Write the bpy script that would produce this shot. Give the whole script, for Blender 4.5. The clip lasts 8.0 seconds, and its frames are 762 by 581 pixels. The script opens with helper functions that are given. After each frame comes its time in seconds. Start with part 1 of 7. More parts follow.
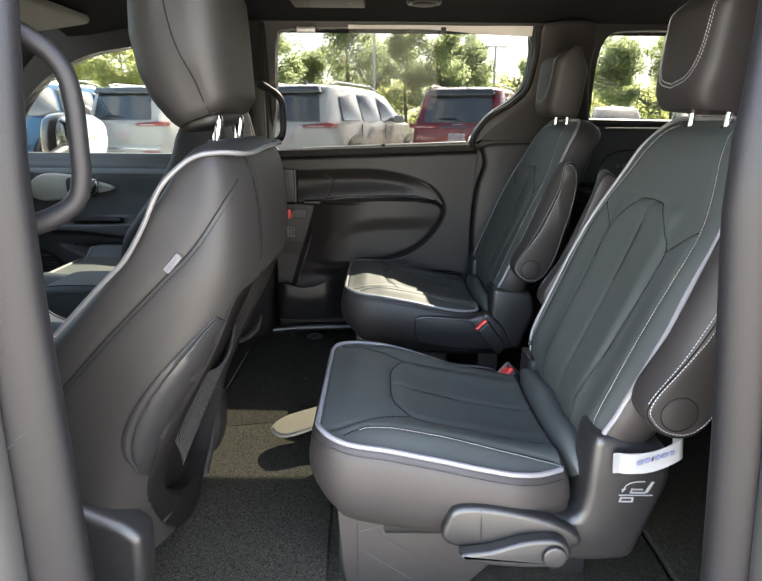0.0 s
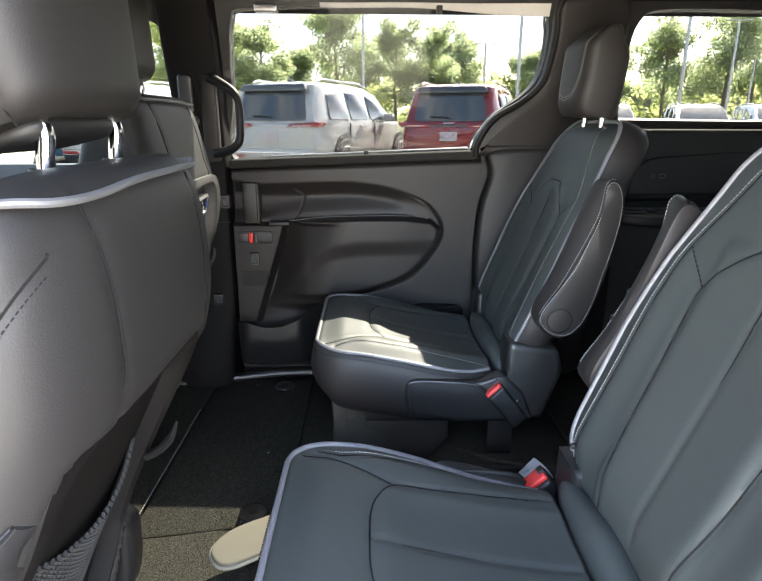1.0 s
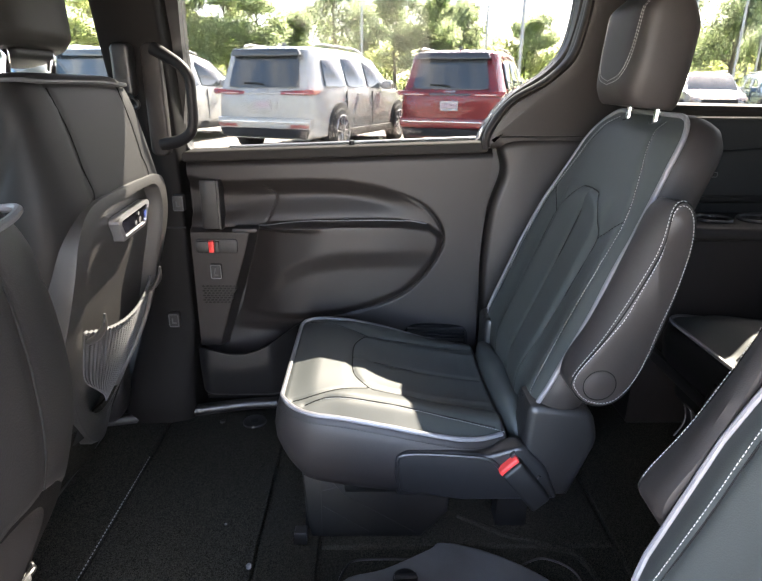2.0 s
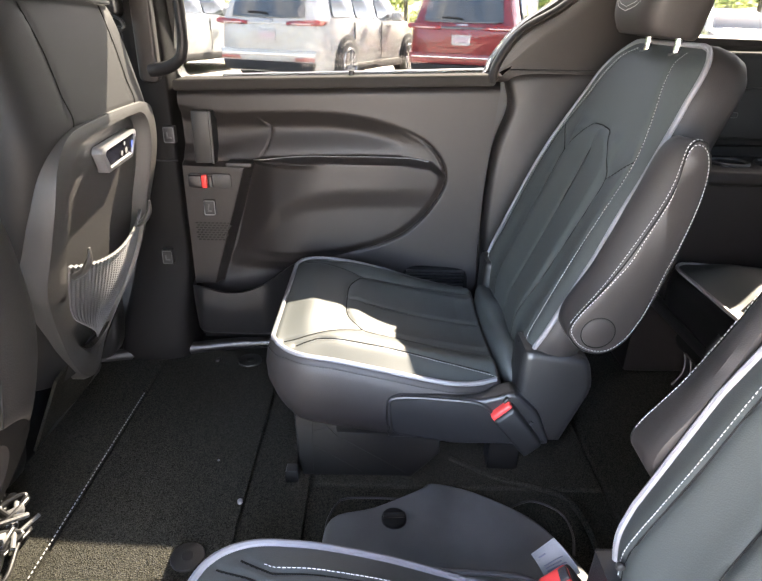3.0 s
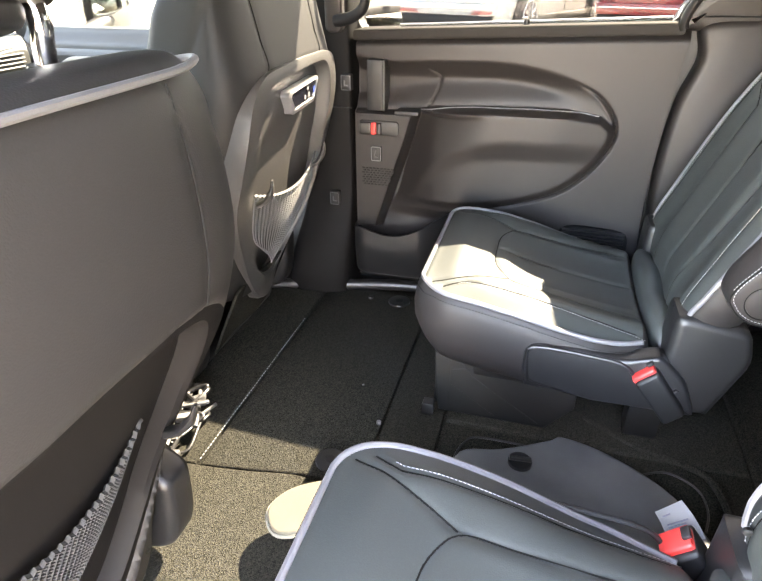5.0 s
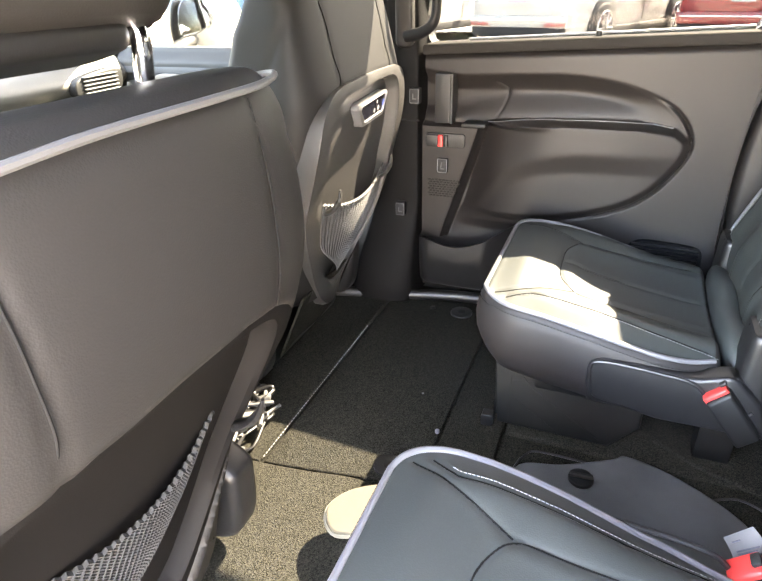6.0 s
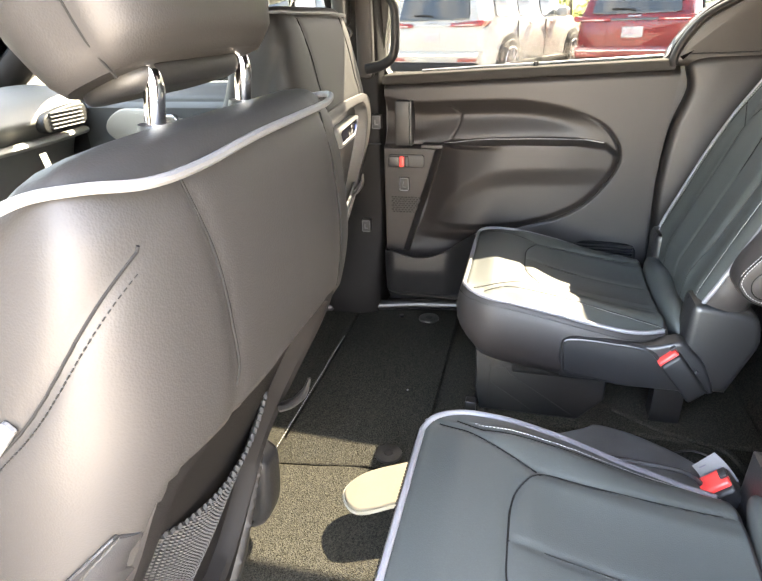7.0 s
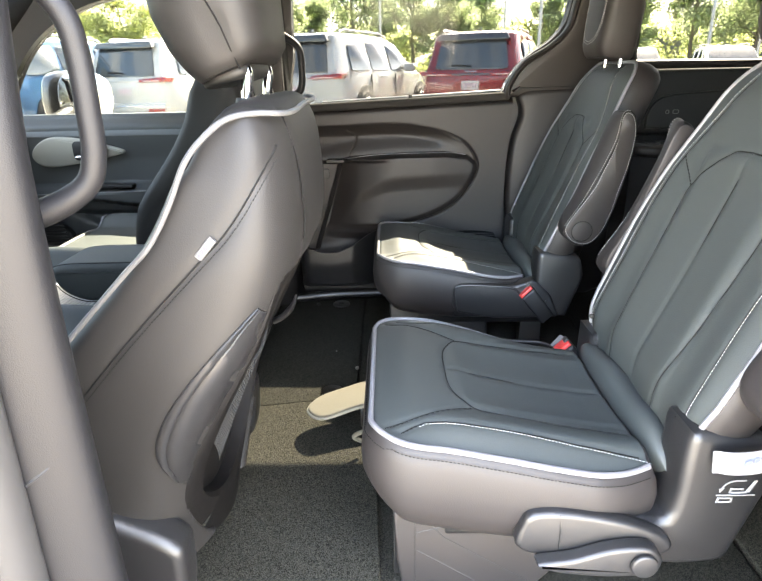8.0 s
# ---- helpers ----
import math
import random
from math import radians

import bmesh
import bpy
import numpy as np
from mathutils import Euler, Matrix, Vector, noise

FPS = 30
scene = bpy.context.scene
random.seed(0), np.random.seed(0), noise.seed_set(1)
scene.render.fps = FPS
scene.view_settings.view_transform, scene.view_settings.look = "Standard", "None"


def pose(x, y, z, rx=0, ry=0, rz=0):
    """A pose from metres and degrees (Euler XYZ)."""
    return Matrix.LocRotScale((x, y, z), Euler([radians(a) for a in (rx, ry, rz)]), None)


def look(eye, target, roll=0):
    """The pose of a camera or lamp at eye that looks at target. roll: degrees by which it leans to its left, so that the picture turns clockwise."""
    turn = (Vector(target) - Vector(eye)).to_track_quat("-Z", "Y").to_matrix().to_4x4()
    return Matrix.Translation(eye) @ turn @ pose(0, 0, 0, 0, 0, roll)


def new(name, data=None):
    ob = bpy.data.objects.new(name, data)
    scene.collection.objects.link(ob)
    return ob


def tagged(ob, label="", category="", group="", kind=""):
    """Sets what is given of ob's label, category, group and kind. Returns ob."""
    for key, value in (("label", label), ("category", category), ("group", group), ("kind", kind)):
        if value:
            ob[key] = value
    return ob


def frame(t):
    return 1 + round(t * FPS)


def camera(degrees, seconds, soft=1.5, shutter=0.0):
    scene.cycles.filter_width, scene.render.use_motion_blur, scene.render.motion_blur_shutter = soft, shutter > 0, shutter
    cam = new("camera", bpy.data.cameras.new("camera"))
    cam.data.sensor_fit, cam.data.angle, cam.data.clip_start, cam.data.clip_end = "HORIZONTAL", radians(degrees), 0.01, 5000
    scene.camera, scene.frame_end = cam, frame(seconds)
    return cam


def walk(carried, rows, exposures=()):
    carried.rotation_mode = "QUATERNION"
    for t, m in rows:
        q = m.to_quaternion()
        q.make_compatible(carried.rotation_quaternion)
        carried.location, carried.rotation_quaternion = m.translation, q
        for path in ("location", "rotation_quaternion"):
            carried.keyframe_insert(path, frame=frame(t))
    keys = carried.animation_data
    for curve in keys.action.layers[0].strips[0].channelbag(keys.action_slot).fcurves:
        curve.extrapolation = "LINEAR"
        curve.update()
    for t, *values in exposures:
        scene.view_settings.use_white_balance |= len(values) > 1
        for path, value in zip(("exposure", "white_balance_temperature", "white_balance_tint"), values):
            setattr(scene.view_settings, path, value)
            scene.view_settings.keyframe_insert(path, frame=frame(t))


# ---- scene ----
cam = camera(66.9, 8.0)
PATH = [
    (0, (0.088, -1.401, 0.781), (0.097, 0.519, 0.223), 0.5),
    (0.5, (0.142, -1.226, 0.789), (0.164, 0.694, 0.23), 0.3),
    (1, (0.113, -0.99, 0.793), (0.151, 0.929, 0.229), 0.2),
    (1.2, (0.094, -0.896, 0.808), (0.143, 1.02, 0.239), 0.4),
    (2.3, (0.161, -0.636, 0.833), (0.199, 1.227, 0.108), 0.9),
    (2.5, (0.164, -0.632, 0.83), (0.197, 1.216, 0.064), 1.2),
    (3, (0.163, -0.633, 0.817), (0.192, 1.176, -0.035), 1.7),
    (3.5, (0.164, -0.635, 0.809), (0.167, 1.134, -0.123), 2.0),
    (4, (0.168, -0.638, 0.801), (0.124, 1.105, -0.178), 2.0),
    (4.5, (0.169, -0.66, 0.805), (-0.073, 1.062, -0.183), 0.9),
    (5, (0.174, -0.691, 0.811), (-0.3, 0.988, -0.167), -0.1),
    (5.2, (0.176, -0.699, 0.811), (-0.38, 0.959, -0.161), -0.5),
    (6.3, (0.181, -0.721, 0.815), (-0.51, 0.915, -0.105), -1.8),
    (6.5, (0.177, -0.743, 0.816), (-0.475, 0.918, -0.086), -2.0),
    (7, (0.104, -0.866, 0.816), (-0.36, 0.885, -0.031), -2.0),
    (7.5, (0.063, -1.035, 0.805), (-0.174, 0.792, 0.025), -1.7),
    (8, (0.021, -1.276, 0.781), (-0.008, 0.594, 0.073), -1.2),
]
EXPO = [(0, 6.10, 7250, 13), (1.0, 6.52, 6850, 13), (2.5, 7.24, 7050, 20), (3.5, 7.82, 7700, 19), (4.5, 8.06, 7950, 18), (6.5, 8.05, 8050, 17), (7.5, 7.55, 7900, 14), (8, 7.08, 7600, 13)]
walk(cam, [(t, look(eye, target, roll)) for t, eye, target, roll in PATH], EXPO)

# ---- sky and sun ----
SUN_TO = Vector((0.49, 1.0, 1.02)).normalized()
world = bpy.data.worlds.new("sky")
scene.world = world
world.use_nodes = True
wn = world.node_tree.nodes
sky = wn.new("ShaderNodeTexSky")
sky.sky_type = "NISHITA"
sky.sun_disc = False
sky.sun_elevation = math.asin(SUN_TO.z)
sky.sun_rotation = math.atan2(SUN_TO.x, SUN_TO.y)
sky.dust_density = 2.0
# broken summer clouds over the blue
tc = wn.new("ShaderNodeTexCoord")
cloud = wn.new("ShaderNodeTexNoise")
cloud.inputs["Scale"].default_value = 2.6
cloud.inputs["Detail"].default_value = 7.0
cloud.inputs["Roughness"].default_value = 0.62
stretch = wn.new("ShaderNodeMapping")
stretch.inputs["Scale"].default_value = (1.0, 1.0, 2.6)
ramp = wn.new("ShaderNodeValToRGB")
ramp.color_ramp.elements[0].position, ramp.color_ramp.elements[1].position = 0.48, 0.68
blend = wn.new("ShaderNodeMixRGB")
blend.inputs["Color2"].default_value = (4.6, 4.6, 4.6, 1)
link = world.node_tree.links.new
link(tc.outputs["Generated"], stretch.inputs["Vector"])
link(stretch.outputs["Vector"], cloud.inputs["Vector"])
link(cloud.outputs["Fac"], ramp.inputs["Fac"])
link(ramp.outputs["Color"], blend.inputs["Fac"])
link(sky.outputs["Color"], blend.inputs["Color1"])
link(blend.outputs["Color"], wn["Background"].inputs["Color"])
wn["Background"].inputs["Strength"].default_value = 0.066

sun = new("sun", bpy.data.lights.new("sun", "SUN"))
sun.data.energy, sun.data.angle, sun.data.color = 3.9, radians(0.55), (1.0, 0.92, 0.79)
sun.matrix_basis = look(SUN_TO * 30, (0, 0, 0))


# ---- materials ----
def shader(name, colour, rough=0.5, metal=0.0, vary=0.12, big=3.0, grain=0.0, size=600.0, spec=0.5, sheen=0.0, coat=0.0, cells=False, rough_vary=0.08):
    """A surface with colour and gloss varied at two scales and a fine grain in relief."""
    m = bpy.data.materials.new(name)
    m.use_nodes = True
    n, ln = m.node_tree.nodes, m.node_tree.links.new
    p = n["Principled BSDF"]
    p.inputs["Metallic"].default_value = metal
    p.inputs["Specular IOR Level"].default_value = spec
    p.inputs["Sheen Weight"].default_value = sheen
    p.inputs["Coat Weight"].default_value = coat
    p.inputs["Coat Roughness"].default_value = 0.05
    at = n.new("ShaderNodeTexCoord")
    wide = n.new("ShaderNodeTexNoise")
    wide.inputs["Scale"].default_value, wide.inputs["Detail"].default_value = big, 6
    fine = n.new("ShaderNodeTexVoronoi") if cells else n.new("ShaderNodeTexNoise")
    fine.inputs["Scale"].default_value = size
    ln(at.outputs["Object"], wide.inputs["Vector"])
    ln(at.outputs["Object"], fine.inputs["Vector"])
    fine_out = fine.outputs["Distance"] if cells else fine.outputs["Fac"]
    both = n.new("ShaderNodeMath")
    both.operation = "MULTIPLY_ADD"
    both.inputs[1].default_value = 0.45
    ln(fine_out, both.inputs[0])
    ln(wide.outputs["Fac"], both.inputs[2])
    rmp = n.new("ShaderNodeValToRGB")
    rmp.color_ramp.elements[0].position, rmp.color_ramp.elements[1].position = 0.35, 1.05
    rmp.color_ramp.elements[0].color = (*[c * (1 - vary) for c in colour], 1)
    rmp.color_ramp.elements[1].color = (*[min(1, c * (1 + vary)) for c in colour], 1)
    ln(both.outputs[0], rmp.inputs["Fac"])
    ln(rmp.outputs["Color"], p.inputs["Base Color"])
    rr = n.new("ShaderNodeMapRange")
    rr.inputs["To Min"].default_value, rr.inputs["To Max"].default_value = max(0.02, rough - rough_vary), min(1, rough + rough_vary)
    ln(wide.outputs["Fac"], rr.inputs["Value"])
    ln(rr.outputs["Result"], p.inputs["Roughness"])
    if grain:
        b = n.new("ShaderNodeBump")
        b.inputs["Strength"].default_value = grain
        b.inputs["Distance"].default_value = 0.0006
        ln(fine_out, b.inputs["Height"])
        ln(b.outputs["Normal"], p.inputs["Normal"])
    return m


def window_glass(name, tint):
    m = bpy.data.materials.new(name)
    m.use_nodes = True
    n, ln = m.node_tree.nodes, m.node_tree.links.new
    n.remove(n["Principled BSDF"])
    clear = n.new("ShaderNodeBsdfTransparent")
    clear.inputs["Color"].default_value = (*tint, 1)
    gloss = n.new("ShaderNodeBsdfGlossy")
    gloss.inputs["Roughness"].default_value = 0.02
    fr = n.new("ShaderNodeFresnel")
    fr.inputs["IOR"].default_value = 1.16
    mix = n.new("ShaderNodeMixShader")
    ln(fr.outputs["Fac"], mix.inputs["Fac"])
    ln(clear.outputs["BSDF"], mix.inputs[1])
    ln(gloss.outputs["BSDF"], mix.inputs[2])
    ln(mix.outputs["Shader"], n["Material Output"].inputs["Surface"])
    return m


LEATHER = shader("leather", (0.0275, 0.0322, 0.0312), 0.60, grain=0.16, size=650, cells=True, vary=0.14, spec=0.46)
TRAY = shader("scuffed_tray", (0.088, 0.088, 0.088), 0.55, grain=0.4, size=900, vary=0.45, big=9)
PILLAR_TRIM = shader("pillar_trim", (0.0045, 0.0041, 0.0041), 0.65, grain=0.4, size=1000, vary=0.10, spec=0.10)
NEAR_TRIM = shader("near_trim", (0.0065, 0.0065, 0.0074), 0.52, grain=0.4, size=1000, vary=0.10, spec=0.22)
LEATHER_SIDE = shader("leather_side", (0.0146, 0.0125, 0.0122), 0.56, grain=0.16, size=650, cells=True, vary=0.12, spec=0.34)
# pale tone carries the sun that falls on the passenger seat's back
PANEL_SUNLIT = shader("back_panel", (0.040, 0.038, 0.036), 0.50, grain=0.4, size=1200, vary=0.10)
LEATHER_BACK = shader("leather_back", (0.0134, 0.0126, 0.0122), 0.56, grain=0.16, size=650, cells=True, vary=0.12, spec=0.26)
SOFT_TRIM = shader("soft_trim", (0.0118, 0.0097, 0.0092), 0.53, grain=0.24, size=900, vary=0.12, spec=0.32)
HARD_TRIM = shader("hard_trim", (0.0095, 0.0093, 0.0098), 0.40, grain=0.4, size=1200, vary=0.10, spec=0.55)
BLACK_TRIM = shader("black_trim", (0.0030, 0.0030, 0.0033), 0.55, grain=0.2, size=900)
SEAT_WELT = shader("seat_welt", (0.072, 0.072, 0.074), 0.5, vary=0.06, grain=0.2)
PIPING = shader("piping", (0.125, 0.122, 0.130), 0.45, vary=0.06, grain=0.2)
THREAD = shader("thread", (0.24, 0.24, 0.235), 0.7)
DARK_THREAD = shader("dark_thread", (0.007, 0.007, 0.007), 0.9, spec=0.1)
CARPET = shader("carpet", (0.044, 0.041, 0.034), 0.95, grain=1.0, size=420, vary=0.45, big=55, spec=0.02)
def loop_pile(m):
    """Speckled loop pile: light and dark yarn ends and a deep rough relief."""
    n, ln = m.node_tree.nodes, m.node_tree.links.new
    p = n["Principled BSDF"]
    at = n.new("ShaderNodeTexCoord")
    yarn = n.new("ShaderNodeTexVoronoi")
    yarn.inputs["Scale"].default_value = 620
    ln(at.outputs["Object"], yarn.inputs["Vector"])
    tone = n.new("ShaderNodeValToRGB")
    tone.color_ramp.elements[0].color, tone.color_ramp.elements[1].color = (0.0100, 0.0098, 0.0088, 1), (0.056, 0.0535, 0.0430, 1)
    tone.color_ramp.elements[0].position, tone.color_ramp.elements[1].position = 0.15, 0.95
    ln(yarn.outputs["Color"], tone.inputs["Fac"])
    ln(tone.outputs["Color"], p.inputs["Base Color"])
    rel = n.new("ShaderNodeBump")
    rel.inputs["Strength"].default_value, rel.inputs["Distance"].default_value = 1.0, 0.0018
    ln(yarn.outputs["Distance"], rel.inputs["Height"])
    ln(rel.outputs["Normal"], p.inputs["Normal"])


loop_pile(CARPET)
CHROME = shader("chrome", (0.80, 0.80, 0.82), 0.10, 1.0, vary=0.04)
SATIN = shader("satin_metal", (0.42, 0.42, 0.43), 0.32, 0.8)
PRINT = shader("button_print", (0.075, 0.075, 0.078), 0.6)
RED = shader("red_plastic", (0.55, 0.035, 0.03), 0.4)
WHITE_TAG = shader("white_fabric", (0.17, 0.168, 0.168), 0.8, grain=0.4, size=1500)
BEIGE = shader("beige_mat", (0.085, 0.076, 0.056), 0.9, grain=0.6, size=900)
HEADLINER = shader("headliner", (0.013, 0.013, 0.0135), 0.95, grain=0.5, size=800, spec=0.1)
GLASS_DARK = window_glass("privacy_glass", (0.225, 0.233, 0.232))
GLASS = window_glass("clear_glass", (0.30, 0.315, 0.31))
WINDSCREEN = window_glass("windscreen_glass", (0.52, 0.54, 0.53))
LEDGE = shader("ledge_skin", (0.020, 0.0185, 0.0175), 0.85, grain=0.3, size=900, spec=0.08)
DISPLAY = shader("display", (0.01, 0.01, 0.015), 0.12)
BODY_GREY = shader("body_paint_grey", (0.12, 0.122, 0.128), 0.25, 0.3, coat=0.6)


# ---- building blocks ----
def solid(name, verts, faces, material, parent=None, label="", smooth=True, kind=""):
    me = bpy.data.meshes.new(name)
    me.from_pydata([tuple(map(float, v)) for v in verts], [], faces)
    me.materials.append(material)
    bm = bmesh.new()
    bm.from_mesh(me)
    bmesh.ops.recalc_face_normals(bm, faces=bm.faces)
    bm.to_mesh(me)
    bm.free()
    me.shade_flat()
    if smooth:
        me.shade_smooth()
        me.set_sharp_from_angle(angle=radians(smooth if smooth > 1 else 42))
    ob = new(name, me)
    if parent:
        ob.parent = parent
    return tagged(ob, label, kind=kind)


def thing(name, label, category, group="", place=(0, 0, 0), turn=0.0, kind=""):
    ob = new(name)
    ob.empty_display_size = 0.05
    ob.matrix_basis = pose(*place, 0, 0, turn)
    return tagged(ob, label, category, group, kind)


def merge(*pieces):
    """Several (verts, faces) as one."""
    verts, faces = [], []
    for v, f in pieces:
        k = len(verts)
        verts += [tuple(p) for p in v]
        faces += [tuple(i + k for i in q) for q in f]
    return verts, faces


def curve(pts, n=8, closed=False):
    """A smooth line through the points."""
    p = [np.array(q, float) for q in pts]
    out, k = [], len(p)
    for i in range(k if closed else k - 1):
        a, b = p[i], p[(i + 1) % k]
        before = p[i - 1] if closed or i else 2 * a - b
        after = p[(i + 2) % k] if closed or i + 2 < k else 2 * b - a
        for j in range(n):
            t = j / n
            out.append(0.5 * (2 * a + (b - before) * t + (2 * before - 5 * a + 4 * b - after) * t * t + (3 * a - before - 3 * b + after) * t ** 3))
    if not closed:
        out.append(p[-1])
    return out


def tube(pts, r, sides=8, closed=False, squash=1.0):
    """A round bar along the points; r may be a list."""
    p = [np.array(q, float) for q in pts]
    n = len(p)
    rad = r if isinstance(r, (list, tuple)) else [r] * n
    verts, faces = [], []
    up = None
    for i in range(n):
        a, b = p[i - 1] if i or closed else p[0], p[(i + 1) % n] if i + 1 < n or closed else p[-1]
        d = b - a
        d = d / (np.linalg.norm(d) + 1e-9)
        if up is None:
            up = np.cross(d, (0.0, 0.0, 1.0) if abs(d[2]) < 0.9 else (0.0, 1.0, 0.0))
        up = up - d * (up @ d)
        up /= np.linalg.norm(up) + 1e-9
        side = np.cross(d, up)
        for j in range(sides):
            w = 2 * math.pi * j / sides
            verts.append(p[i] + rad[i] * (math.cos(w) * up + squash * math.sin(w) * side))
    for i in range(n if closed else n - 1):
        k = (i + 1) % n
        for j in range(sides):
            q = (j + 1) % sides
            faces.append((i * sides + j, i * sides + q, k * sides + q, k * sides + j))
    if not closed:
        faces += [tuple(range(sides))[::-1], tuple((n - 1) * sides + j for j in range(sides))]
    return verts, faces


def plate(outline, lo, hi, bevel=0.004, steps=3, put=lambda u, v, w: (u, w, v), dome=0.0):
    """A flat outline (u, v), given depth from lo to hi, with rounded edges."""
    o = np.array(outline, float)
    area = np.sum(o[:, 0] * np.roll(o[:, 1], -1) - np.roll(o[:, 0], -1) * o[:, 1])
    if area < 0:
        o = o[::-1]
    e = np.roll(o, -1, 0) - o
    nrm = np.stack([e[:, 1], -e[:, 0]], 1)
    nrm /= np.linalg.norm(nrm, axis=1)[:, None] + 1e-9
    vn = nrm + np.roll(nrm, 1, 0)
    vn /= np.maximum(np.sum(vn * nrm, 1), 0.45)[:, None] + 1e-9
    rings = []
    for k in range(steps + 1):
        w = math.pi / 2 * k / steps
        rings.append((bevel * (1 - math.sin(w)), lo + bevel * (1 - math.cos(w))))
    rings += [(i, hi - (z - lo)) for i, z in rings[::-1]]
    verts, faces, n = [], [], len(o)
    for inset, w in rings:
        for q in o - vn * inset:
            verts.append(put(q[0], q[1], w))
    for k in range(len(rings) - 1):
        for j in range(n):
            i = (j + 1) % n
            faces.append((k * n + j, k * n + i, (k + 1) * n + i, (k + 1) * n + j))
    faces += [tuple(range(n))[::-1], tuple((len(rings) - 1) * n + j for j in range(n))]
    return verts, faces


def box(x0, x1, y0, y1, z0, z1, bevel=0.004, steps=2):
    return plate([(x0, y0), (x1, y0), (x1, y1), (x0, y1)], z0, z1, bevel, steps, lambda u, v, w: (u, v, w))


def disc(c, r, lo, hi, axis="y", n=24, bevel=0.002):
    put = {"y": lambda u, v, w: (u, w, v), "x": lambda u, v, w: (w, u, v), "z": lambda u, v, w: (u, v, w)}[axis]
    return plate([(c[0] + r * math.cos(2 * math.pi * k / n), c[1] + r * math.sin(2 * math.pi * k / n)) for k in range(n)], lo, hi, bevel, 2, put)


def round_rect(u0, u1, v0, v1, r, n=5):
    out = []
    for cu, cv, a in ((u1 - r, v0 + r, -90), (u1 - r, v1 - r, 0), (u0 + r, v1 - r, 90), (u0 + r, v0 + r, 180)):
        for k in range(n + 1):
            w = radians(a + 90 * k / n)
            out.append((cu + r * math.cos(w), cv + r * math.sin(w)))
    return out


def sheet(P, closed=False, back=None):
    """A grid of points as a skin; back: an offset that gives it thickness."""
    P = np.asarray(P, float)
    n, m = P.shape[:2]
    verts = list(P.reshape(-1, 3))
    faces = [(i * m + j, i * m + (j + 1) % m, (i + 1) * m + (j + 1) % m, (i + 1) * m + j) for i in range(n - 1) for j in range(m if closed else m - 1)]
    if back is not None:
        k = n * m
        verts += list(P.reshape(-1, 3) + np.array(back))
        faces += [tuple(q + k for q in f[::-1]) for f in faces]
        edge = [j for j in range(m)] + [i * m + m - 1 for i in range(1, n)] + [(n - 1) * m + j for j in range(m - 2, -1, -1)] + [i * m for i in range(n - 2, 0, -1)]
        faces += [(edge[i], edge[(i + 1) % len(edge)], edge[(i + 1) % len(edge)] + k, edge[i] + k) for i in range(len(edge))]
    return verts, faces


def ease(a, b, x):
    t = np.clip((np.asarray(x, float) - a) / (b - a), 0, 1)
    return t * t * (3 - 2 * t)


def away(u, v, line):
    """How far the places (u, v) lie from a line of points."""
    d = np.full(np.shape(u), 9.0)
    for (a, b), (c, e) in zip(line[:-1], line[1:]):
        du, dv = c - a, e - b
        t = np.clip(((u - a) * du + (v - b) * dv) / (du * du + dv * dv + 1e-12), 0, 1)
        d = np.minimum(d, np.hypot(u - a - t * du, v - b - t * dv))
    return d


def depth_in(u, v, ring):
    """How deep the places lie inside a ring of points; minus outside."""
    ring = [tuple(q) for q in ring]
    d = away(u, v, ring + [ring[0]])
    inside = np.zeros(np.shape(u), bool)
    for (a, b), (c, e) in zip(ring, ring[1:] + ring[:1]):
        hit = ((b > v) != (e > v)) & (u < (c - a) * (v - b) / (e - b + 1e-12) + a)
        inside ^= hit
    return np.where(inside, d, -d)


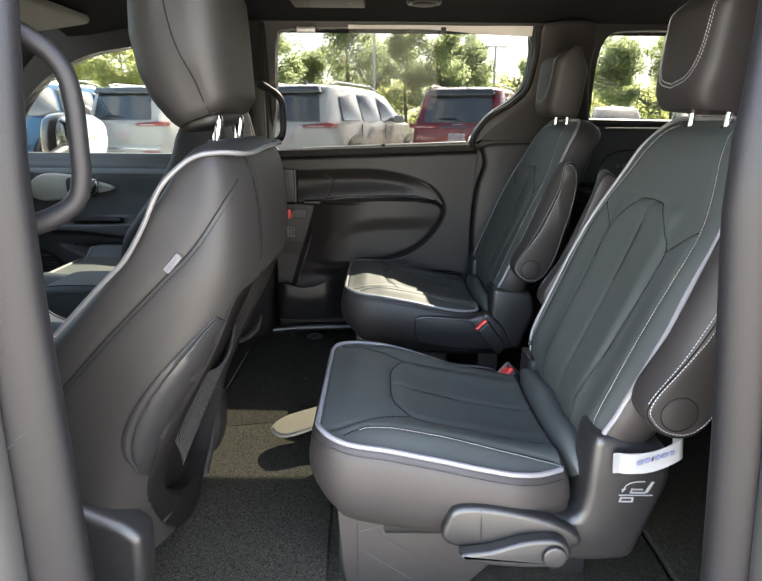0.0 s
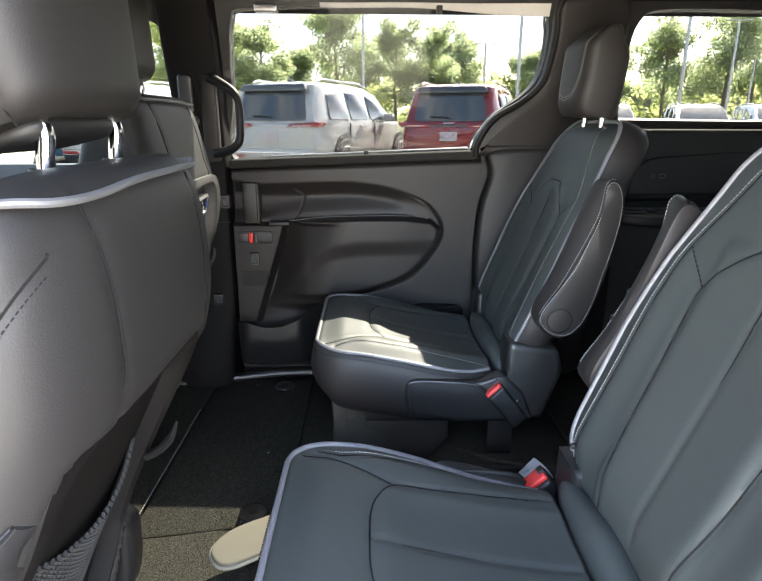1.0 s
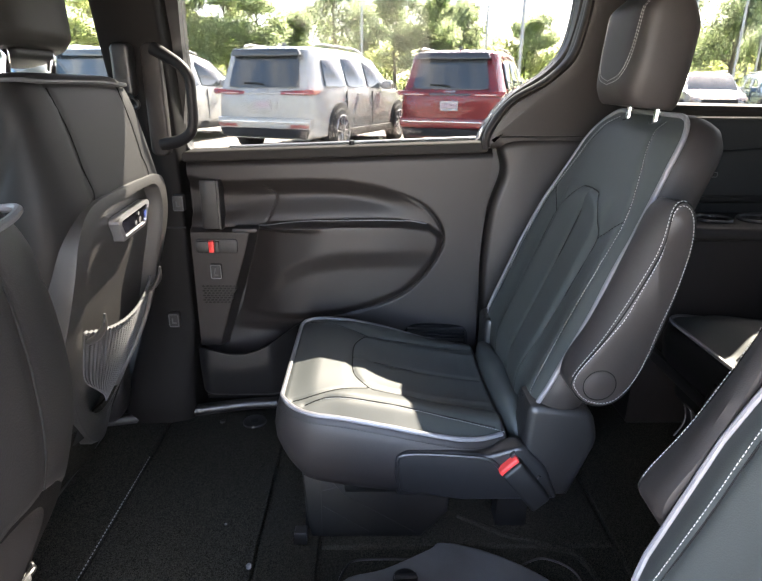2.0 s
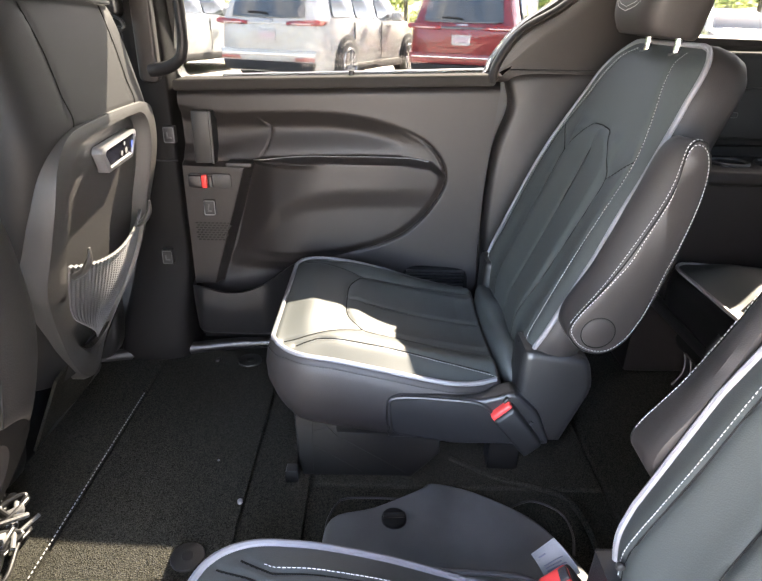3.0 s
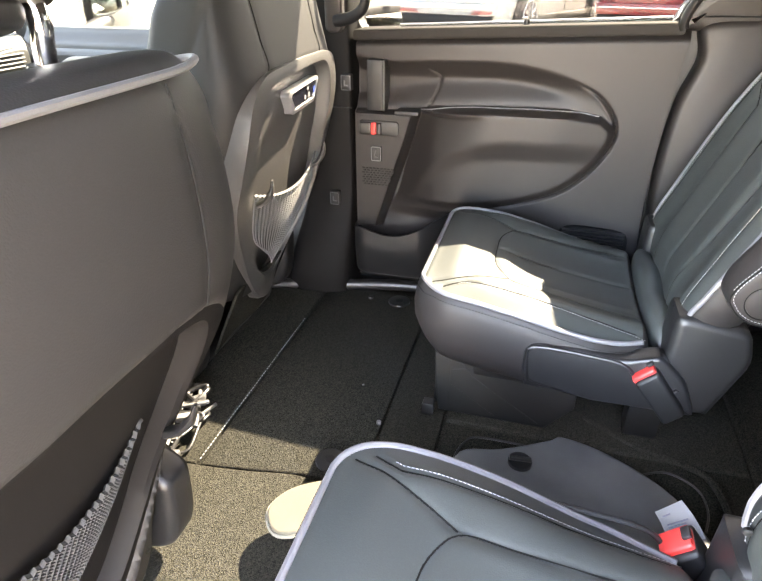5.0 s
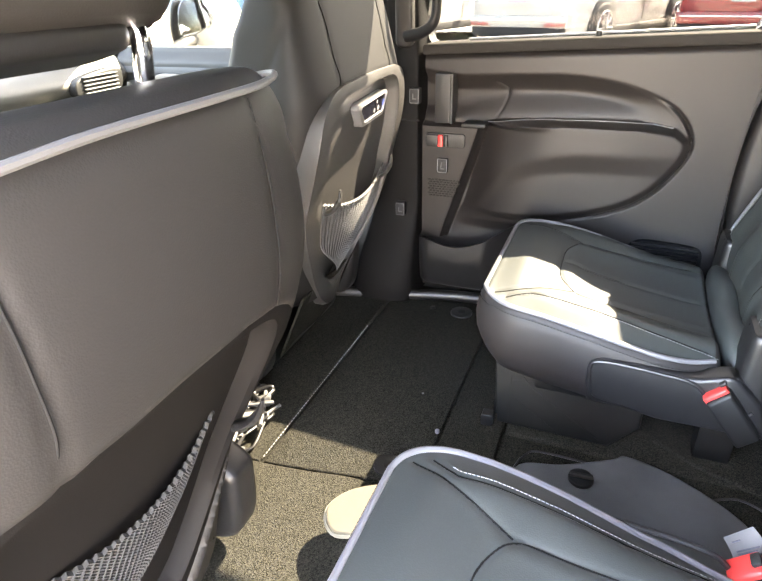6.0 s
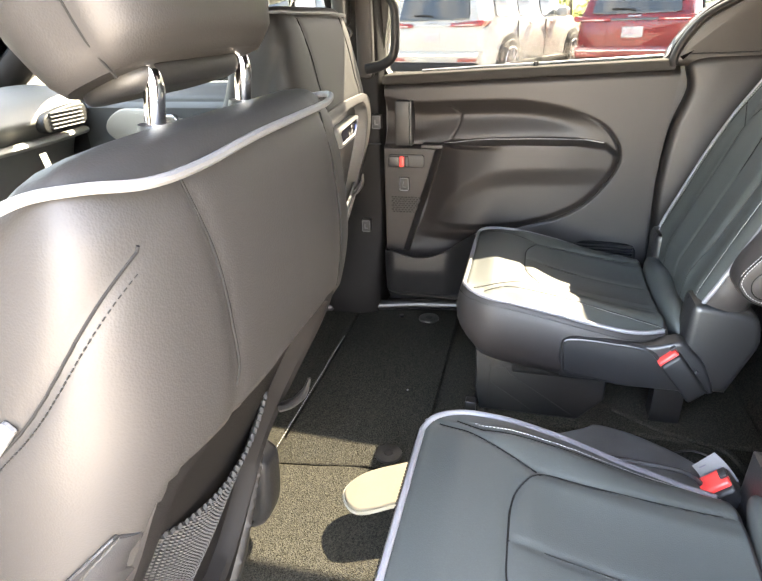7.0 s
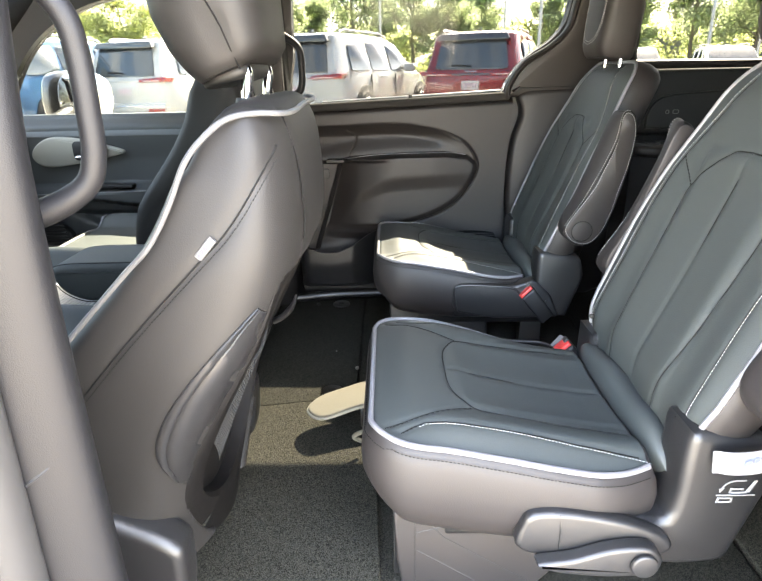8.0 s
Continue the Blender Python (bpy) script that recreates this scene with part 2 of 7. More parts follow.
def pad(rows, cols, half, top, sides, put, span):
    """A cushion: rows along a in span, cols across; half(a) its half width, top(a, b) its height; sides: rings of (out, down).
    Returns the skin and the rim's points."""
    a = span[0] + (span[1] - span[0]) * (0.5 - 0.5 * np.cos(np.linspace(0, math.pi, rows))) * 0.35 + (span[1] - span[0]) * np.linspace(0, 1, rows) * 0.65
    v = np.linspace(-1, 1, cols)
    A = np.repeat(a[:, None], cols, 1)
    B = half(a)[:, None] * v[None, :]
    C = top(A, B)
    P = np.stack([A, B, C], -1)
    edge = [(0, j) for j in range(cols)] + [(i, cols - 1) for i in range(1, rows)] + [(rows - 1, j) for j in range(cols - 2, -1, -1)] + [(i, 0) for i in range(rows - 2, 0, -1)]
    rim = np.array([P[i, j] for i, j in edge])
    nx = np.roll(rim, -2, 0) - np.roll(rim, 2, 0)
    nrm = np.stack([nx[:, 1], -nx[:, 0]], 1)
    nrm /= np.linalg.norm(nrm, axis=1)[:, None] + 1e-9
    if np.sum(nrm * (rim[:, :2] - rim[:, :2].mean(0))) < 0:
        nrm = -nrm
    verts = [put(*q) for q in P.reshape(-1, 3)]
    faces = [(i * cols + j, i * cols + j + 1, (i + 1) * cols + j + 1, (i + 1) * cols + j) for i in range(rows - 1) for j in range(cols - 1)]
    last = [i * cols + j for i, j in edge]
    for out, down in sides:
        k = len(verts)
        for q, w in zip(rim, nrm):
            dn = down(q[0], q[1], q[2]) if callable(down) else q[2] - down
            verts.append(put(q[0] + w[0] * out, q[1] + w[1] * out, dn))
        ring = list(range(k, k + len(rim)))
        faces += [(last[i], last[(i + 1) % len(rim)], ring[(i + 1) % len(rim)], ring[i]) for i in range(len(rim))]
        last = ring
    faces.append(tuple(last))
    return (verts, faces), [put(q[0] + w[0] * 0.001, q[1] + w[1] * 0.001, q[2] + 0.0015) for q, w in zip(rim, nrm)], edge


def stitches(pts, step=0.0075, r=0.0008, share=0.62):
    """A row of short threads along a line."""
    p = [np.array(q, float) for q in pts]
    pieces, carry = [], 0.0
    for a, b in zip(p[:-1], p[1:]):
        d = np.linalg.norm(b - a)
        if d < 1e-6:
            continue
        w = (b - a) / d
        s = carry
        while s < d:
            pieces.append(tube([a + w * s, a + w * min(s + step * share, d + 0.002)], r, 4))
            s += step
        carry = s - d
    return merge(*pieces) if pieces else ([], [])


# ---- the van: floor, sides, roof ----
GROUND = -0.30


def floor():
    base = solid("floor", *box(-1.75, 2.05, -0.80, 0.80, -0.09, -0.012), CARPET, kind="structure", label="black carpeted van floor with fold-away seat hatches")

    def panel(name, outline, top, label=""):
        return solid(name, *plate(outline, -0.03, top, 0.006, 3, lambda u, v, w: (u, v, w)), CARPET, base, label)

    # driver side carpet, in front of the hatches, with its bowed edge
    edge = [(-0.60, -0.040), (-0.395, -0.034), (-0.28, -0.022), (-0.17, -0.006), (-0.09, -0.03), (-0.04, -0.10), (-0.012, -0.20), (-0.006, -0.39)]
    panel("carpet_panel", [(-1.7, -0.74), (0.004, -0.74)] + [tuple(q) for q in curve(edge, 5)][::-1] + [(-1.7, -0.04)], 0.004, "worn black cut pile carpet")
    panel("hatch_lid", [(-0.367, -0.030), (-0.28, -0.018), (-0.17, 0.0), (-0.068, 0.0), (-0.068, 0.70), (-0.367, 0.70)], 0.0, "fold-away seat hatch lid under black carpet")
    panel("carpet_panel", [(-1.7, -0.032), (-0.373, -0.032), (-0.373, 0.70), (-1.7, 0.70)], 0.002)
    panel("carpet_panel", [(-0.062, 0.02), (0.05, 0.02), (0.05, 0.70), (-0.062, 0.70)], 0.0)
    panel("carpet_panel", [(0.056, 0.22), (0.62, 0.22), (0.62, 0.74), (0.056, 0.74)], -0.002)
    panel("carpet_panel", [(0.012, -0.74), (0.62, -0.74), (0.62, -0.10), (0.03, -0.10)], -0.004)
    panel("carpet_panel", [(0.626, -0.76), (2.0, -0.76), (2.0, 0.76), (0.626, 0.76)], 0.001)
    seam = [(-0.370, y, 0.0035) for y in np.linspace(-0.02, 0.50, 40)]
    solid("seam_stitching", *stitches(seam, 0.009, 0.0011, 0.5), THREAD, base, "white zigzag seam stitching")
    # anchor rings and plugs
    for x, y, r in ((-0.152, 0.651, 0.030), (-0.133, 0.044, 0.028), (-0.140, -0.040, 0.026)):
        g = solid("floor_plug", *disc((x, y), r, -0.005, 0.0055, "z"), HARD_TRIM, base, "round black plastic floor plug")
        solid("bolt_hole", *disc((x, y), r * 0.36, 0.004, 0.0068, "z", 12), BLACK_TRIM, g)
    for x, y in ((-0.235, 0.652), (-0.37, 0.66)):
        solid("floor_clip", *disc((x, y), 0.007, -0.003, 0.006, "z", 12), BLACK_TRIM, base)
    solid("seam_bead", *disc((-0.073, 0.165), 0.005, 0.0, 0.008, "z", 10), WHITE_TAG, base)
    solid("lint", *disc((-0.1405, 0.2765), 0.0025, 0.0, 0.0025, "z", 8), WHITE_TAG, base)
    # moulded tray between the seats, with a latch and a recessed well behind it
    tray = solid("hatch_tray", *plate([tuple(q) for q in curve([(0.09, 0.03), (0.10, 0.11), (0.173, 0.136), (0.255, 0.180), (0.283, 0.198), (0.355, 0.179), (0.437, 0.130), (0.482, 0.078), (0.525, -0.02), (0.53, -0.10), (0.30, -0.14), (0.12, -0.09)], 5, True)], -0.02, 0.030, 0.010, 4, lambda u, v, w: (u, v, w)), TRAY, base, "scuffed grey-black moulded plastic hatch tray")
    solid("latch", *disc((0.209, 0.105), 0.022, 0.025, 0.036, "z", 20), BLACK_TRIM, tray)
    solid("latch_bar", *tube([(0.19, 0.105, 0.038), (0.228, 0.108, 0.038)], 0.005), BLACK_TRIM, tray)
    for rim in ([(0.405, 0.150), (0.433, 0.168), (0.470, 0.182), (0.505, 0.168), (0.524, 0.143), (0.526, 0.10), (0.515, 0.06)], [(0.09, 0.100), (0.092, 0.130), (0.105, 0.165), (0.125, 0.181), (0.199, 0.183), (0.235, 0.180)]):
        solid("carpet_slit", *tube(curve([(x, y, 0.0005) for x, y in rim], 6), 0.0022, 6), HARD_TRIM, base, "outline of a cut-out in the carpet")
    solid("carpet_edge", *tube(curve([(0.330, 0.300, -0.002), (0.415, 0.246, -0.002), (0.50, 0.215, -0.002), (0.545, 0.187, -0.002), (0.562, 0.12, -0.002), (0.560, 0.05, -0.002)], 6), 0.007, 8), CARPET, base, "rolled carpet edge round the hatch tray")


floor()


def wall_piece(name, outline, y_in, thick, material=SOFT_TRIM, label="", kind="structure", bend=None, side=1, bevel=0.012):
    """A piece of side trim: outline in (x, z), its inner face y_in from the middle, thick towards the outside."""
    put = lambda u, v, w: (u, side * (w + (bend(u, v) if bend else 0)), v)
    return solid(name, *plate(outline, y_in, y_in + thick, bevel, 3, put), material, kind=kind, label=label)


def hole_wall(name, outer, holes, y_in, thick, material, bend, label, side=1, cell=0.02):
    """A side wall as a fine sheet with rounded openings through it."""
    u0, u1, v0, v1 = outer
    bm = bmesh.new()
    nu, nv = int((u1 - u0) / cell) + 1, int((v1 - v0) / cell) + 1
    us, vs = np.linspace(u0, u1, nu), np.linspace(v0, v1, nv)
    U, V = np.meshgrid(us, vs, indexing="ij")
    D = np.full(U.shape, 9.0)
    for h in holes:
        d = -depth_in(U, V, h)
        D = np.minimum(D, d)
    # snap the nearest points to the openings' edges
    Us, Vs = U.copy(), V.copy()
    for h in holes:
        hp = np.array(h)
        dd = -depth_in(U, V, h)
        near = np.abs(dd) < cell * 0.72
        for i, j in zip(*np.nonzero(near)):
            q = np.array((U[i, j], V[i, j]))
            e0, e1 = hp, np.roll(hp, -1, 0)
            w = e1 - e0
            t = np.clip(((q - e0) * w).sum(1) / ((w * w).sum(1) + 1e-12), 0, 1)
            c = e0 + t[:, None] * w
            k = np.argmin(((c - q) ** 2).sum(1))
            Us[i, j], Vs[i, j] = c[k]
            D[i, j] = 0.0
    keep = D >= -1e-6
    idx = {}
    for layer in (0, 1):
        for i in range(nu):
            for j in range(nv):
                if keep[i, j]:
                    u, v = Us[i, j], Vs[i, j]
                    y = y_in + layer * thick + bend(u, v)
                    idx[layer, i, j] = bm.verts.new((u, side * y, v))
    inner = []
    MU, MV = (Us[:-1, :-1] + Us[1:, :-1] + Us[1:, 1:] + Us[:-1, 1:]) / 4, (Vs[:-1, :-1] + Vs[1:, :-1] + Vs[1:, 1:] + Vs[:-1, 1:]) / 4
    sunk = np.zeros(MU.shape, bool)
    for h in holes:
        sunk |= depth_in(MU, MV, h) > 1e-5
    for i in range(nu - 1):
        for j in range(nv - 1):
            c = [(i, j), (i + 1, j), (i + 1, j + 1), (i, j + 1)]
            c = [q for q in c if keep[q]]
            if len(c) < 3 or (len(c) == 3 and False):
                continue
            if len(c) == 4 and sunk[i, j]:
                continue
            if len(c) == 3:
                mid = np.mean([(Us[q], Vs[q]) for q in c], 0)
                if any(depth_in(np.array(mid[0]), np.array(mid[1]), h) > 1e-5 for h in holes):
                    continue
            inner.append(c)
    for c in inner:
        bm.faces.new([idx[0, q[0], q[1]] for q in c])
        bm.faces.new([idx[1, q[0], q[1]] for q in reversed(c)])
    bm.edges.ensure_lookup_table()
    rev = {v: k for k, v in idx.items()}
    for e in [e for e in bm.edges if e.is_boundary]:
        a, b = rev[e.verts[0]], rev[e.verts[1]]
        if a[0] == 0:
            q = [idx[0, a[1], a[2]], idx[0, b[1], b[2]], idx[1, b[1], b[2]], idx[1, a[1], a[2]]]
            try:
                bm.faces.new(q)
            except ValueError:
                pass
    bmesh.ops.delete(bm, geom=[v for v in bm.verts if not v.link_faces], context="VERTS")
    bmesh.ops.recalc_face_normals(bm, faces=bm.faces)
    me = bpy.data.meshes.new(name)
    bm.to_mesh(me)
    bm.free()
    me.materials.append(material)
    me.shade_smooth()
    me.set_sharp_from_angle(angle=radians(50))
    return tagged(new(name, me), label, kind="structure")


DOOR_WIN = [tuple(q) for q in curve([(-0.285, 0.671), (0.0, 0.684), (0.30, 0.700), (0.405, 0.706), (0.425, 0.735), (0.45, 0.775), (0.49, 0.82), (0.56, 0.868), (0.60, 0.92), (0.612, 1.0), (0.605, 1.06), (0.57, 1.088), (0.30, 1.095), (0.0, 1.092), (-0.23, 1.085), (-0.265, 1.06), (-0.278, 0.98), (-0.285, 0.85)], 6, True)]
QUARTER_WIN = [tuple(q) for q in curve([(0.865, 0.80), (1.0, 0.795), (1.25, 0.80), (1.42, 0.81), (1.46, 0.85), (1.42, 1.03), (1.38, 1.08), (1.20, 1.088), (0.92, 1.088), (0.86, 1.06), (0.845, 0.98), (0.85, 0.86)], 6, True)]
FRONT_WIN = [tuple(q) for q in curve([(-1.29, 0.63), (-1.0, 0.645), (-0.70, 0.66), (-0.49, 0.672), (-0.455, 0.70), (-0.445, 0.85), (-0.45, 1.0), (-0.49, 1.055), (-0.62, 1.06), (-0.75, 1.03), (-0.92, 1.00), (-1.08, 0.93), (-1.20, 0.83), (-1.285, 0.70)], 6, True)]

VENT_WIN = [tuple(q) for q in curve([(-1.365, 0.64), (-1.50, 0.635), (-1.60, 0.635), (-1.50, 0.70), (-1.39, 0.765), (-1.365, 0.75)], 5, True)]


def far_lean(u, v):
    return -0.30 * max(0.0, v - 0.72) ** 1.4


# far side: one closed body wall behind the trims, with its window openings
hole_wall("wall_far", (-1.75, 2.05, -0.10, 1.16), [DOOR_WIN, QUARTER_WIN, FRONT_WIN, VENT_WIN], 0.80, 0.055, BLACK_TRIM, far_lean, "dark trimmed passenger side wall of the van with window openings")

# near side: closed before and behind the open sliding door
NEAR_OPEN = [tuple(q) for q in curve([(-0.30, -0.02), (0.2, -0.02), (0.52, -0.02), (0.545, 0.02), (0.545, 0.4), (0.53, 0.75), (0.54, 1.0), (0.50, 1.085), (0.40, 1.10), (0.0, 1.10), (-0.24, 1.10), (-0.30, 1.07), (-0.325, 0.9), (-0.33, 0.4), (-0.325, 0.02)], 6, True)]
hole_wall("wall_near", (-1.75, 2.05, -0.10, 1.16), [NEAR_OPEN, QUARTER_WIN, FRONT_WIN], 0.82, 0.055, HARD_TRIM, far_lean, "driver side wall of the van with the sliding door opening", side=-1)


def pane(name, ring, y, material, side=1):
    put = lambda u, v, w: (u, side * (w + far_lean(u, v)), v)
    return solid(name, *plate(ring, y, y + 0.004, 0.001, 1, put), material, kind="structure", smooth=False)


tagged(pane("window_1", DOOR_WIN, 0.825, GLASS_DARK), "tinted sliding door window of the van")
tagged(pane("window_2", QUARTER_WIN, 0.825, GLASS_DARK), "tinted rear quarter window of the van")
tagged(pane("window_3", FRONT_WIN, 0.825, GLASS), "clear front passenger door window of the van")
tagged(pane("window_8", VENT_WIN, 0.825, GLASS), "small clear fixed window before the front door")
tagged(pane("window_4", QUARTER_WIN, 0.845, GLASS_DARK, -1), "tinted rear quarter window of the van")
tagged(pane("window_5", FRONT_WIN, 0.845, GLASS, -1), "clear driver door window of the van")


def roof():
    xs, ys = np.linspace(-0.98, 2.05, 40), np.linspace(-0.80, 0.80, 33)
    X, Y = np.meshgrid(xs, ys, indexing="ij")
    Z = 1.175 - 0.085 * np.abs(Y / 0.78) ** 3.2 - 0.05 * ease(-0.55, -1.0, X) - 0.03 * ease(1.4, 2.05, X)
    solid("ceiling", *sheet(np.stack([X, Y, Z], -1), back=(0, 0, 0.05)), HEADLINER, kind="structure", label="black fabric headliner")


roof()
# rear hatch wall with its window, dash wall and windscreen close the ends
solid("wall_rear", *merge(box(2.03, 2.09, -0.86, 0.86, -0.10, 0.72), box(2.03, 2.09, -0.86, -0.66, 0.722, 1.16), box(2.03, 2.09, 0.66, 0.86, 0.722, 1.16), box(2.03, 2.09, -0.655, 0.655, 1.08, 1.16)), BLACK_TRIM, kind="structure", label="black tailgate trim")
solid("window_6", *box(2.055, 2.06, -0.655, 0.655, 0.725, 1.077, 0.001), GLASS_DARK, kind="structure", label="tinted tailgate window")
solid("wall_front", *box(-1.80, -1.74, -0.86, 0.86, -0.10, 0.52), BLACK_TRIM, kind="structure", label="black bulkhead below the windscreen")
WS = np.array([[(-1.78 + 0.80 * t - 0.10 * (1 - (y / 0.8) ** 2) * (1 - t), y, 0.58 + 0.575 * t) for y in np.linspace(-0.78, 0.78, 13)] for t in np.linspace(0, 1, 9)])
solid("window_7", *sheet(WS, back=(0.002, 0, 0.004)), WINDSCREEN, kind="structure", label="clear windscreen")
for s in (-1, 1):
    solid("trim_a_pillar", *tube([(-1.76, s * 0.80, 0.55), (-1.40, s * 0.80, 0.82), (-1.05, s * 0.775, 1.08), (-0.80, s * 0.76, 1.13)], [0.05, 0.045, 0.045, 0.04], 10), HEADLINER, kind="structure", label="black windscreen pillar trim")


# ---- far sliding door trim ----
def door_skin(X, Z):
    y = np.full(X.shape, 0.748)
    y = y + 0.040 * ease(0.665, 0.702, Z) ** 2          # shoulder rolls to the glass
    y = y - 0.010 * ease(0.30, 0.05, Z)
    crest = [tuple(q) for q in curve([(-0.40, 0.634), (-0.20, 0.634), (0.0, 0.634), (0.10, 0.626), (0.21, 0.598), (0.30, 0.55), (0.347, 0.478), (0.322, 0.405), (0.244, 0.325), (0.13, 0.276), (0.0, 0.252), (-0.15, 0.245), (-0.40, 0.245)], 6, True)]
    dc = depth_in(X, Z, crest)
    # the edge line round the pad, and the hollow band above the armrest that dies away towards the back
    y = y + 0.010 * np.exp(-((dc - 0.005) / 0.0035) ** 2) * ease(0.02, 0.20, X) * ease(0.60, 0.52, Z)
    rest = np.interp(X, [-0.40, -0.19, -0.10, 0.05, 0.22, 0.30, 0.345], [0.486, 0.490, 0.508, 0.517, 0.518, 0.507, 0.478])
    above = ease(-0.003, 0.004, Z - rest) * ease(-0.22, -0.15, X) + ease(-0.15, -0.22, X) * ease(0.0, 0.05, Z - rest)
    y = y + (0.028 * ease(-0.004, 0.055, dc) * ease(0.33, 0.16, X) * (0.22 + 0.78 * ease(0.0, 0.075, Z - rest)) + 0.004 * ease(0.0, 0.02, dc)) * above
    # armrest: proud at its sharp upper edge, easing back below a soft crease
    under = np.interp(X, [-0.30, -0.16, -0.12, -0.07, 0.0, 0.08, 0.20, 0.35], [0.20, 0.26, 0.32, 0.375, 0.412, 0.425, 0.428, 0.43])
    rounded = ease(0.003, -0.014, Z - rest) * ease(-0.002, 0.030, dc)
    y = y - ease(-0.20, -0.08, X) * rounded * (0.030 - 0.010 * ease(0.16, 0.34, X)) * (0.62 + 0.38 * ease(-0.035, 0.025, Z - under))
    # deep scoop between the switch plate and the armrest
    along = np.clip((X + 0.152 + 0.315 * (0.492 - Z)) / 0.20, 0, 1)
    y = y + 0.066 * (1 - along) ** 1.7 * ease(0.15, 0.27, Z) * ease(0.505, 0.485, Z) * ease(-0.075, 0.02, dc)
    y = y + 0.030 * ease(0.055, 0.075, Z) * ease(0.250, 0.205, Z) * ease(0.0, -0.07, X)
    # switch plate at the front
    sw = [(-0.33, 0.495), (-0.145, 0.492), (-0.163, 0.43), (-0.198, 0.32), (-0.232, 0.215), (-0.240, 0.185), (-0.33, 0.18)]
    ds = depth_in(X, Z, sw)
    y = np.where(ds > -0.012, np.minimum(y, 0.728) * ease(-0.012, 0.004, ds) + y * (1 - ease(-0.012, 0.004, ds)), y)
    # seam between upper trim and the pad in front of the strap handle
    y = y + 0.004 * np.exp(-(away(X, Z, [tuple(q) for q in curve([(-0.115, 0.612), (-0.085, 0.585), (-0.095, 0.54), (-0.11, 0.512)], 6)]) / 0.0022) ** 2)
    return y


def belt_drop(x):
    """The belt line falls gently towards the front."""
    return -0.030 + 0.040 * (np.clip(x, -0.32, 0.45) + 0.30)


def sliding_door():
    d = thing("sliding_door", "closed van sliding door with black and brown-black moulded trim", "car door", place=(0.08, 0.80, -0.02))
    off = Vector((0.08, 0.80, -0.02))
    xs, zs = np.linspace(-0.300, 0.452, 250), np.linspace(0.030, 0.700, 224)
    X, Z = np.meshgrid(xs, zs, indexing="ij")
    # rear edge bows like the pillar beside it
    bow = 0.018 * np.sin((Z - 0.03) / 0.67 * math.pi) * ease(0.2, 0.45, X)
    Y = door_skin(X, Z)
    Y = Y + 0.03 * ease(0.446, 0.452, X) + 0.02 * ease(-0.294, -0.300, X)
    P = np.stack([X - bow, Y, Z + belt_drop(X) * ease(0.50, 0.70, Z)], -1) - np.array(off)
    solid("door_trim", *sheet(P, back=(0, 0.06, 0)), SOFT_TRIM, d, "brown-black soft moulded trim panel")
    put = lambda u, v, w: (u - off.x, w - off.y, v - off.z)
    drop = lambda u, v, w: (u - off.x, v - off.y, w - off.z + float(belt_drop(u)))
    ledge = [(x, 0.7455) for x in np.linspace(-0.30, 0.43, 20)] + [(x, 0.836) for x in np.linspace(0.43, -0.30, 20)]
    solid("window_ledge", *plate(ledge, 0.686, 0.711, 0.007, 4, drop), LEDGE, d)
    solid("window_seal", *tube([drop(-0.20, 0.812, 0.712), drop(0.41, 0.812, 0.715)], 0.005), SATIN, d, "thin bright glass seal strip")
    solid("lock_knob", *tube([drop(0.103, 0.785, 0.706), drop(0.103, 0.785, 0.722)], [0.0075, 0.0065], 12), BLACK_TRIM, d)
    # strap handle
    h = solid("pull_handle", *plate(round_rect(-0.262, -0.222, 0.498, 0.617, 0.004), 0.728, 0.770, 0.003, 2, put), BLACK_TRIM, d, "upright glossy black door pull")
    solid("pull_side", *plate(round_rect(-0.220, -0.214, 0.498, 0.617, 0.002), 0.722, 0.770, 0.001, 1, put), HARD_TRIM, d)
    solid("arm_seam", *tube([(x - off.x, float(door_skin(np.array(x), np.array(z - 0.001))) - 0.0005 - off.y, z - off.z) for x, z in [tuple(q) for q in curve([(-0.13, 0.503), (-0.05, 0.512), (0.05, 0.517), (0.22, 0.518), (0.29, 0.510)], 8)]], 0.0011, 6), SATIN, d, "thin pale seam along the armrest")
    # switches
    latch = solid("latch_bezel", *plate(round_rect(-0.283, -0.180, 0.438, 0.474, 0.008), 0.7225, 0.732, 0.002, 2, put), BLACK_TRIM, d)
    solid("lock_slider", *plate(round_rect(-0.249, -0.236, 0.441, 0.471, 0.002), 0.714, 0.73, 0.002, 2, put), RED, latch, "red lock marker")
    solid("latch_lever", *plate(round_rect(-0.280, -0.250, 0.443, 0.470, 0.004), 0.715, 0.73, 0.002, 2, put), HARD_TRIM, latch)
    solid("latch_grip", *plate(round_rect(-0.234, -0.224, 0.443, 0.470, 0.002), 0.713, 0.73, 0.002, 2, put), HARD_TRIM, latch)
    b = solid("seat_heat_button", *plate(round_rect(-0.252, -0.223, 0.371, 0.410, 0.004), 0.7215, 0.732, 0.002, 2, put), BLACK_TRIM, d, "square seat heating button with a pale symbol")
    solid("button_rim", *tube([put(u, v, 0.7212) for u, v in round_rect(-0.250, -0.225, 0.373, 0.408, 0.003)], 0.0008, 5, True), SATIN, b)
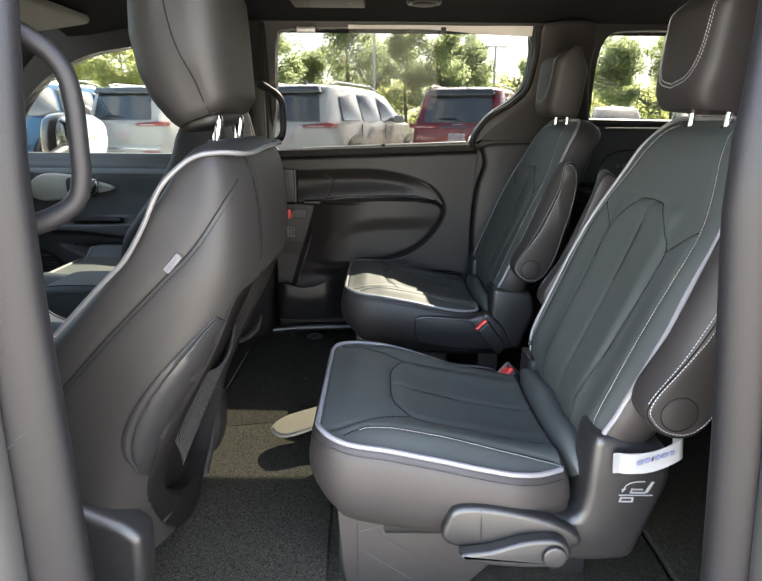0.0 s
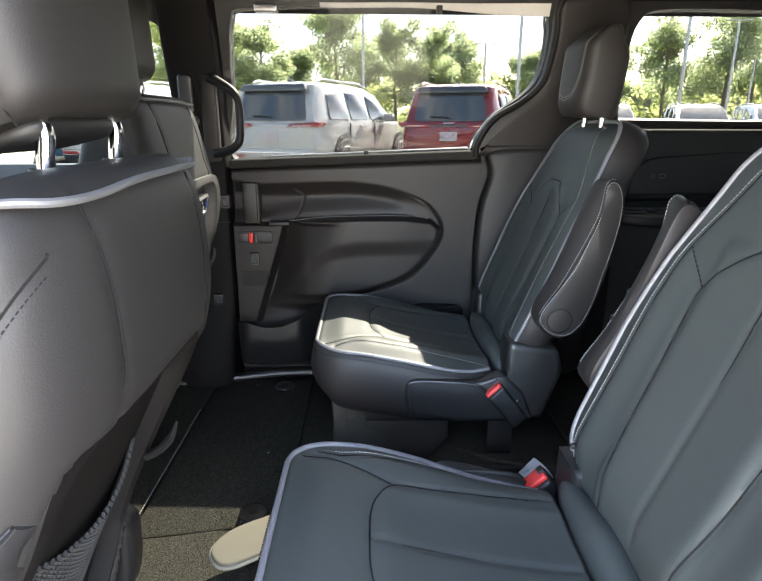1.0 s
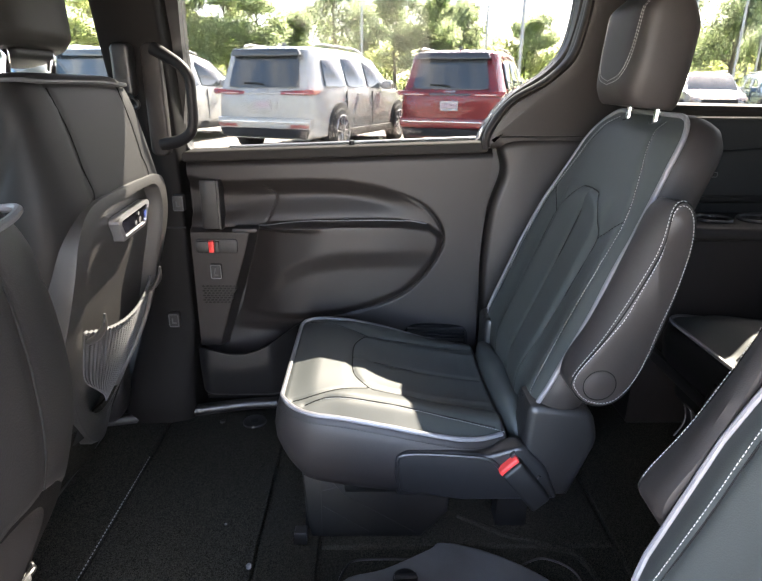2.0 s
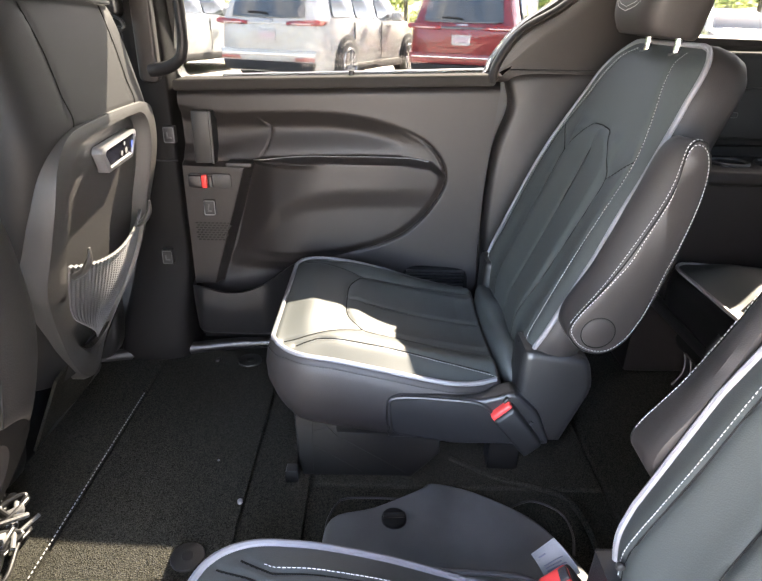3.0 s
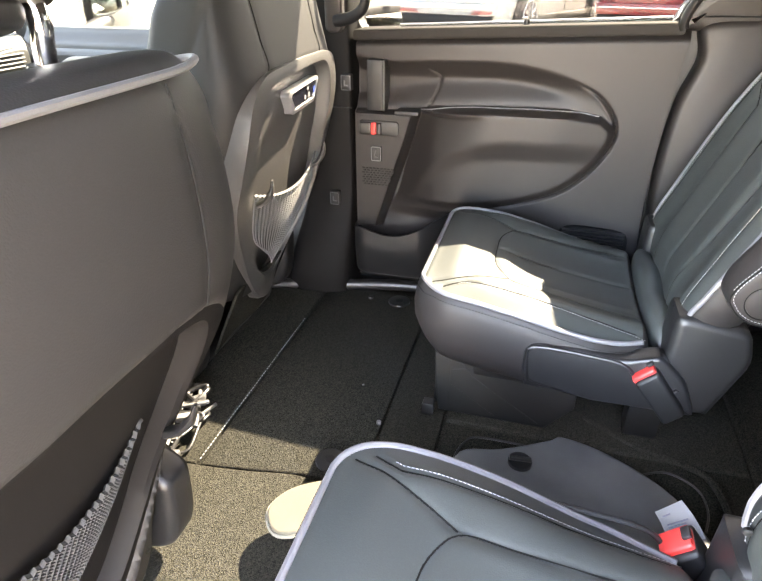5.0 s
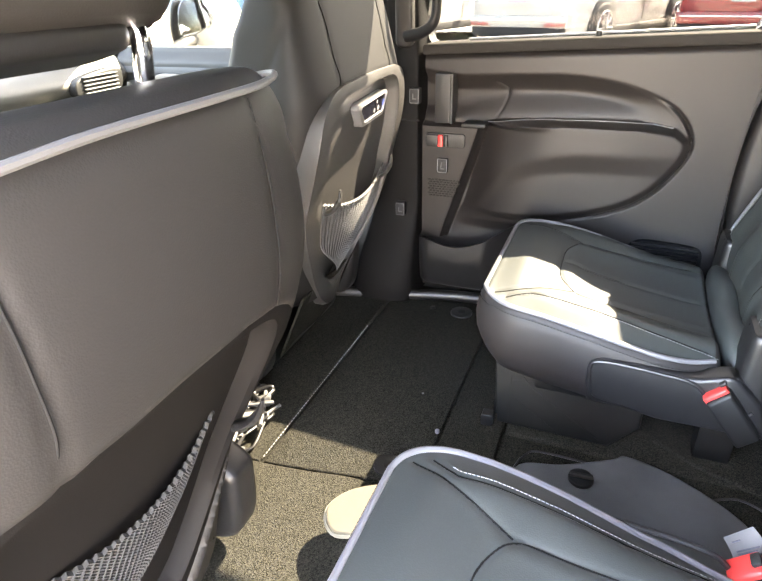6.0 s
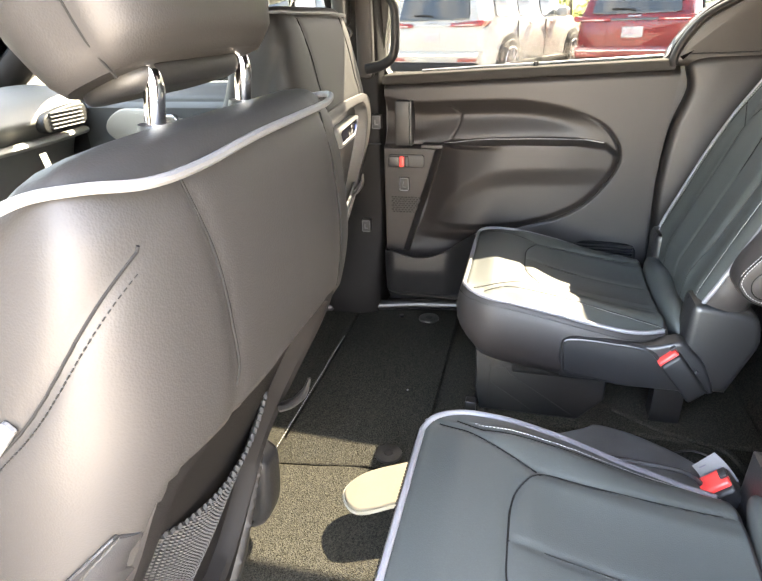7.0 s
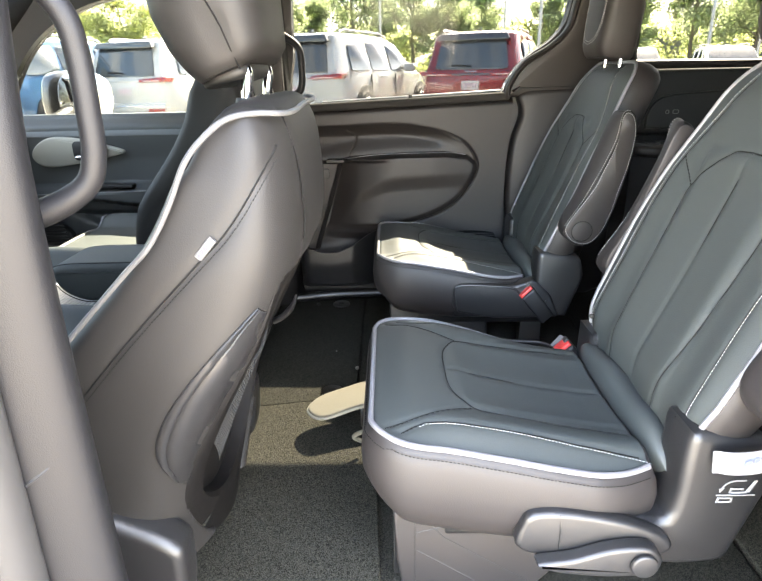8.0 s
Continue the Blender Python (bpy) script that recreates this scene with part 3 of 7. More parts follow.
    solid("button_symbol", *merge(plate([(-0.243, 0.381), (-0.232, 0.381), (-0.232, 0.384), (-0.240, 0.385)], 0.7205, 0.722, 0.0003, 1, put), plate([(-0.243, 0.384), (-0.240, 0.384), (-0.236, 0.400), (-0.240, 0.400)], 0.7205, 0.722, 0.0003, 1, put)), PRINT, b)
    slots = []
    for r in range(8):
        for c in range(9 - r // 3):
            x, z = -0.278 + c * 0.0098 + (r % 2) * 0.004, 0.350 - r * 0.0062
            slots.append(plate(round_rect(x, x + 0.0072, z - 0.0017, z + 0.0017, 0.0016, 2), 0.7268, 0.7292, 0.0004, 1, put))
    # shallow bars, not holes: the shade inside the slots is their near-black colour
    solid("speaker_grille", *merge(*slots), DARK_THREAD, d, "staggered speaker slots", kind="stuff")
    w = solid("window_switch", *plate(round_rect(-0.185, -0.125, 0.4965, 0.506, 0.004), 0.700, 0.74, 0.002, 2, put), BLACK_TRIM, d)
    # map pocket low at the front
    Pk = []
    for h in np.linspace(0, 1, 26):
        row = []
        for t in np.linspace(0, 1, 60):
            top = 0.192 + 0.016 * ease(0.0, 0.12, t) * ease(0.35, 0.1, t) + 0.058 * ease(0.40, 0.95, t)
            z = 0.050 + (top - 0.050) * h
            out = 0.088 * math.sqrt(max(0.0, 1 - max(0.0, 1 - t / 0.16) ** 2)) * ease(1.0, 0.62, t) * (0.70 + 0.30 * ease(0.0, 0.75, h)) * (0.6 + 0.4 * ease(0.0, 0.12, h))
            row.append((-0.300 + 0.30 * t - off.x, 0.744 - max(out, 0.002) - off.y, z - off.z))
        Pk.append(row)
    solid("map_pocket", *sheet(Pk, back=(0, 0.007, 0)), HARD_TRIM, d, "black plastic map pocket")
    # vent grille beside the seat
    g = solid("vent_bezel", *plate([tuple(q) for q in curve([(0.235, 0.205), (0.26, 0.238), (0.33, 0.240), (0.395, 0.232), (0.408, 0.20), (0.40, 0.165), (0.32, 0.16), (0.25, 0.165)], 5, True)], 0.734, 0.750, 0.004, 3, put), DARK_THREAD, d, "black slatted side vent")
    for k in range(8):
        z = 0.170 + k * 0.0088
        solid("vent_slat", *plate(round_rect(0.248, 0.398, z, z + 0.0034, 0.0015, 2), 0.726, 0.738, 0.001, 1, put), HARD_TRIM, g)
    return d


sliding_door()

# sill and scuff trims along the far door
solid("trim_sill_far", *tube(curve([(-0.62, 0.62, 0.006), (-0.50, 0.648, 0.010), (-0.30, 0.695, 0.012), (-0.14, 0.728, 0.012), (0.2, 0.745, 0.012), (0.6, 0.75, 0.012)], 6), 0.016, 10), HARD_TRIM, kind="structure", label="black door sill trim")


def far_pillar():
    """Trim on the pillar between the far front and sliding doors, with belt, handle and buttons."""
    rows = []
    for z in np.linspace(0.0, 1.10, 60):
        flare = 0.085 * ease(0.30, 0.02, z)
        lean = far_lean(0, z)
        x0, x1 = -0.440 - 0.6 * flare - 0.01 * ease(0.7, 1.0, z), -0.308
        y = 0.742 + lean
        row = [(x0 - 0.01, y + 0.06, z), (x0, y + 0.01 - flare * 0.3, z), (x0 + 0.015, y - 0.004 - flare, z), ((x0 + x1) / 2, y - 0.012 - flare, z), (x1 - 0.015, y - 0.006 - flare * 0.8, z), (x1, y + 0.004 - flare * 0.4, z), (x1 + 0.004, y + 0.06, z)]
        rows.append([tuple(q) for q in curve(row, 4)])
    p = solid("trim_pillar_far", *sheet(rows, back=(0, 0.012, 0)), PILLAR_TRIM, kind="structure", label="brown-black pillar trim between the passenger side doors")
    solid("pillar_seam", *tube([(-0.452, 0.728, 0.505), (-0.38, 0.726, 0.502), (-0.305, 0.735, 0.500)], 0.002, 6), BLACK_TRIM, p)
    for x, z in ((-0.310, 0.564), (-0.352, 0.262)):
        b = solid("seat_fold_button", *plate(round_rect(x - 0.014, x + 0.012, z - 0.019, z + 0.019, 0.003), 0.712, 0.732, 0.002, 2), BLACK_TRIM, p, "small black button with a pale frame and symbol")
        solid("button_frame", *tube([(u, 0.7112, v) for u, v in round_rect(x - 0.0125, x + 0.0105, z - 0.0165, z + 0.0165, 0.003)], 0.0008, 6, True), PRINT, b)
        solid("button_symbol", *merge(plate([(x - 0.006, z - 0.008), (x + 0.005, z - 0.008), (x + 0.005, z - 0.005), (x - 0.003, z - 0.004), (x - 0.003, z + 0.006), (x - 0.006, z + 0.006)], 0.7105, 0.713, 0.0004, 1)), PRINT, b)
    return p


far_pillar()


def grab_handle(at, side=1, s=1.0, thick=0.0105):
    """An upright angular loop handle on a pillar: a straight bar between two slanting legs."""
    x, y, z = at
    h = thing("grab_handle", "black moulded grab handle on the door pillar", "handle", place=(x, y, z))
    loop = [(-0.085, side * 0.022, 0.116), (-0.052, side * 0.010, 0.100), (-0.020, 0, 0.080), (-0.004, -side * 0.004, 0.058), (0.0, -side * 0.006, 0.030), (0.0, -side * 0.006, -0.010), (-0.002, -side * 0.006, -0.045), (-0.012, -side * 0.004, -0.070), (-0.042, side * 0.006, -0.088), (-0.085, side * 0.022, -0.098)]
    pts = curve(loop, 6)
    fat = [thick * s * (1 + 0.45 * abs(2 * k / (len(pts) - 1) - 1) ** 3) for k in range(len(pts))]
    solid("grip", *tube([np.array(q) * s for q in pts], fat, 14, squash=0.9), NEAR_TRIM, h)
    solid("mount", *plate(round_rect(-0.115 * s, -0.070 * s, -0.125 * s, 0.130 * s, 0.016), 0.012 if side > 0 else -0.04, 0.04 if side > 0 else -0.012, 0.006, 3), SOFT_TRIM, h)
    return h


grab_handle((-0.246, 0.688, 0.795), 1, 0.95, 0.0125)
grab_handle((-0.216, -0.805, 0.768), -1)

# belt height slider and webbing on the far pillar
belt = thing("seat_belt", "black seat belt with its guide on the far pillar", "seat belt", place=(-0.385, 0.69, 0.86))
solid("belt_slider", *plate(round_rect(-0.022, 0.020, -0.055, 0.055, 0.014), -0.025, 0.012, 0.008, 3), HARD_TRIM, belt)
solid("belt_ring", *tube(curve([(0.0, -0.03, -0.05), (0.025, -0.035, -0.058), (0.03, -0.035, -0.075), (0.0, -0.035, -0.082), (-0.025, -0.035, -0.07)], 5, True), 0.004, 8), BLACK_TRIM, belt)
solid("webbing", *sheet([[(u + 0.010 * t, -0.03 + 0.012 * t - 0.02 * t, -0.07 - 0.22 * t) for u in (-0.023, 0.0, 0.023)] for t in np.linspace(0, 1, 20)], back=(0, 0.0015, 0)), BLACK_TRIM, belt)


# ---- far rear quarter ----
def quarter():
    # swoop pad behind the door window
    o = [tuple(q) for q in curve([(0.422, 0.698), (0.428, 0.742), (0.470, 0.802), (0.545, 0.848), (0.594, 0.898), (0.608, 0.96), (0.612, 1.02), (0.612, 1.09), (0.66, 1.11), (0.78, 1.11), (0.812, 1.06), (0.815, 0.95), (0.835, 0.82), (0.85, 0.70), (0.68, 0.60), (0.52, 0.64), (0.47, 0.69)], 6, True)]
    a = wall_piece("trim_pillar_rear", o, 0.735, 0.06, SOFT_TRIM, "brown-black rear pillar trim sweeping round the window", bend=lambda u, v: far_lean(u, v) + 0.012 * math.sin(v * 9), bevel=0.022)
    solid("swoop_rim", *tube([(u + 0.004, 0.742 + far_lean(u, v), v) for u, v in o[0:44]], 0.015, 10, squash=0.6), SOFT_TRIM, a, "black rim along the pillar trim")
    solid("pad_seam", *tube([(u, 0.7325, v) for u, v in ((0.455, 0.722), (0.52, 0.723), (0.60, 0.724), (0.70, 0.726))], 0.0022, 6), BLACK_TRIM, a)
    # lower pad beside the second seat, bowed against the door edge
    lo = [tuple(q) for q in curve([(0.458, 0.02), (0.452, 0.15), (0.440, 0.30), (0.436, 0.42), (0.446, 0.55), (0.470, 0.64), (0.462, 0.705), (0.56, 0.719), (0.72, 0.719), (0.80, 0.70), (0.82, 0.35), (0.80, 0.02)], 5, True)]
    wall_piece("trim_quarter_front", lo, 0.728, 0.07, SOFT_TRIM, "brown-black side trim beside the second row seat", bevel=0.016)
    # third row side: upper pad, ledge with cup holders, lower bulge
    up = [(0.80, 0.56), (1.9, 0.58), (1.9, 0.775), (0.86, 0.775), (0.81, 0.74)]
    wall_piece("trim_quarter_rear", up, 0.742, 0.06, BLACK_TRIM, "black side trim beside the third row", bevel=0.02)
    solid("quarter_sill", *tube([(0.84, 0.775, 0.786), (1.2, 0.775, 0.782), (1.9, 0.775, 0.785)], 0.018, 8), SOFT_TRIM, a)
    l = solid("ledge_third_row", *merge(plate([tuple(q) for q in curve([(0.80, 0.75), (0.80, 0.62), (0.84, 0.575), (0.95, 0.56), (1.2, 0.555), (1.8, 0.56), (1.8, 0.75)], 4)], 0.515, 0.545, 0.010, 3, lambda u, v, w: (u, v, w)), box(0.80, 1.8, 0.60, 0.74, 0.02, 0.52, 0.02, 3)), SOFT_TRIM, kind="structure", label="black plastic ledge with cup holders beside the third row")
    for x in (0.862, 0.952, 1.06):
        c = solid("cup_holder_rim", *tube([(x + 0.040 * math.cos(w), 0.655 + 0.040 * math.sin(w), 0.547) for w in np.linspace(0, 2 * math.pi, 24, endpoint=False)], 0.005, 8, True), HARD_TRIM, l)
        solid("cup_holder_well", *disc((x, 0.655), 0.037, 0.5452, 0.5468, "z", 24, 0.0005), DISPLAY, c)
    s = solid("socket_panel", *plate([tuple(q) for q in curve([(0.885, 0.585), (0.89, 0.64), (0.93, 0.685), (1.05, 0.70), (1.3, 0.70), (1.3, 0.585)], 5)], 0.728, 0.75, 0.006, 3), BLACK_TRIM, l)
    for x, w in ((0.950, 0.010), (0.978, 0.018)):
        solid("socket_frame", *tube([(u, 0.7265, v) for u, v in round_rect(x - w / 2, x + w / 2, 0.634, 0.645, 0.003)], 0.0008, 6, True), WHITE_TAG, s)


quarter()


def round_poly(q, r):
    out = []
    for i, b in enumerate(q):
        a, c = np.array(q[i - 1]), np.array(q[(i + 1) % len(q)])
        b = np.array(b)
        ra, rc = min(r, 0.45 * np.linalg.norm(a - b)), min(r, 0.45 * np.linalg.norm(c - b))
        p0, p1 = b + (a - b) / np.linalg.norm(a - b) * ra, b + (c - b) / np.linalg.norm(c - b) * rc
        for t in (0, 0.5, 1):
            out.append(tuple((1 - t) ** 2 * p0 + 2 * t * (1 - t) * b + t * t * p1))
    return out


# ---- second row seats ----
def groove(U, V, lines, deep=0.0022, wide=0.0032):
    d = np.full(U.shape, 9.0)
    for l in lines:
        d = np.minimum(d, away(U, V, l))
    return -deep * np.exp(-(d / wide) ** 2) - deep * 0.4 * np.exp(-(d / (wide * 3.0)) ** 2)


def both(lines):
    return lines + [[(u, -v) for u, v in l] for l in lines]


def pipe_z(x):
    return np.interp(x, [-0.01, 0.0, 0.03, 0.10, 0.19, 0.28, 0.34, 0.40, 0.44], [0.310, 0.313, 0.308, 0.298, 0.284, 0.266, 0.256, 0.250, 0.249])


STITCH_LINE = [(0.034, 0.190), (0.060, 0.176), (0.085, 0.171), (0.20, 0.176), (0.30, 0.184), (0.384, 0.190)]
CUSHION_SEAMS = both([
    [tuple(q) for q in curve(STITCH_LINE, 6)],
    [tuple(q) for q in curve([(0.012, 0.178), (0.050, 0.164), (0.095, 0.140), (0.142, 0.117)], 6)],
    [tuple(q) for q in curve([(0.43, 0.138), (0.30, 0.128), (0.20, 0.121), (0.158, 0.119), (0.138, 0.108), (0.120, 0.078), (0.113, 0.045), (0.112, 0.0)], 6)],
]) + [[(0.113, 0.0), (0.25, 0.0), (0.43, 0.0)]]
BACK_STITCH = [(0.04, 0.186), (0.12, 0.184), (0.25, 0.182), (0.36, 0.184), (0.44, 0.176), (0.52, 0.138), (0.61, 0.088)]
BACK_SEAMS = both([
    [tuple(q) for q in curve(BACK_STITCH, 6)],
    [tuple(q) for q in curve([(0.05, 0.085), (0.12, 0.092), (0.20, 0.104), (0.29, 0.111), (0.36, 0.116), (0.398, 0.114), (0.430, 0.085), (0.458, 0.050), (0.467, 0.036), (0.470, 0.0)], 6)],
    [tuple(q) for q in curve([(0.398, 0.115), (0.418, 0.142), (0.441, 0.174)], 5)],
]) + [[(0.08, 0.0), (0.30, 0.0), (0.468, 0.0)]]


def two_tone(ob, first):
    """Gives the side faces, from the given one on, the darker and warmer LEATHER_SIDE."""
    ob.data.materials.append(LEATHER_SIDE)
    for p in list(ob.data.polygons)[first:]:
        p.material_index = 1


def captain_chair(s, label):
    yc = s * 0.405
    seat = thing("captain_chair", label, "car seat", "second row seats", (0.25, yc, 0.0))
    ox = 0.25

    def flat(a, b, c):
        return (a - ox, s * b, c)

    # seat cushion
    def half(a):
        w = 0.216 + 0.011 * ease(0.05, 0.25, a)
        t = np.clip((0.075 - a) / 0.085, 0, 1)
        w = w - 0.075 * (1 - np.sqrt(1 - t ** 2.4 + 1e-9))
        t = np.clip((a - 0.29) / 0.096, 0, 1)
        return w - 0.030 * t ** 1.7

    def top(A, B):
        h = half(A[:, 0])[:, None]
        r = np.abs(B) / h
        crown = 0.017 * (1 - r ** 4) * ease(-0.012, 0.055, A)
        bol = 0.010 * np.exp(-((np.abs(B) - 0.172) / 0.035) ** 2) * ease(0.03, 0.12, A)
        dip = -0.017 * np.exp(-(B / 0.12) ** 4) * ease(0.09, 0.20, A)
        puff = 0.004 * ease(0.112, 0.140, A) * ease(0.121, 0.100, np.abs(B))
        fall = -(0.034 if s < 0 else 0.020) * ease(0.08, 0.32, A) * ease(0.11, 0.225, s * B)
        return pipe_z(A) + crown + bol + dip + puff + fall + groove(A, B, CUSHION_SEAMS)

    low = lambda k: (lambda a, b, c: c + (np.interp(a, [0, 0.03, 0.12, 0.2, 0.30, 0.45], [0.185, 0.160, 0.146, 0.140, 0.150, 0.155]) - c) * k)
    (v, f), rim, edge = pad(120, 96, half, top, [(0.006, 0.006), (0.012, low(0.18)), (0.016, low(0.40)), (0.014, low(0.62)), (0.006, low(0.80)), (-0.008, low(0.93)), (-0.022, low(1.0))], flat, (-0.008, 0.381))
    c = solid("seat_cushion", v, f, LEATHER, seat, "black leather cushion with sewn panels")
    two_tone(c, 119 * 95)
    front = [q for q in rim if q[0] + ox < 0.381]
    k = next(i for i in range(len(rim)) if rim[i - 1][0] + ox >= 0.381 > rim[i][0] + ox)
    ordered = (rim[k:] + rim[:k])[:len(front)]
    solid("cushion_piping", *tube(ordered, 0.0042, 8), PIPING, c, "pale grey piping")

    def on_top(line, lift=0.0009):
        a, b = np.array([q[0] for q in line]), np.array([q[1] for q in line])
        h = [float(top(np.array([[x]]), np.array([[y]]))[0, 0]) for x, y in zip(a, b)]
        return [flat(x, y, z + lift) for x, y, z in zip(a, b, h)]

    for side in (1, -1):
        l = [(u, side * (w + 0.006)) for u, w in [tuple(q) for q in curve(STITCH_LINE[1:], 14)]]
        solid("cushion_stitching", *stitches(on_top(l, 0.0014), 0.0050, 0.00055), THREAD, c, "white twin-needle thread")
    below = [(q[0] , q[1] * 1.004, q[2] - 0.011) for q in ordered]
    below = [(q[0] + (-0.0085 if q[0] + ox < 0.02 else 0.0), q[1] + (0.0095 if q[1] > 0 else -0.0095) * min(1, abs(q[1]) / 0.17), q[2]) for q in below]
    solid("side_stitching", *stitches(below, 0.0055, 0.0008), DARK_THREAD, c)

    for l in CUSHION_SEAMS:
        l = [q for q in l if q[0] < 0.384]
        solid("cushion_seam", *tube(on_top(l, 0.0003), 0.0007 if len(l) < 4 else 0.0013, 5), DARK_THREAD, c)

    # bolster roll in the gap between cushion and back
    roll = []
    for w in np.linspace(-0.190, 0.190, 40):
        k = max(0.12, (1 - abs(w / 0.191) ** 4) ** 0.5)
        roll.append([(0.425 + 0.034 * k * math.cos(g) - 0.012 * math.sin(g) - ox, w, 0.236 + (0.050 * k + 0.003 * math.sin(w * 40)) * math.sin(g)) for g in np.linspace(0, 2 * math.pi, 28, endpoint=False)])
    v, f = sheet(roll, closed=True)
    f += [tuple(range(28)), tuple(39 * 28 + j for j in range(28))]
    solid("seat_bight", v, f, LEATHER, seat, "soft leather roll between cushion and back")

    # backrest
    ca, sa = 0.9285, 0.3714

    def lean(a, b, c):
        return (0.405 + a * sa - c * ca - ox, s * b, 0.215 + a * ca + c * sa)

    def bhalf(a):
        w = np.interp(a, [-0.02, 0.05, 0.15, 0.30, 0.42, 0.55, 0.62], [0.178, 0.203, 0.222, 0.227, 0.216, 0.187, 0.168])
        t = np.clip((a - 0.555) / 0.070, 0, 1)
        w = w - 0.055 * (1 - np.sqrt(1 - t ** 2.2 + 1e-9))
        t = np.clip((0.085 - a) / 0.07, 0, 1)
        return w - 0.05 * (1 - np.sqrt(1 - t ** 2.2 + 1e-9))

    def btop(A, B):
        h = bhalf(A[:, 0])[:, None]
        r = np.abs(B) / h
        body = 0.018 * (1 - r ** 6) * ease(0.02, 0.07, A) * ease(0.63, 0.585, A) - 0.018 * ease(0.54, 0.66, A)
        bol = 0.013 * ease(0.125, 0.20, np.abs(B)) * ease(0.02, 0.12, A) * ease(0.58, 0.34, A)
        dip = -0.010 * np.exp(-(B / 0.09) ** 2) * ease(0.47, 0.40, A)
        puff = 0.0055 * ease(0.474, 0.446, A) * ease(0.114, 0.090, np.abs(B))
        return 0.004 + body + bol + dip + puff - 0.028 * ease(0.13, 0.02, A) + groove(A, B, BACK_SEAMS)

    (v, f), rim, edge = pad(140, 96, bhalf, btop, [(0.005, 0.005), (0.009, 0.018), (0.010, 0.038), (0.006, 0.058), (-0.006, 0.072), (-0.03, 0.078)], lean, (0.025, 0.625))
    b = solid("backrest", v, f, LEATHER, seat, "black leather backrest with sewn chevron panels")
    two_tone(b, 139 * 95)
    zcut = 0.262
    up = [q for q in rim if q[2] > zcut]
    k = next(i for i in range(len(rim)) if rim[i - 1][2] <= zcut < rim[i][2])
    ordered = (rim[k:] + rim[:k])[:len(up)]
    solid("back_piping", *tube(ordered, 0.0042, 8), PIPING, b, "pale grey piping")

    def on_back(line, lift=0.0012):
        return [lean(x, y, float(btop(np.array([[x]]), np.array([[y]]))[0, 0]) + lift) for x, y in line]

    for side in (1, -1):
        l = [(u, side * (w + 0.005)) for u, w in [tuple(q) for q in curve(BACK_STITCH, 16)]]
        solid("back_stitching", *stitches(on_back(l), 0.0050, 0.00055), THREAD, b, "white twin-needle thread")
    for l in BACK_SEAMS:
        solid("back_seam", *tube(on_back([q for q in l if 0.03 < q[0] < 0.615], 0.0003), 0.0008 if len(l) == 3 else 0.0013, 5), DARK_THREAD, b)
    for side in (1, -1):
        x, y, z = lean(0.105, side * 0.180, 0.026)
        solid("trim_button", *disc((x, z), 0.005, y - 0.003, y + 0.003, "y", 12), BLACK_TRIM, b)

    # head restraint on two posts
    def upright(a, b, c):
        x0, y0, z0 = lean(0.625, b, 0.0)
        return (x0 + 0.10 * (a - 0.625) - c - 0.030, y0, z0 + (a - 0.625) - 0.022 + 0.10 * c)

    hr = solid("headrest", *headrest_shape(upright, 0.655, 0.845, 0.090, -0.045, 0.060), LEATHER_SIDE, seat, "black leather head restraint with a white stitched front panel")
    pts = [(u, w) for u, w in [tuple(q) for q in curve([(0.842, 0.064), (0.79, 0.065), (0.735, 0.060), (0.703, 0.040), (0.692, 0.0)], 8)]]
    pts = pts + [(u, -w) for u, w in pts[::-1][1:]]
    face = [headrest_front(u, w) for u, w in pts]
    solid("headrest_stitching", *merge(stitches([upright(u, w, fz + 0.0012) for (u, w), fz in zip(pts, face)], 0.0050, 0.00055), stitches([upright(u * 1.0 - 0.006, w * 1.07, headrest_front(u - 0.006, w * 1.07) + 0.0012) for u, w in pts], 0.0050, 0.00055)), THREAD, hr)
    for w in (-0.055, 0.055):
        p = solid("headrest_post", *tube([upright(0.575, w, -0.030), upright(0.70, w, -0.022)], 0.006, 12), CHROME, seat, "chrome head restraint post")
        solid("post_collar", *tube([upright(0.618, w, -0.027), upright(0.634, w, -0.026)], [0.014, 0.011], 14), BLACK_TRIM, p)

    # armrests, folded up beside the back
    teardrop = [tuple(q) for q in curve([(0.458, 0.414), (0.464, 0.384), (0.490, 0.366), (0.523, 0.368), (0.552, 0.402), (0.578, 0.475), (0.597, 0.565), (0.604, 0.640), (0.592, 0.682), (0.570, 0.680), (0.560, 0.610), (0.505, 0.490)], 6, True)]
    broad = [tuple(q) for q in curve([(0.455, 0.418), (0.462, 0.385), (0.488, 0.366), (0.523, 0.370), (0.550, 0.404), (0.575, 0.475), (0.594, 0.565), (0.600, 0.640), (0.586, 0.678), (0.560, 0.678), (0.532, 0.606), (0.488, 0.490)], 6, True)]
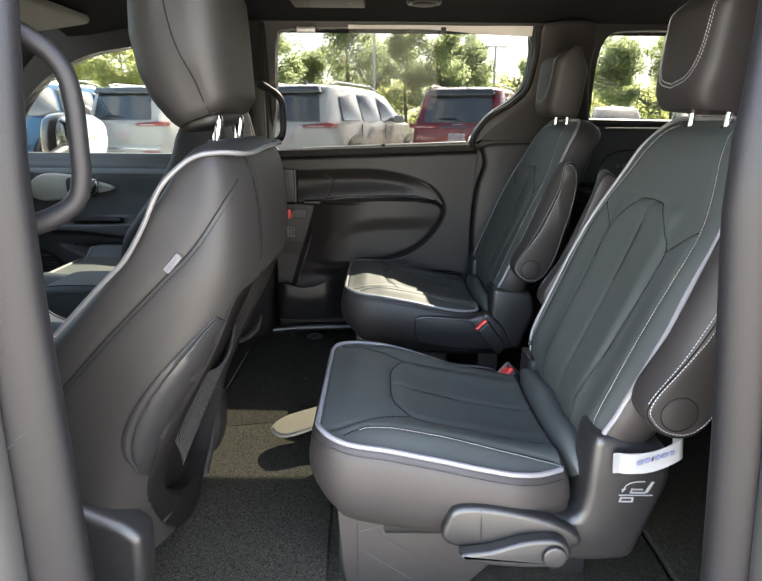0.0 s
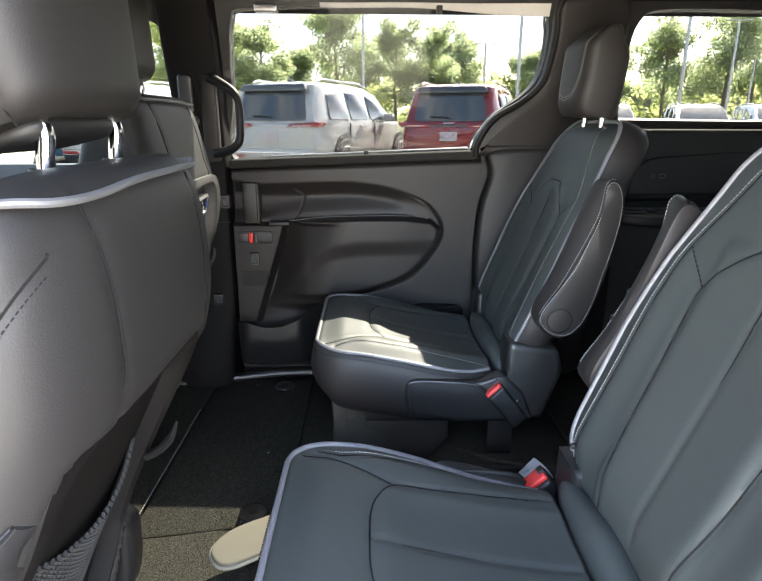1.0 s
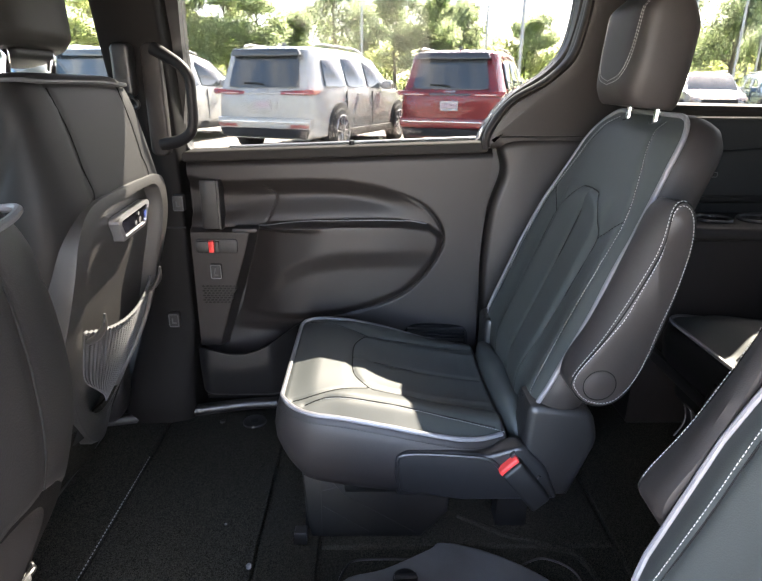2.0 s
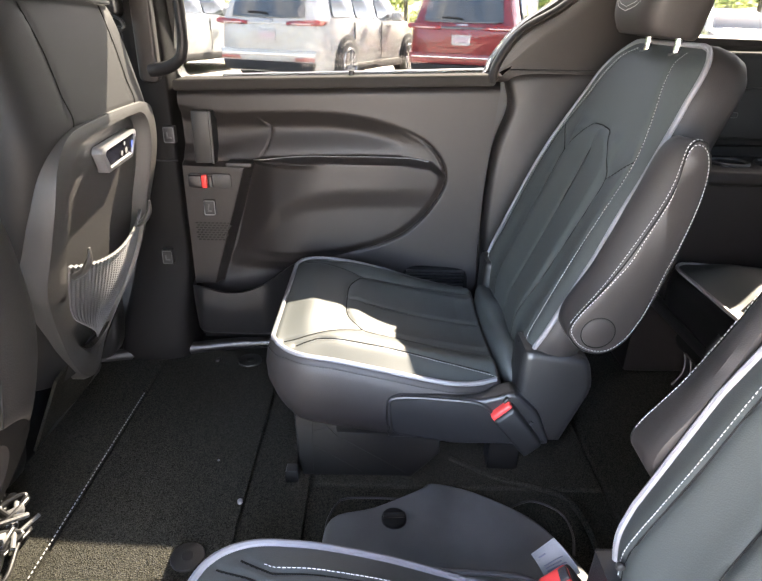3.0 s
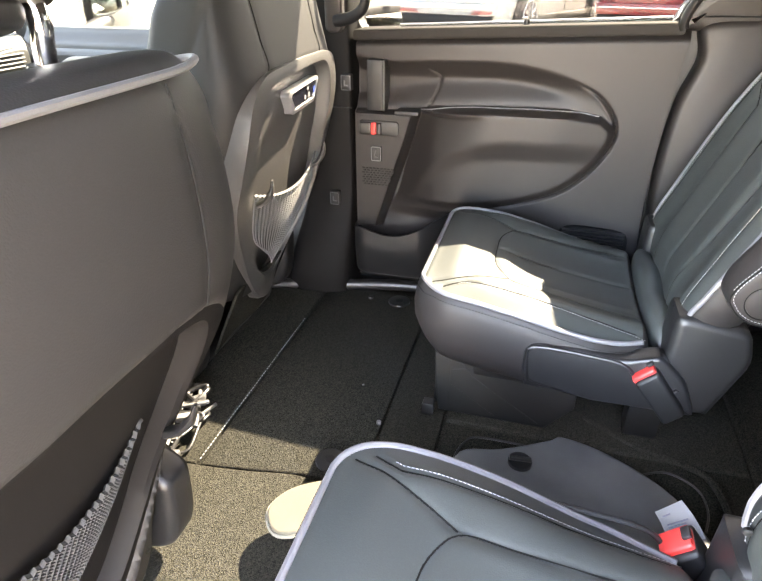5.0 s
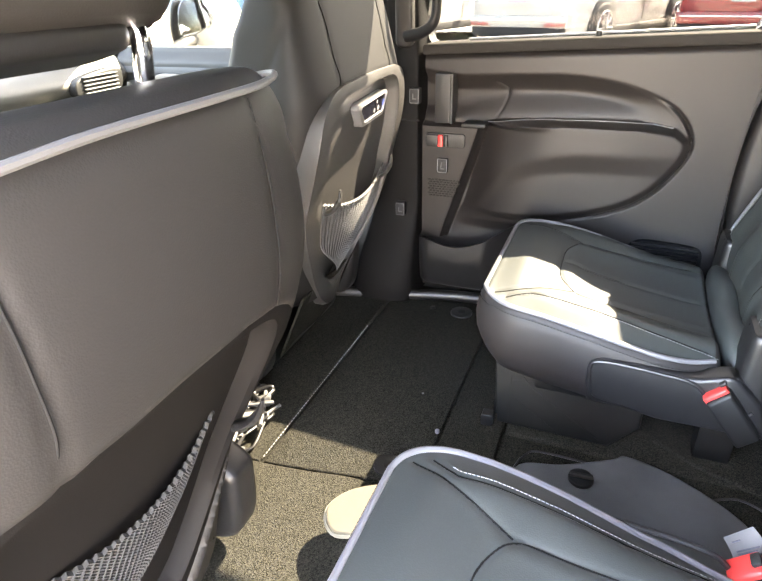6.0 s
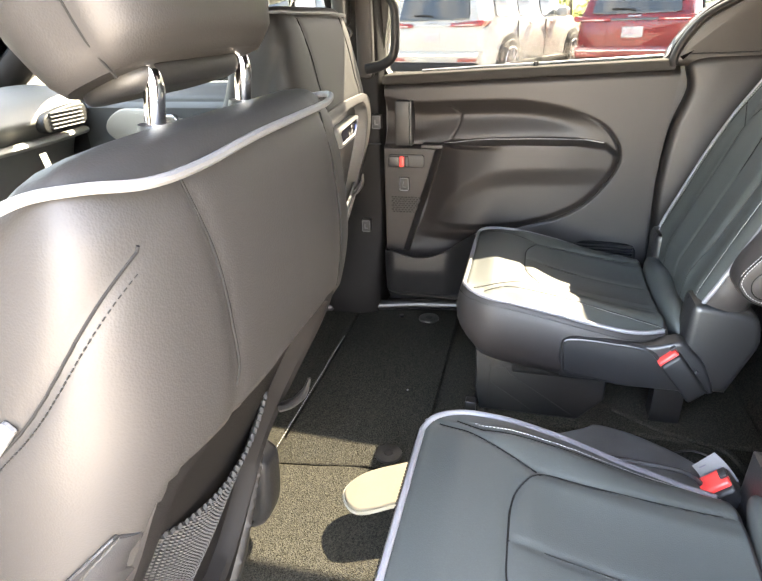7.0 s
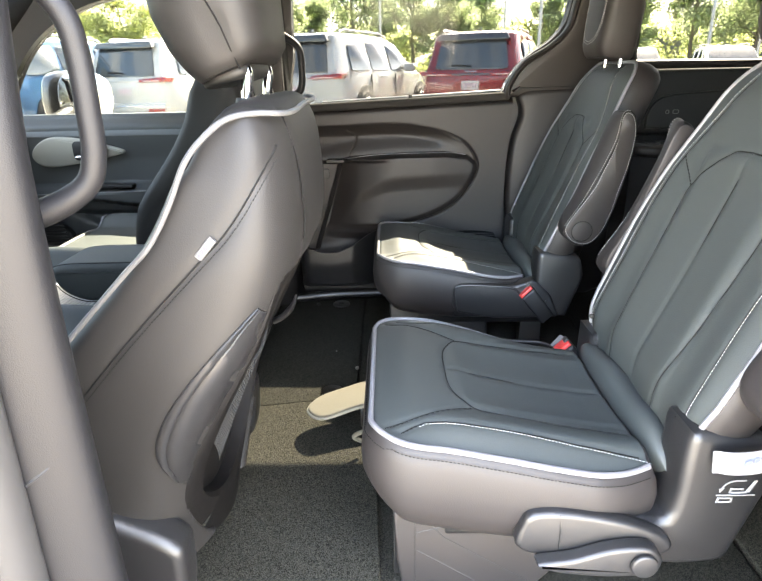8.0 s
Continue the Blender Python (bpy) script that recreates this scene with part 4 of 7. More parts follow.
    for side in (-1, 1) if s < 0 else (-1,):
        m = (s * side)
        lo, hi = 0.232, 0.288
        put = lambda u, v_, w: (u - ox, m * w, v_)
        ring, wide_ring = np.array(teardrop), np.array(broad)
        mid = ring.mean(0)
        nrm = lambda q: (q - mid) / (np.linalg.norm(q - mid) + 1e-9)
        rows = []
        for t, inset, w in ((0.0, 0.020, lo), (0.0, 0.006, lo + 0.002), (0.0, 0.0, lo + 0.010), (0.10, 0.0, lo + 0.022), (0.32, 0.0, lo + 0.034), (0.64, 0.0, lo + 0.044), (0.92, 0.0, lo + 0.051), (1.0, 0.0015, hi - 0.0028), (1.0, 0.0045, hi - 0.0008), (1.0, 0.008, hi), (1.0, 0.018, hi + 0.0012)):
            rows.append([put(*(q - nrm(q) * inset), w) for q in wide_ring + (ring - wide_ring) * t])
        v, f = sheet(rows, closed=True)
        n = len(ring)
        f += [tuple(range(n)), tuple((len(rows) - 1) * n + j for j in range(n))]
        arm = solid("armrest", v, f, LEATHER_SIDE, seat, "folded black leather armrest with white stitching")
        loop = list(ring) + [ring[0]]
        solid("armrest_stitching", *merge(stitches([put(*(q - nrm(q) * 0.007), hi + 0.0006) for q in loop], 0.0050, 0.0006), stitches([put(*(q + (g - q) * 0.16), hi - 0.0036) for q, g in list(zip(ring, wide_ring))[50:] + [(ring[0], wide_ring[0])]], 0.0050, 0.0006)), THREAD, arm)
        solid("armrest_welt", *tube([put(*(q - nrm(q) * 0.002), hi - 0.0012) for q in ring], 0.0011, 5, True), DARK_THREAD, arm)
        solid("pivot_ring", *tube([put(0.500 + 0.0252 * math.cos(w), 0.402 + 0.0252 * math.sin(w), hi + 0.0004) for w in np.linspace(0, 2 * math.pi, 33)], 0.0013, 5), DARK_THREAD, arm)
        solid("pivot_cap", *plate([(0.500 + 0.0245 * math.cos(w), 0.402 + 0.0245 * math.sin(w)) for w in np.linspace(0, 2 * math.pi, 28, endpoint=False)], hi - 0.002, hi + 0.0022, 0.002, 2, put), LEATHER_SIDE, arm)

    # hinge covers and pan
    for side in (-1, 1):
        m = (s * side)
        put = lambda u, v_, w: (u - ox, m * w, v_)
        shell = round_poly([(0.414, 0.334), (0.526, 0.318), (0.540, 0.262), (0.496, 0.112), (0.43, 0.106), (0.30, 0.122), (0.192, 0.145), (0.190, 0.230), (0.30, 0.222), (0.375, 0.190), (0.405, 0.186), (0.412, 0.225)], 0.016)
        if side < 0:
            shell = [(u, max(min(w, 0.296 if s < 0 else 1.0), 0.147)) for u, w in shell]
        cov = solid("hinge_cover", *plate(shell, 0.150, 0.232, 0.014, 4, put), HARD_TRIM, seat, "black plastic hinge cover")
        if side < 0:
            side_panel = round_poly([(0.190, 0.186), (0.190, 0.240), (0.209, 0.253), (0.285, 0.251), (0.352, 0.244), (0.405, 0.262), (0.452, 0.215), (0.478, 0.152), (0.309, 0.150), (0.205, 0.168)], 0.010)
            if s > 0:
                solid("cover_panel", *plate(side_panel, 0.205, 0.245, 0.008, 4, put), HARD_TRIM, cov, "recessed black plastic panel round the buckle")
            solid("cover_rib", *tube([put(u, v_, 0.245 if s > 0 else 0.233) for u, v_ in curve([(0.200, 0.176), (0.194, 0.232), (0.212, 0.247), (0.285, 0.245), (0.350, 0.236), (0.380, 0.205), (0.412, 0.170), (0.440, 0.203)], 6)], 0.0036, 8), HARD_TRIM, cov)
            shift, lift_out = (0.012, 0.012 if s < 0 else 0.026)
            put = lambda u, v_, w: (u + shift - ox, m * (w + lift_out), v_)
            bk = solid("belt_buckle", *plate(round_poly([(0.358, 0.214), (0.388, 0.244), (0.446, 0.168), (0.418, 0.140)], 0.006), 0.196, 0.240, 0.006, 3, put), BLACK_TRIM, seat, "black belt buckle with a red button")
            solid("buckle_button", *plate(round_poly([(0.353, 0.219), (0.381, 0.248), (0.393, 0.234), (0.366, 0.205)], 0.004), 0.203, 0.234, 0.004, 3, put), RED, bk, "red release button")
            solid("buckle_tip", *plate(round_poly([(0.371, 0.246), (0.379, 0.254), (0.383, 0.250), (0.375, 0.242)], 0.002), 0.210, 0.226, 0.002, 2, put), HARD_TRIM, bk, "grey slotted buckle tip")
        else:
            solid("recliner_fairing", *plate([tuple(q) for q in curve([(0.198, 0.16), (0.196, 0.205), (0.215, 0.224), (0.27, 0.222), (0.35, 0.203), (0.40, 0.175), (0.39, 0.15), (0.32, 0.135)], 5, True)], 0.230, 0.256, 0.008, 3, put), HARD_TRIM, cov)
            solid("fairing_seam", *tube([put(0.245, 0.222, 0.254), put(0.247, 0.195, 0.2572), (put(0.247, 0.165, 0.2565))], 0.0012, 6), BLACK_TRIM, cov)
            lev = solid("recline_lever", *plate([tuple(q) for q in curve([(0.214, 0.160), (0.235, 0.147), (0.29, 0.139), (0.345, 0.139), (0.374, 0.150), (0.378, 0.170), (0.358, 0.187), (0.31, 0.184), (0.26, 0.168)], 5, True)], 0.256, 0.280, 0.006, 4, put), HARD_TRIM, seat, "black recliner lever with a round hub")
            solid("lever_hub", *plate([(0.353 + 0.018 * math.cos(w), 0.163 + 0.018 * math.sin(w)) for w in np.linspace(0, 2 * math.pi, 24, endpoint=False)], 0.280, 0.288, 0.003, 3, put), HARD_TRIM, lev)
    solid("seat_pan", *box(0.10 - ox, 0.47 - ox, -0.17, 0.17, 0.10, 0.20, 0.02, 3), BLACK_TRIM, seat)

    # folding legs down to the floor
    leg = [(0.020, 0.165), (0.026, 0.055), (0.034, 0.0), (0.25, 0.0), (0.30, 0.06), (0.30, 0.150)]
    for side in (-1, 1):
        m = s * side
        put = lambda u, v_, w: (u - ox, m * w, v_)
        solid("support_skirt", *plate(leg, 0.145, 0.165, 0.006, 3, put), BLACK_TRIM if side < 0 else LEATHER_SIDE, seat, "black leatherette leg cover")
        for u0, v0, u1, v1 in ((0.055, 0.150, 0.055, 0.010), (0.058, 0.110, 0.20, 0.150), (0.058, 0.075, 0.15, 0.012)):
            solid("skirt_seam", *tube([put(u0, v0, 0.1648), put(u1, v1, 0.1648)], 0.0008, 5), BLACK_TRIM, seat)
        solid("skirt_seam", *tube([put(0.06, 0.15, 0.1652), put(0.10, 0.10, 0.1655), put(0.235, 0.012, 0.1655)], 0.0008, 6), BLACK_TRIM, seat)
    solid("front_skirt", *box(0.022 - ox, 0.036 - ox, -0.145, 0.145, 0.004, 0.165, 0.004), BLACK_TRIM, seat)
    for w in (-0.12, 0.12):
        solid("rear_leg", *box(0.40 - ox, 0.46 - ox, w - 0.02, w + 0.02, 0.0, 0.11, 0.008), BLACK_TRIM, seat)
    solid("floor_catch", *box(0.004 - ox, 0.028 - ox, -s * 0.175 - 0.012, -s * 0.175 + 0.012, 0.0, 0.03, 0.005), HARD_TRIM, seat)
    return seat


def headrest_front(u, w):
    t = (u - 0.655) / 0.19
    return 0.050 - 0.040 * ease(0.75, 1.05, t) - 0.012 * ease(0.18, -0.05, t) - 0.016 * (abs(w) / 0.100) ** 3


def headrest_shape(put, a0, a1, half, back, front):
    rows = []
    n = 36
    for t in np.linspace(0, 1, 30):
        a = a0 + (a1 - a0) * t
        sq = (1 - abs(2 * t - 1) ** 7.0) ** (1 / 7.0) if 0 < t < 1 else 0.0
        sq = max(sq, 0.55)
        w = half * (0.86 + 0.14 * ease(0.0, 0.35, t) - 0.04 * ease(0.7, 1.0, t)) * (0.80 + 0.20 * sq)
        f = headrest_front(a0 + (a1 - a0) * t, 0.0) if front == 0.060 else front - 0.03 * ease(0.7, 1.05, t)
        bk = back - 0.012 + 0.03 * ease(0.65, 1.0, t)
        mid, dep = (f + bk) / 2, (f - bk) / 2 * (0.75 + 0.25 * sq)
        ring = []
        for k in range(n):
            g = 2 * math.pi * k / n
            cx, sx = math.cos(g), math.sin(g)
            e = 0.48
            ring.append(put(a, w * math.copysign(abs(cx) ** e, cx), mid + dep * math.copysign(abs(sx) ** e, sx)))
        rows.append(ring)
    v, f = sheet(rows, closed=True)
    m = len(rows[0])
    f.append(tuple(range(m)))
    f.append(tuple((len(rows) - 1) * m + j for j in range(m)))
    return v, f


captain_chair(-1, "black leather captain's chair with pale piping beside the open door")
captain_chair(1, "black leather captain's chair with pale piping, its cushion half sunlit")


# fabric pull strap and pictogram on the near hinge cover
def pull_strap():
    t = thing("pull_strap", "white fabric pull strap with dark lettering on the near seat hinge", "strap", place=(0.486, -0.650, 0.316))
    rows = []
    for k, q in enumerate(curve([(-0.046, 0.004, -0.020), (-0.036, -0.012, -0.012), (0.0, -0.020, 0.002), (0.034, -0.020, 0.014), (0.046, -0.008, 0.014), (0.042, 0.010, 0.008)], 6)):
        rows.append([(q[0], q[1] - 0.006 * j, q[2] + 0.014 - 0.028 * j + 0.003 * math.sin(k * 0.4)) for j in (0, 0.33, 0.66, 1)])
    solid("strap_loop", *sheet(rows, back=(0, 0.0022, 0.0004)), WHITE_TAG, t)
    ink = shader("ink_blue", (0.10, 0.11, 0.18), 0.7)
    bars = [plate(round_rect(u, u + w, -0.002, 0.0055, 0.002, 2), 0.0235, 0.0252, 0.0003, 1, lambda p, q, r: (p, -r, q + 0.38 * p + 0.004)) for u, w in ((-0.024, 0.009), (-0.013, 0.007), (-0.004, 0.003), (0.001, 0.007), (0.010, 0.009), (0.021, 0.006))]
    solid("strap_lettering", *merge(*bars), ink, t, "dark blue printed bars")
    return t


pull_strap()


def pictogram():
    t = thing("fold_pictogram", "white fold-down pictogram printed on the near seat hinge", "pictogram", place=(0.487, -0.6385, 0.236))
    put = lambda u, v, w: (0.68 * u, -w, 0.68 * v)
    th = (-0.0004, 0.0012)
    bars = [
        [(-0.040, -0.0025), (0.036, -0.0025), (0.036, 0.0), (-0.040, 0.0)],
        [(-0.016, 0.003), (0.020, 0.003), (0.020, 0.007), (-0.016, 0.007)],
        [(-0.016, 0.003), (-0.013, 0.003), (-0.010, 0.016), (-0.014, 0.016)],
        [(-0.012, 0.012), (0.012, 0.012), (0.012, 0.015), (-0.012, 0.015)],
        [(0.016, 0.005), (0.024, 0.006), (0.036, 0.034), (0.030, 0.034)],
        [(-0.038, -0.020), (-0.006, -0.020), (-0.006, -0.0165), (-0.038, -0.0165)],
        [(-0.036, -0.010), (-0.010, -0.010), (-0.010, -0.0065), (-0.036, -0.0065)],
        [(-0.038, -0.020), (-0.035, -0.020), (-0.032, -0.007), (-0.036, -0.007)],
        [(-0.010, -0.020), (-0.006, -0.020), (-0.006, -0.007), (-0.010, -0.007)],
        [(-0.036, 0.014), (-0.026, 0.017), (-0.034, 0.005)],
    ]
    arc = [tuple(q) for q in curve([(-0.032, 0.014), (-0.024, 0.026), (-0.008, 0.033), (0.014, 0.034)], 6)]
    bars += [[(a[0], a[1] - 0.0014), (b[0], b[1] - 0.0014), (b[0], b[1] + 0.0014), (a[0], a[1] + 0.0014)] for a, b in zip(arc[:-1], arc[1:])]
    solid("pictogram_ink", *merge(*[plate(q, th[0], th[1], 0.0002, 1, put) for q in bars]), WHITE_TAG, t, smooth=False)


pictogram()


# ---- front seats ----
REAR_Z = [0.05, 0.10, 0.19, 0.27, 0.34, 0.40, 0.46, 0.52, 0.58, 0.64, 0.70, 0.735, 0.75]
REAR_X = [-0.262, -0.252, -0.228, -0.200, -0.172, -0.148, -0.122, -0.097, -0.082, -0.080, -0.086, -0.096, -0.115]
FRONT_Z = [0.10, 0.30, 0.40, 0.46, 0.55, 0.61, 0.69, 0.725, 0.75]
FRONT_X = [-0.475, -0.465, -0.441, -0.393, -0.304, -0.254, -0.207, -0.190, -0.170]


def net_pocket(at, parent, depth, reach, tone, up):
    """Elastic net between two hooks, sagging to a point below."""
    rows, cols = 40, 52
    pieces = []

    def place(i, j):
        t, u = i / (rows - 1), j / (cols - 1) * 2 - 1
        half = reach * (1 - t ** 4.2) + 0.014
        z = 0.365 - 0.030 * (1 - u * u) - 0.200 * t * (1 - 0.12 * u * u)
        return at(u * half + 0.020 * t, z + up, -depth + 0.014 * (1 - u * u) * (1 - t))

    for i in range(rows):
        pieces.append(tube([np.array(place(i, j)) + np.array((0, 0, 0.0030 * (j % 2 - 0.5))) for j in range(cols)], 0.0017 if i else 0.0032, 4))
    for j in range(0, cols, 2):
        pieces.append(tube([place(i, j) for i in range(rows)], 0.0008, 4))
    return solid("net_pocket", *merge(*pieces), shader("net", (tone, tone, tone * 1.02), 0.8), parent, "stretched black net map pocket")


def front_seat(s, yc, dx, dz, crown, upright, rise, belly, sink, cushion, label):
    seat = thing("front_seat", label, "car seat", "front seats", (dx - 0.30, s * yc, 0.0))

    def put(x, b, z):
        return (x + 0.30, s * b, z)

    def wide(z):
        if belly > 0:
            return np.interp(z - dz, [0.1, 0.17, 0.24, 0.31, 0.45, 0.58, 0.68, 0.75], [0.120, 0.165, 0.210, 0.238, 0.246, 0.238, 0.218, 0.200])
        return np.interp(z, [0.1 + dz, 0.30 + dz, 0.45 + dz, 0.58 + dz, 0.68 + dz, 0.75 + dz], [0.225, 0.240, 0.246, 0.238, 0.218, 0.200])

    def rear_x(z):
        return np.interp(z - dz, REAR_Z, REAR_X) - upright * ease(0.42, 0.76, z - dz) + belly * np.exp(-((z - dz - 0.24) / 0.16) ** 2)

    def front_x(z):
        return np.interp(z - dz, FRONT_Z, FRONT_X) - upright * ease(0.42, 0.76, z - dz)

    def top_rise(z):
        return z + rise * ease(0.60, 0.74, z - dz)

    # smooth profiles
    zz = np.linspace(0.08 + dz, 0.75 + dz, 200)
    kern = np.hanning(31) / np.hanning(31).sum()
    smooth = lambda y: np.convolve(np.pad(y, 15, mode="edge"), kern, "valid")
    RX, FX, WX = smooth(rear_x(zz)), smooth(front_x(zz)), smooth(wide(zz))
    at_z = lambda z, T: float(np.interp(z, zz, T))

    def ring(z, n=168):
        f, r, w = at_z(z, FX), at_z(z, RX), at_z(z, WX)
        t = (z - dz - 0.700) / 0.037
        k = math.sqrt(max(0.0, 1 - max(0, t) ** 2)) if t > 0 else 1.0
        cxm, dep = (f + r) / 2, (r - f) / 2 * (0.45 + 0.55 * k)
        w = w * (0.92 + 0.08 * k)
        out = []
        deep_rear = (r - f) / 2 * (0.82 + 0.18 * k)
        for j in range(900):
            g = 2 * math.pi * j / 900
            c, sn = math.cos(g), math.sin(g)
            e = 0.40 if c > 0 else 0.17
            x = cxm + (deep_rear if c > 0 else dep) * math.copysign(abs(c) ** e, c)
            y = w * math.copysign(abs(sn) ** e, sn)
            # hollow front between the bolsters
            if c < 0:
                x += 0.055 * max(0.0, 1 - (abs(y) / (w * 0.8)) ** 2) * (1 if t < 0 else k)
            # soft crown of the rear face
            if c > 0:
                x -= crown * (0.018 + 0.040 * float(ease(0.50 + dz, 0.25 + dz, z))) * (abs(y) / w) ** 2.2
            out.append((x, y, z))
        # even steps round the ring
        o = np.array(out + [out[0]])
        run = np.concatenate([[0], np.cumsum(np.linalg.norm(np.diff(o, axis=0), axis=1))])
        at = np.linspace(0, run[-1], n, endpoint=False)
        return [tuple(q) for q in np.stack([np.interp(at, run, o[:, i]) for i in range(3)], -1)]

    zs = list(np.linspace(0.09 + dz, 0.70 + dz, 96)) + list(0.70 + dz + 0.036 * np.sin(np.linspace(0.08, math.pi / 2, 16)))
    rings = [ring(z) for z in zs]
    # the top closes in a soft dome
    last = np.array(rings[-1])
    mid_top = last.mean(0)
    for k, h in ((0.90, 0.003), (0.70, 0.0055), (0.40, 0.007), (0.12, 0.0075)):
        rings.append([tuple(q) for q in mid_top + (last - mid_top) * np.array((k, 0.5 + 0.5 * k, 1)) + np.array((0, 0, h))])
        zs.append(zs[-1] + 0.002)
    # sewn seams pressed into the skin
    arr = np.array(rings)
    side_line = [(-0.099, 0.716 + dz), (-0.107, 0.690 + dz), (-0.137, 0.645 + dz), (-0.166, 0.610 + dz), (-0.200, 0.577 + dz), (-0.284, 0.493 + dz), (-0.370, 0.400 + dz)]
    side_line = [(x - upright * float(ease(0.42, 0.76, z - dz)), z) for x, z in side_line]
    on_side = np.abs(arr[:, :, 1]) > 0.55 * WX.max()
    g = groove(arr[:, :, 0], arr[:, :, 2], [[tuple(q) for q in curve(side_line, 8)]], 0.0026, 0.0045)
    arr[:, :, 1] += np.sign(arr[:, :, 1]) * g * on_side
    rear_lines = both([[tuple(q) for q in curve([(0.725 + dz, 0.130), (0.68 + dz, 0.124), (0.60 + dz, 0.122), (0.54 + dz, 0.126)], 8)]])
    on_rear = arr[:, :, 0] > (np.interp(arr[:, :, 2], zz, RX) + np.interp(arr[:, :, 2], zz, FX)) / 2
    g = groove(arr[:, :, 2], arr[:, :, 1], rear_lines, 0.0022, 0.0040)
    arr[:, :, 0] += g * on_rear
    outer = np.array([tuple(q) for q in curve([(-0.205, 0.30), (-0.212, 0.42), (-0.198, 0.505), (-0.12, 0.553), (0.0, 0.566), (0.12, 0.560), (0.195, 0.545), (0.210, 0.45), (0.206, 0.30), (0.190, 0.19), (0.115, 0.085), (0.0, 0.050), (-0.085, 0.115), (-0.165, 0.220)], 6, True)])
    inner_ring = np.array([tuple(q) for q in curve([(-0.150, 0.31), (-0.160, 0.42), (-0.152, 0.495), (-0.105, 0.527), (0.0, 0.538), (0.105, 0.536), (0.172, 0.520), (0.185, 0.44), (0.178, 0.32), (0.155, 0.215), (0.08, 0.150), (0.0, 0.132), (-0.07, 0.160), (-0.125, 0.230)], 6, True)])
    if s > 0:
        outer = np.array([tuple(q) for q in curve([(-0.229, 0.41), (-0.228, 0.475), (-0.210, 0.540), (-0.154, 0.580), (-0.05, 0.590), (0.08, 0.592), (0.176, 0.585), (0.199, 0.550), (0.205, 0.44), (0.202, 0.33), (0.175, 0.21), (0.11, 0.11), (0.0, 0.045), (-0.080, 0.120), (-0.170, 0.235), (-0.224, 0.335)], 6, True)])
        inner_ring = np.array([tuple(q) for q in curve([(-0.168, 0.40), (-0.176, 0.455), (-0.168, 0.510), (-0.125, 0.556), (-0.02, 0.566), (0.07, 0.570), (0.128, 0.566), (0.152, 0.530), (0.162, 0.42), (0.176, 0.32), (0.165, 0.225), (0.115, 0.150), (0.03, 0.108), (-0.050, 0.150), (-0.115, 0.215), (-0.156, 0.300)], 6, True)])
    pit = depth_in(arr[:, :, 1], arr[:, :, 2] - dz, [tuple(q) for q in outer])
    arr[:, :, 0] -= 0.045 * ease(0.004, 0.03, pit) * on_rear
    # the top falls away forwards
    back_edge = np.interp(arr[:, :, 2], zz, RX)
    arr[:, :, 2] -= 0.28 * ease(0.655 + dz, 0.715 + dz, arr[:, :, 2]) * np.clip(back_edge - 0.035 - arr[:, :, 0], 0, 0.12)
    arr[:, :, 2] = top_rise(arr[:, :, 2])
    skin = np.array([[put(*q) for q in row] for row in arr])
    v, f = sheet(skin, closed=True)
    m = skin.shape[1]
    f += [tuple(range(m)), tuple((len(skin) - 1) * m + j for j in range(m))]
    back = solid("backrest", v, f, LEATHER_BACK, seat, "black leather seat back with pale piping")

    # piping: up the outer bolster, along the top, round the inner end and down
    line = [(-0.435, 0.240, 0.41), (-0.395, 0.2430, 0.450), (-0.357, 0.2440, 0.492), (-0.278, 0.2410, 0.572), (-0.243, 0.2410, 0.606), (-0.216, 0.240, 0.645), (-0.192, 0.234, 0.688), (-0.166, 0.224, 0.714), (-0.146, 0.208, 0.726), (-0.120, 0.192, 0.729), (-0.097, 0.168, 0.727), (-0.091, 0.120, 0.727), (-0.090, 0.040, 0.731), (-0.094, -0.094, 0.731), (-0.099, -0.145, 0.731), (-0.110, -0.182, 0.733), (-0.130, -0.194, 0.731), (-0.150, -0.182, 0.727), (-0.163, -0.110, 0.722), (-0.165, 0.0, 0.718)]
    line = [(x - upright * float(ease(0.42, 0.76, z)), b, float(top_rise(z + dz))) for x, b, z in line]
    solid("piping", *tube([put(x, b, z) for x, b, z in curve(line, 8)], 0.0034, 8), SEAT_WELT, back, "pale grey piping")
    for side in (-1, 1):
        seam = []
        for z in np.linspace(0.545 + dz, 0.722 + dz, 26):
            row = arr[int(np.argmin([abs(q - z) for q in zs]))]
            w = side * float(np.interp(z - dz, [0.54, 0.60, 0.68, 0.725], [0.126, 0.122, 0.124, 0.130]))
            q = max((q for q in row if abs(q[1] - w) < 0.006), key=lambda q: q[0])
            seam.append(put(q[0] + 0.0006, w, q[2]))
        solid("rear_seam", *tube(curve(seam[::6] + [seam[-1]], 8), 0.0010, 6), DARK_THREAD, back)

    def skin_side(x, z, lift=0.001):
        k = int(np.clip(np.searchsorted(zs, z), 1, len(zs) - 1))
        t = (z - zs[k - 1]) / (zs[k] - zs[k - 1])
        found = []
        for row in (arr[k - 1], arr[k]):
            side = row[row[:, 1] > 0.82 * row[:, 1].max()]
            side = side[np.argsort(side[:, 0])]
            found.append(float(np.interp(x, side[:, 0], side[:, 1])))
        return (x, found[0] + (found[1] - found[0]) * t + lift, float(top_rise(z)))

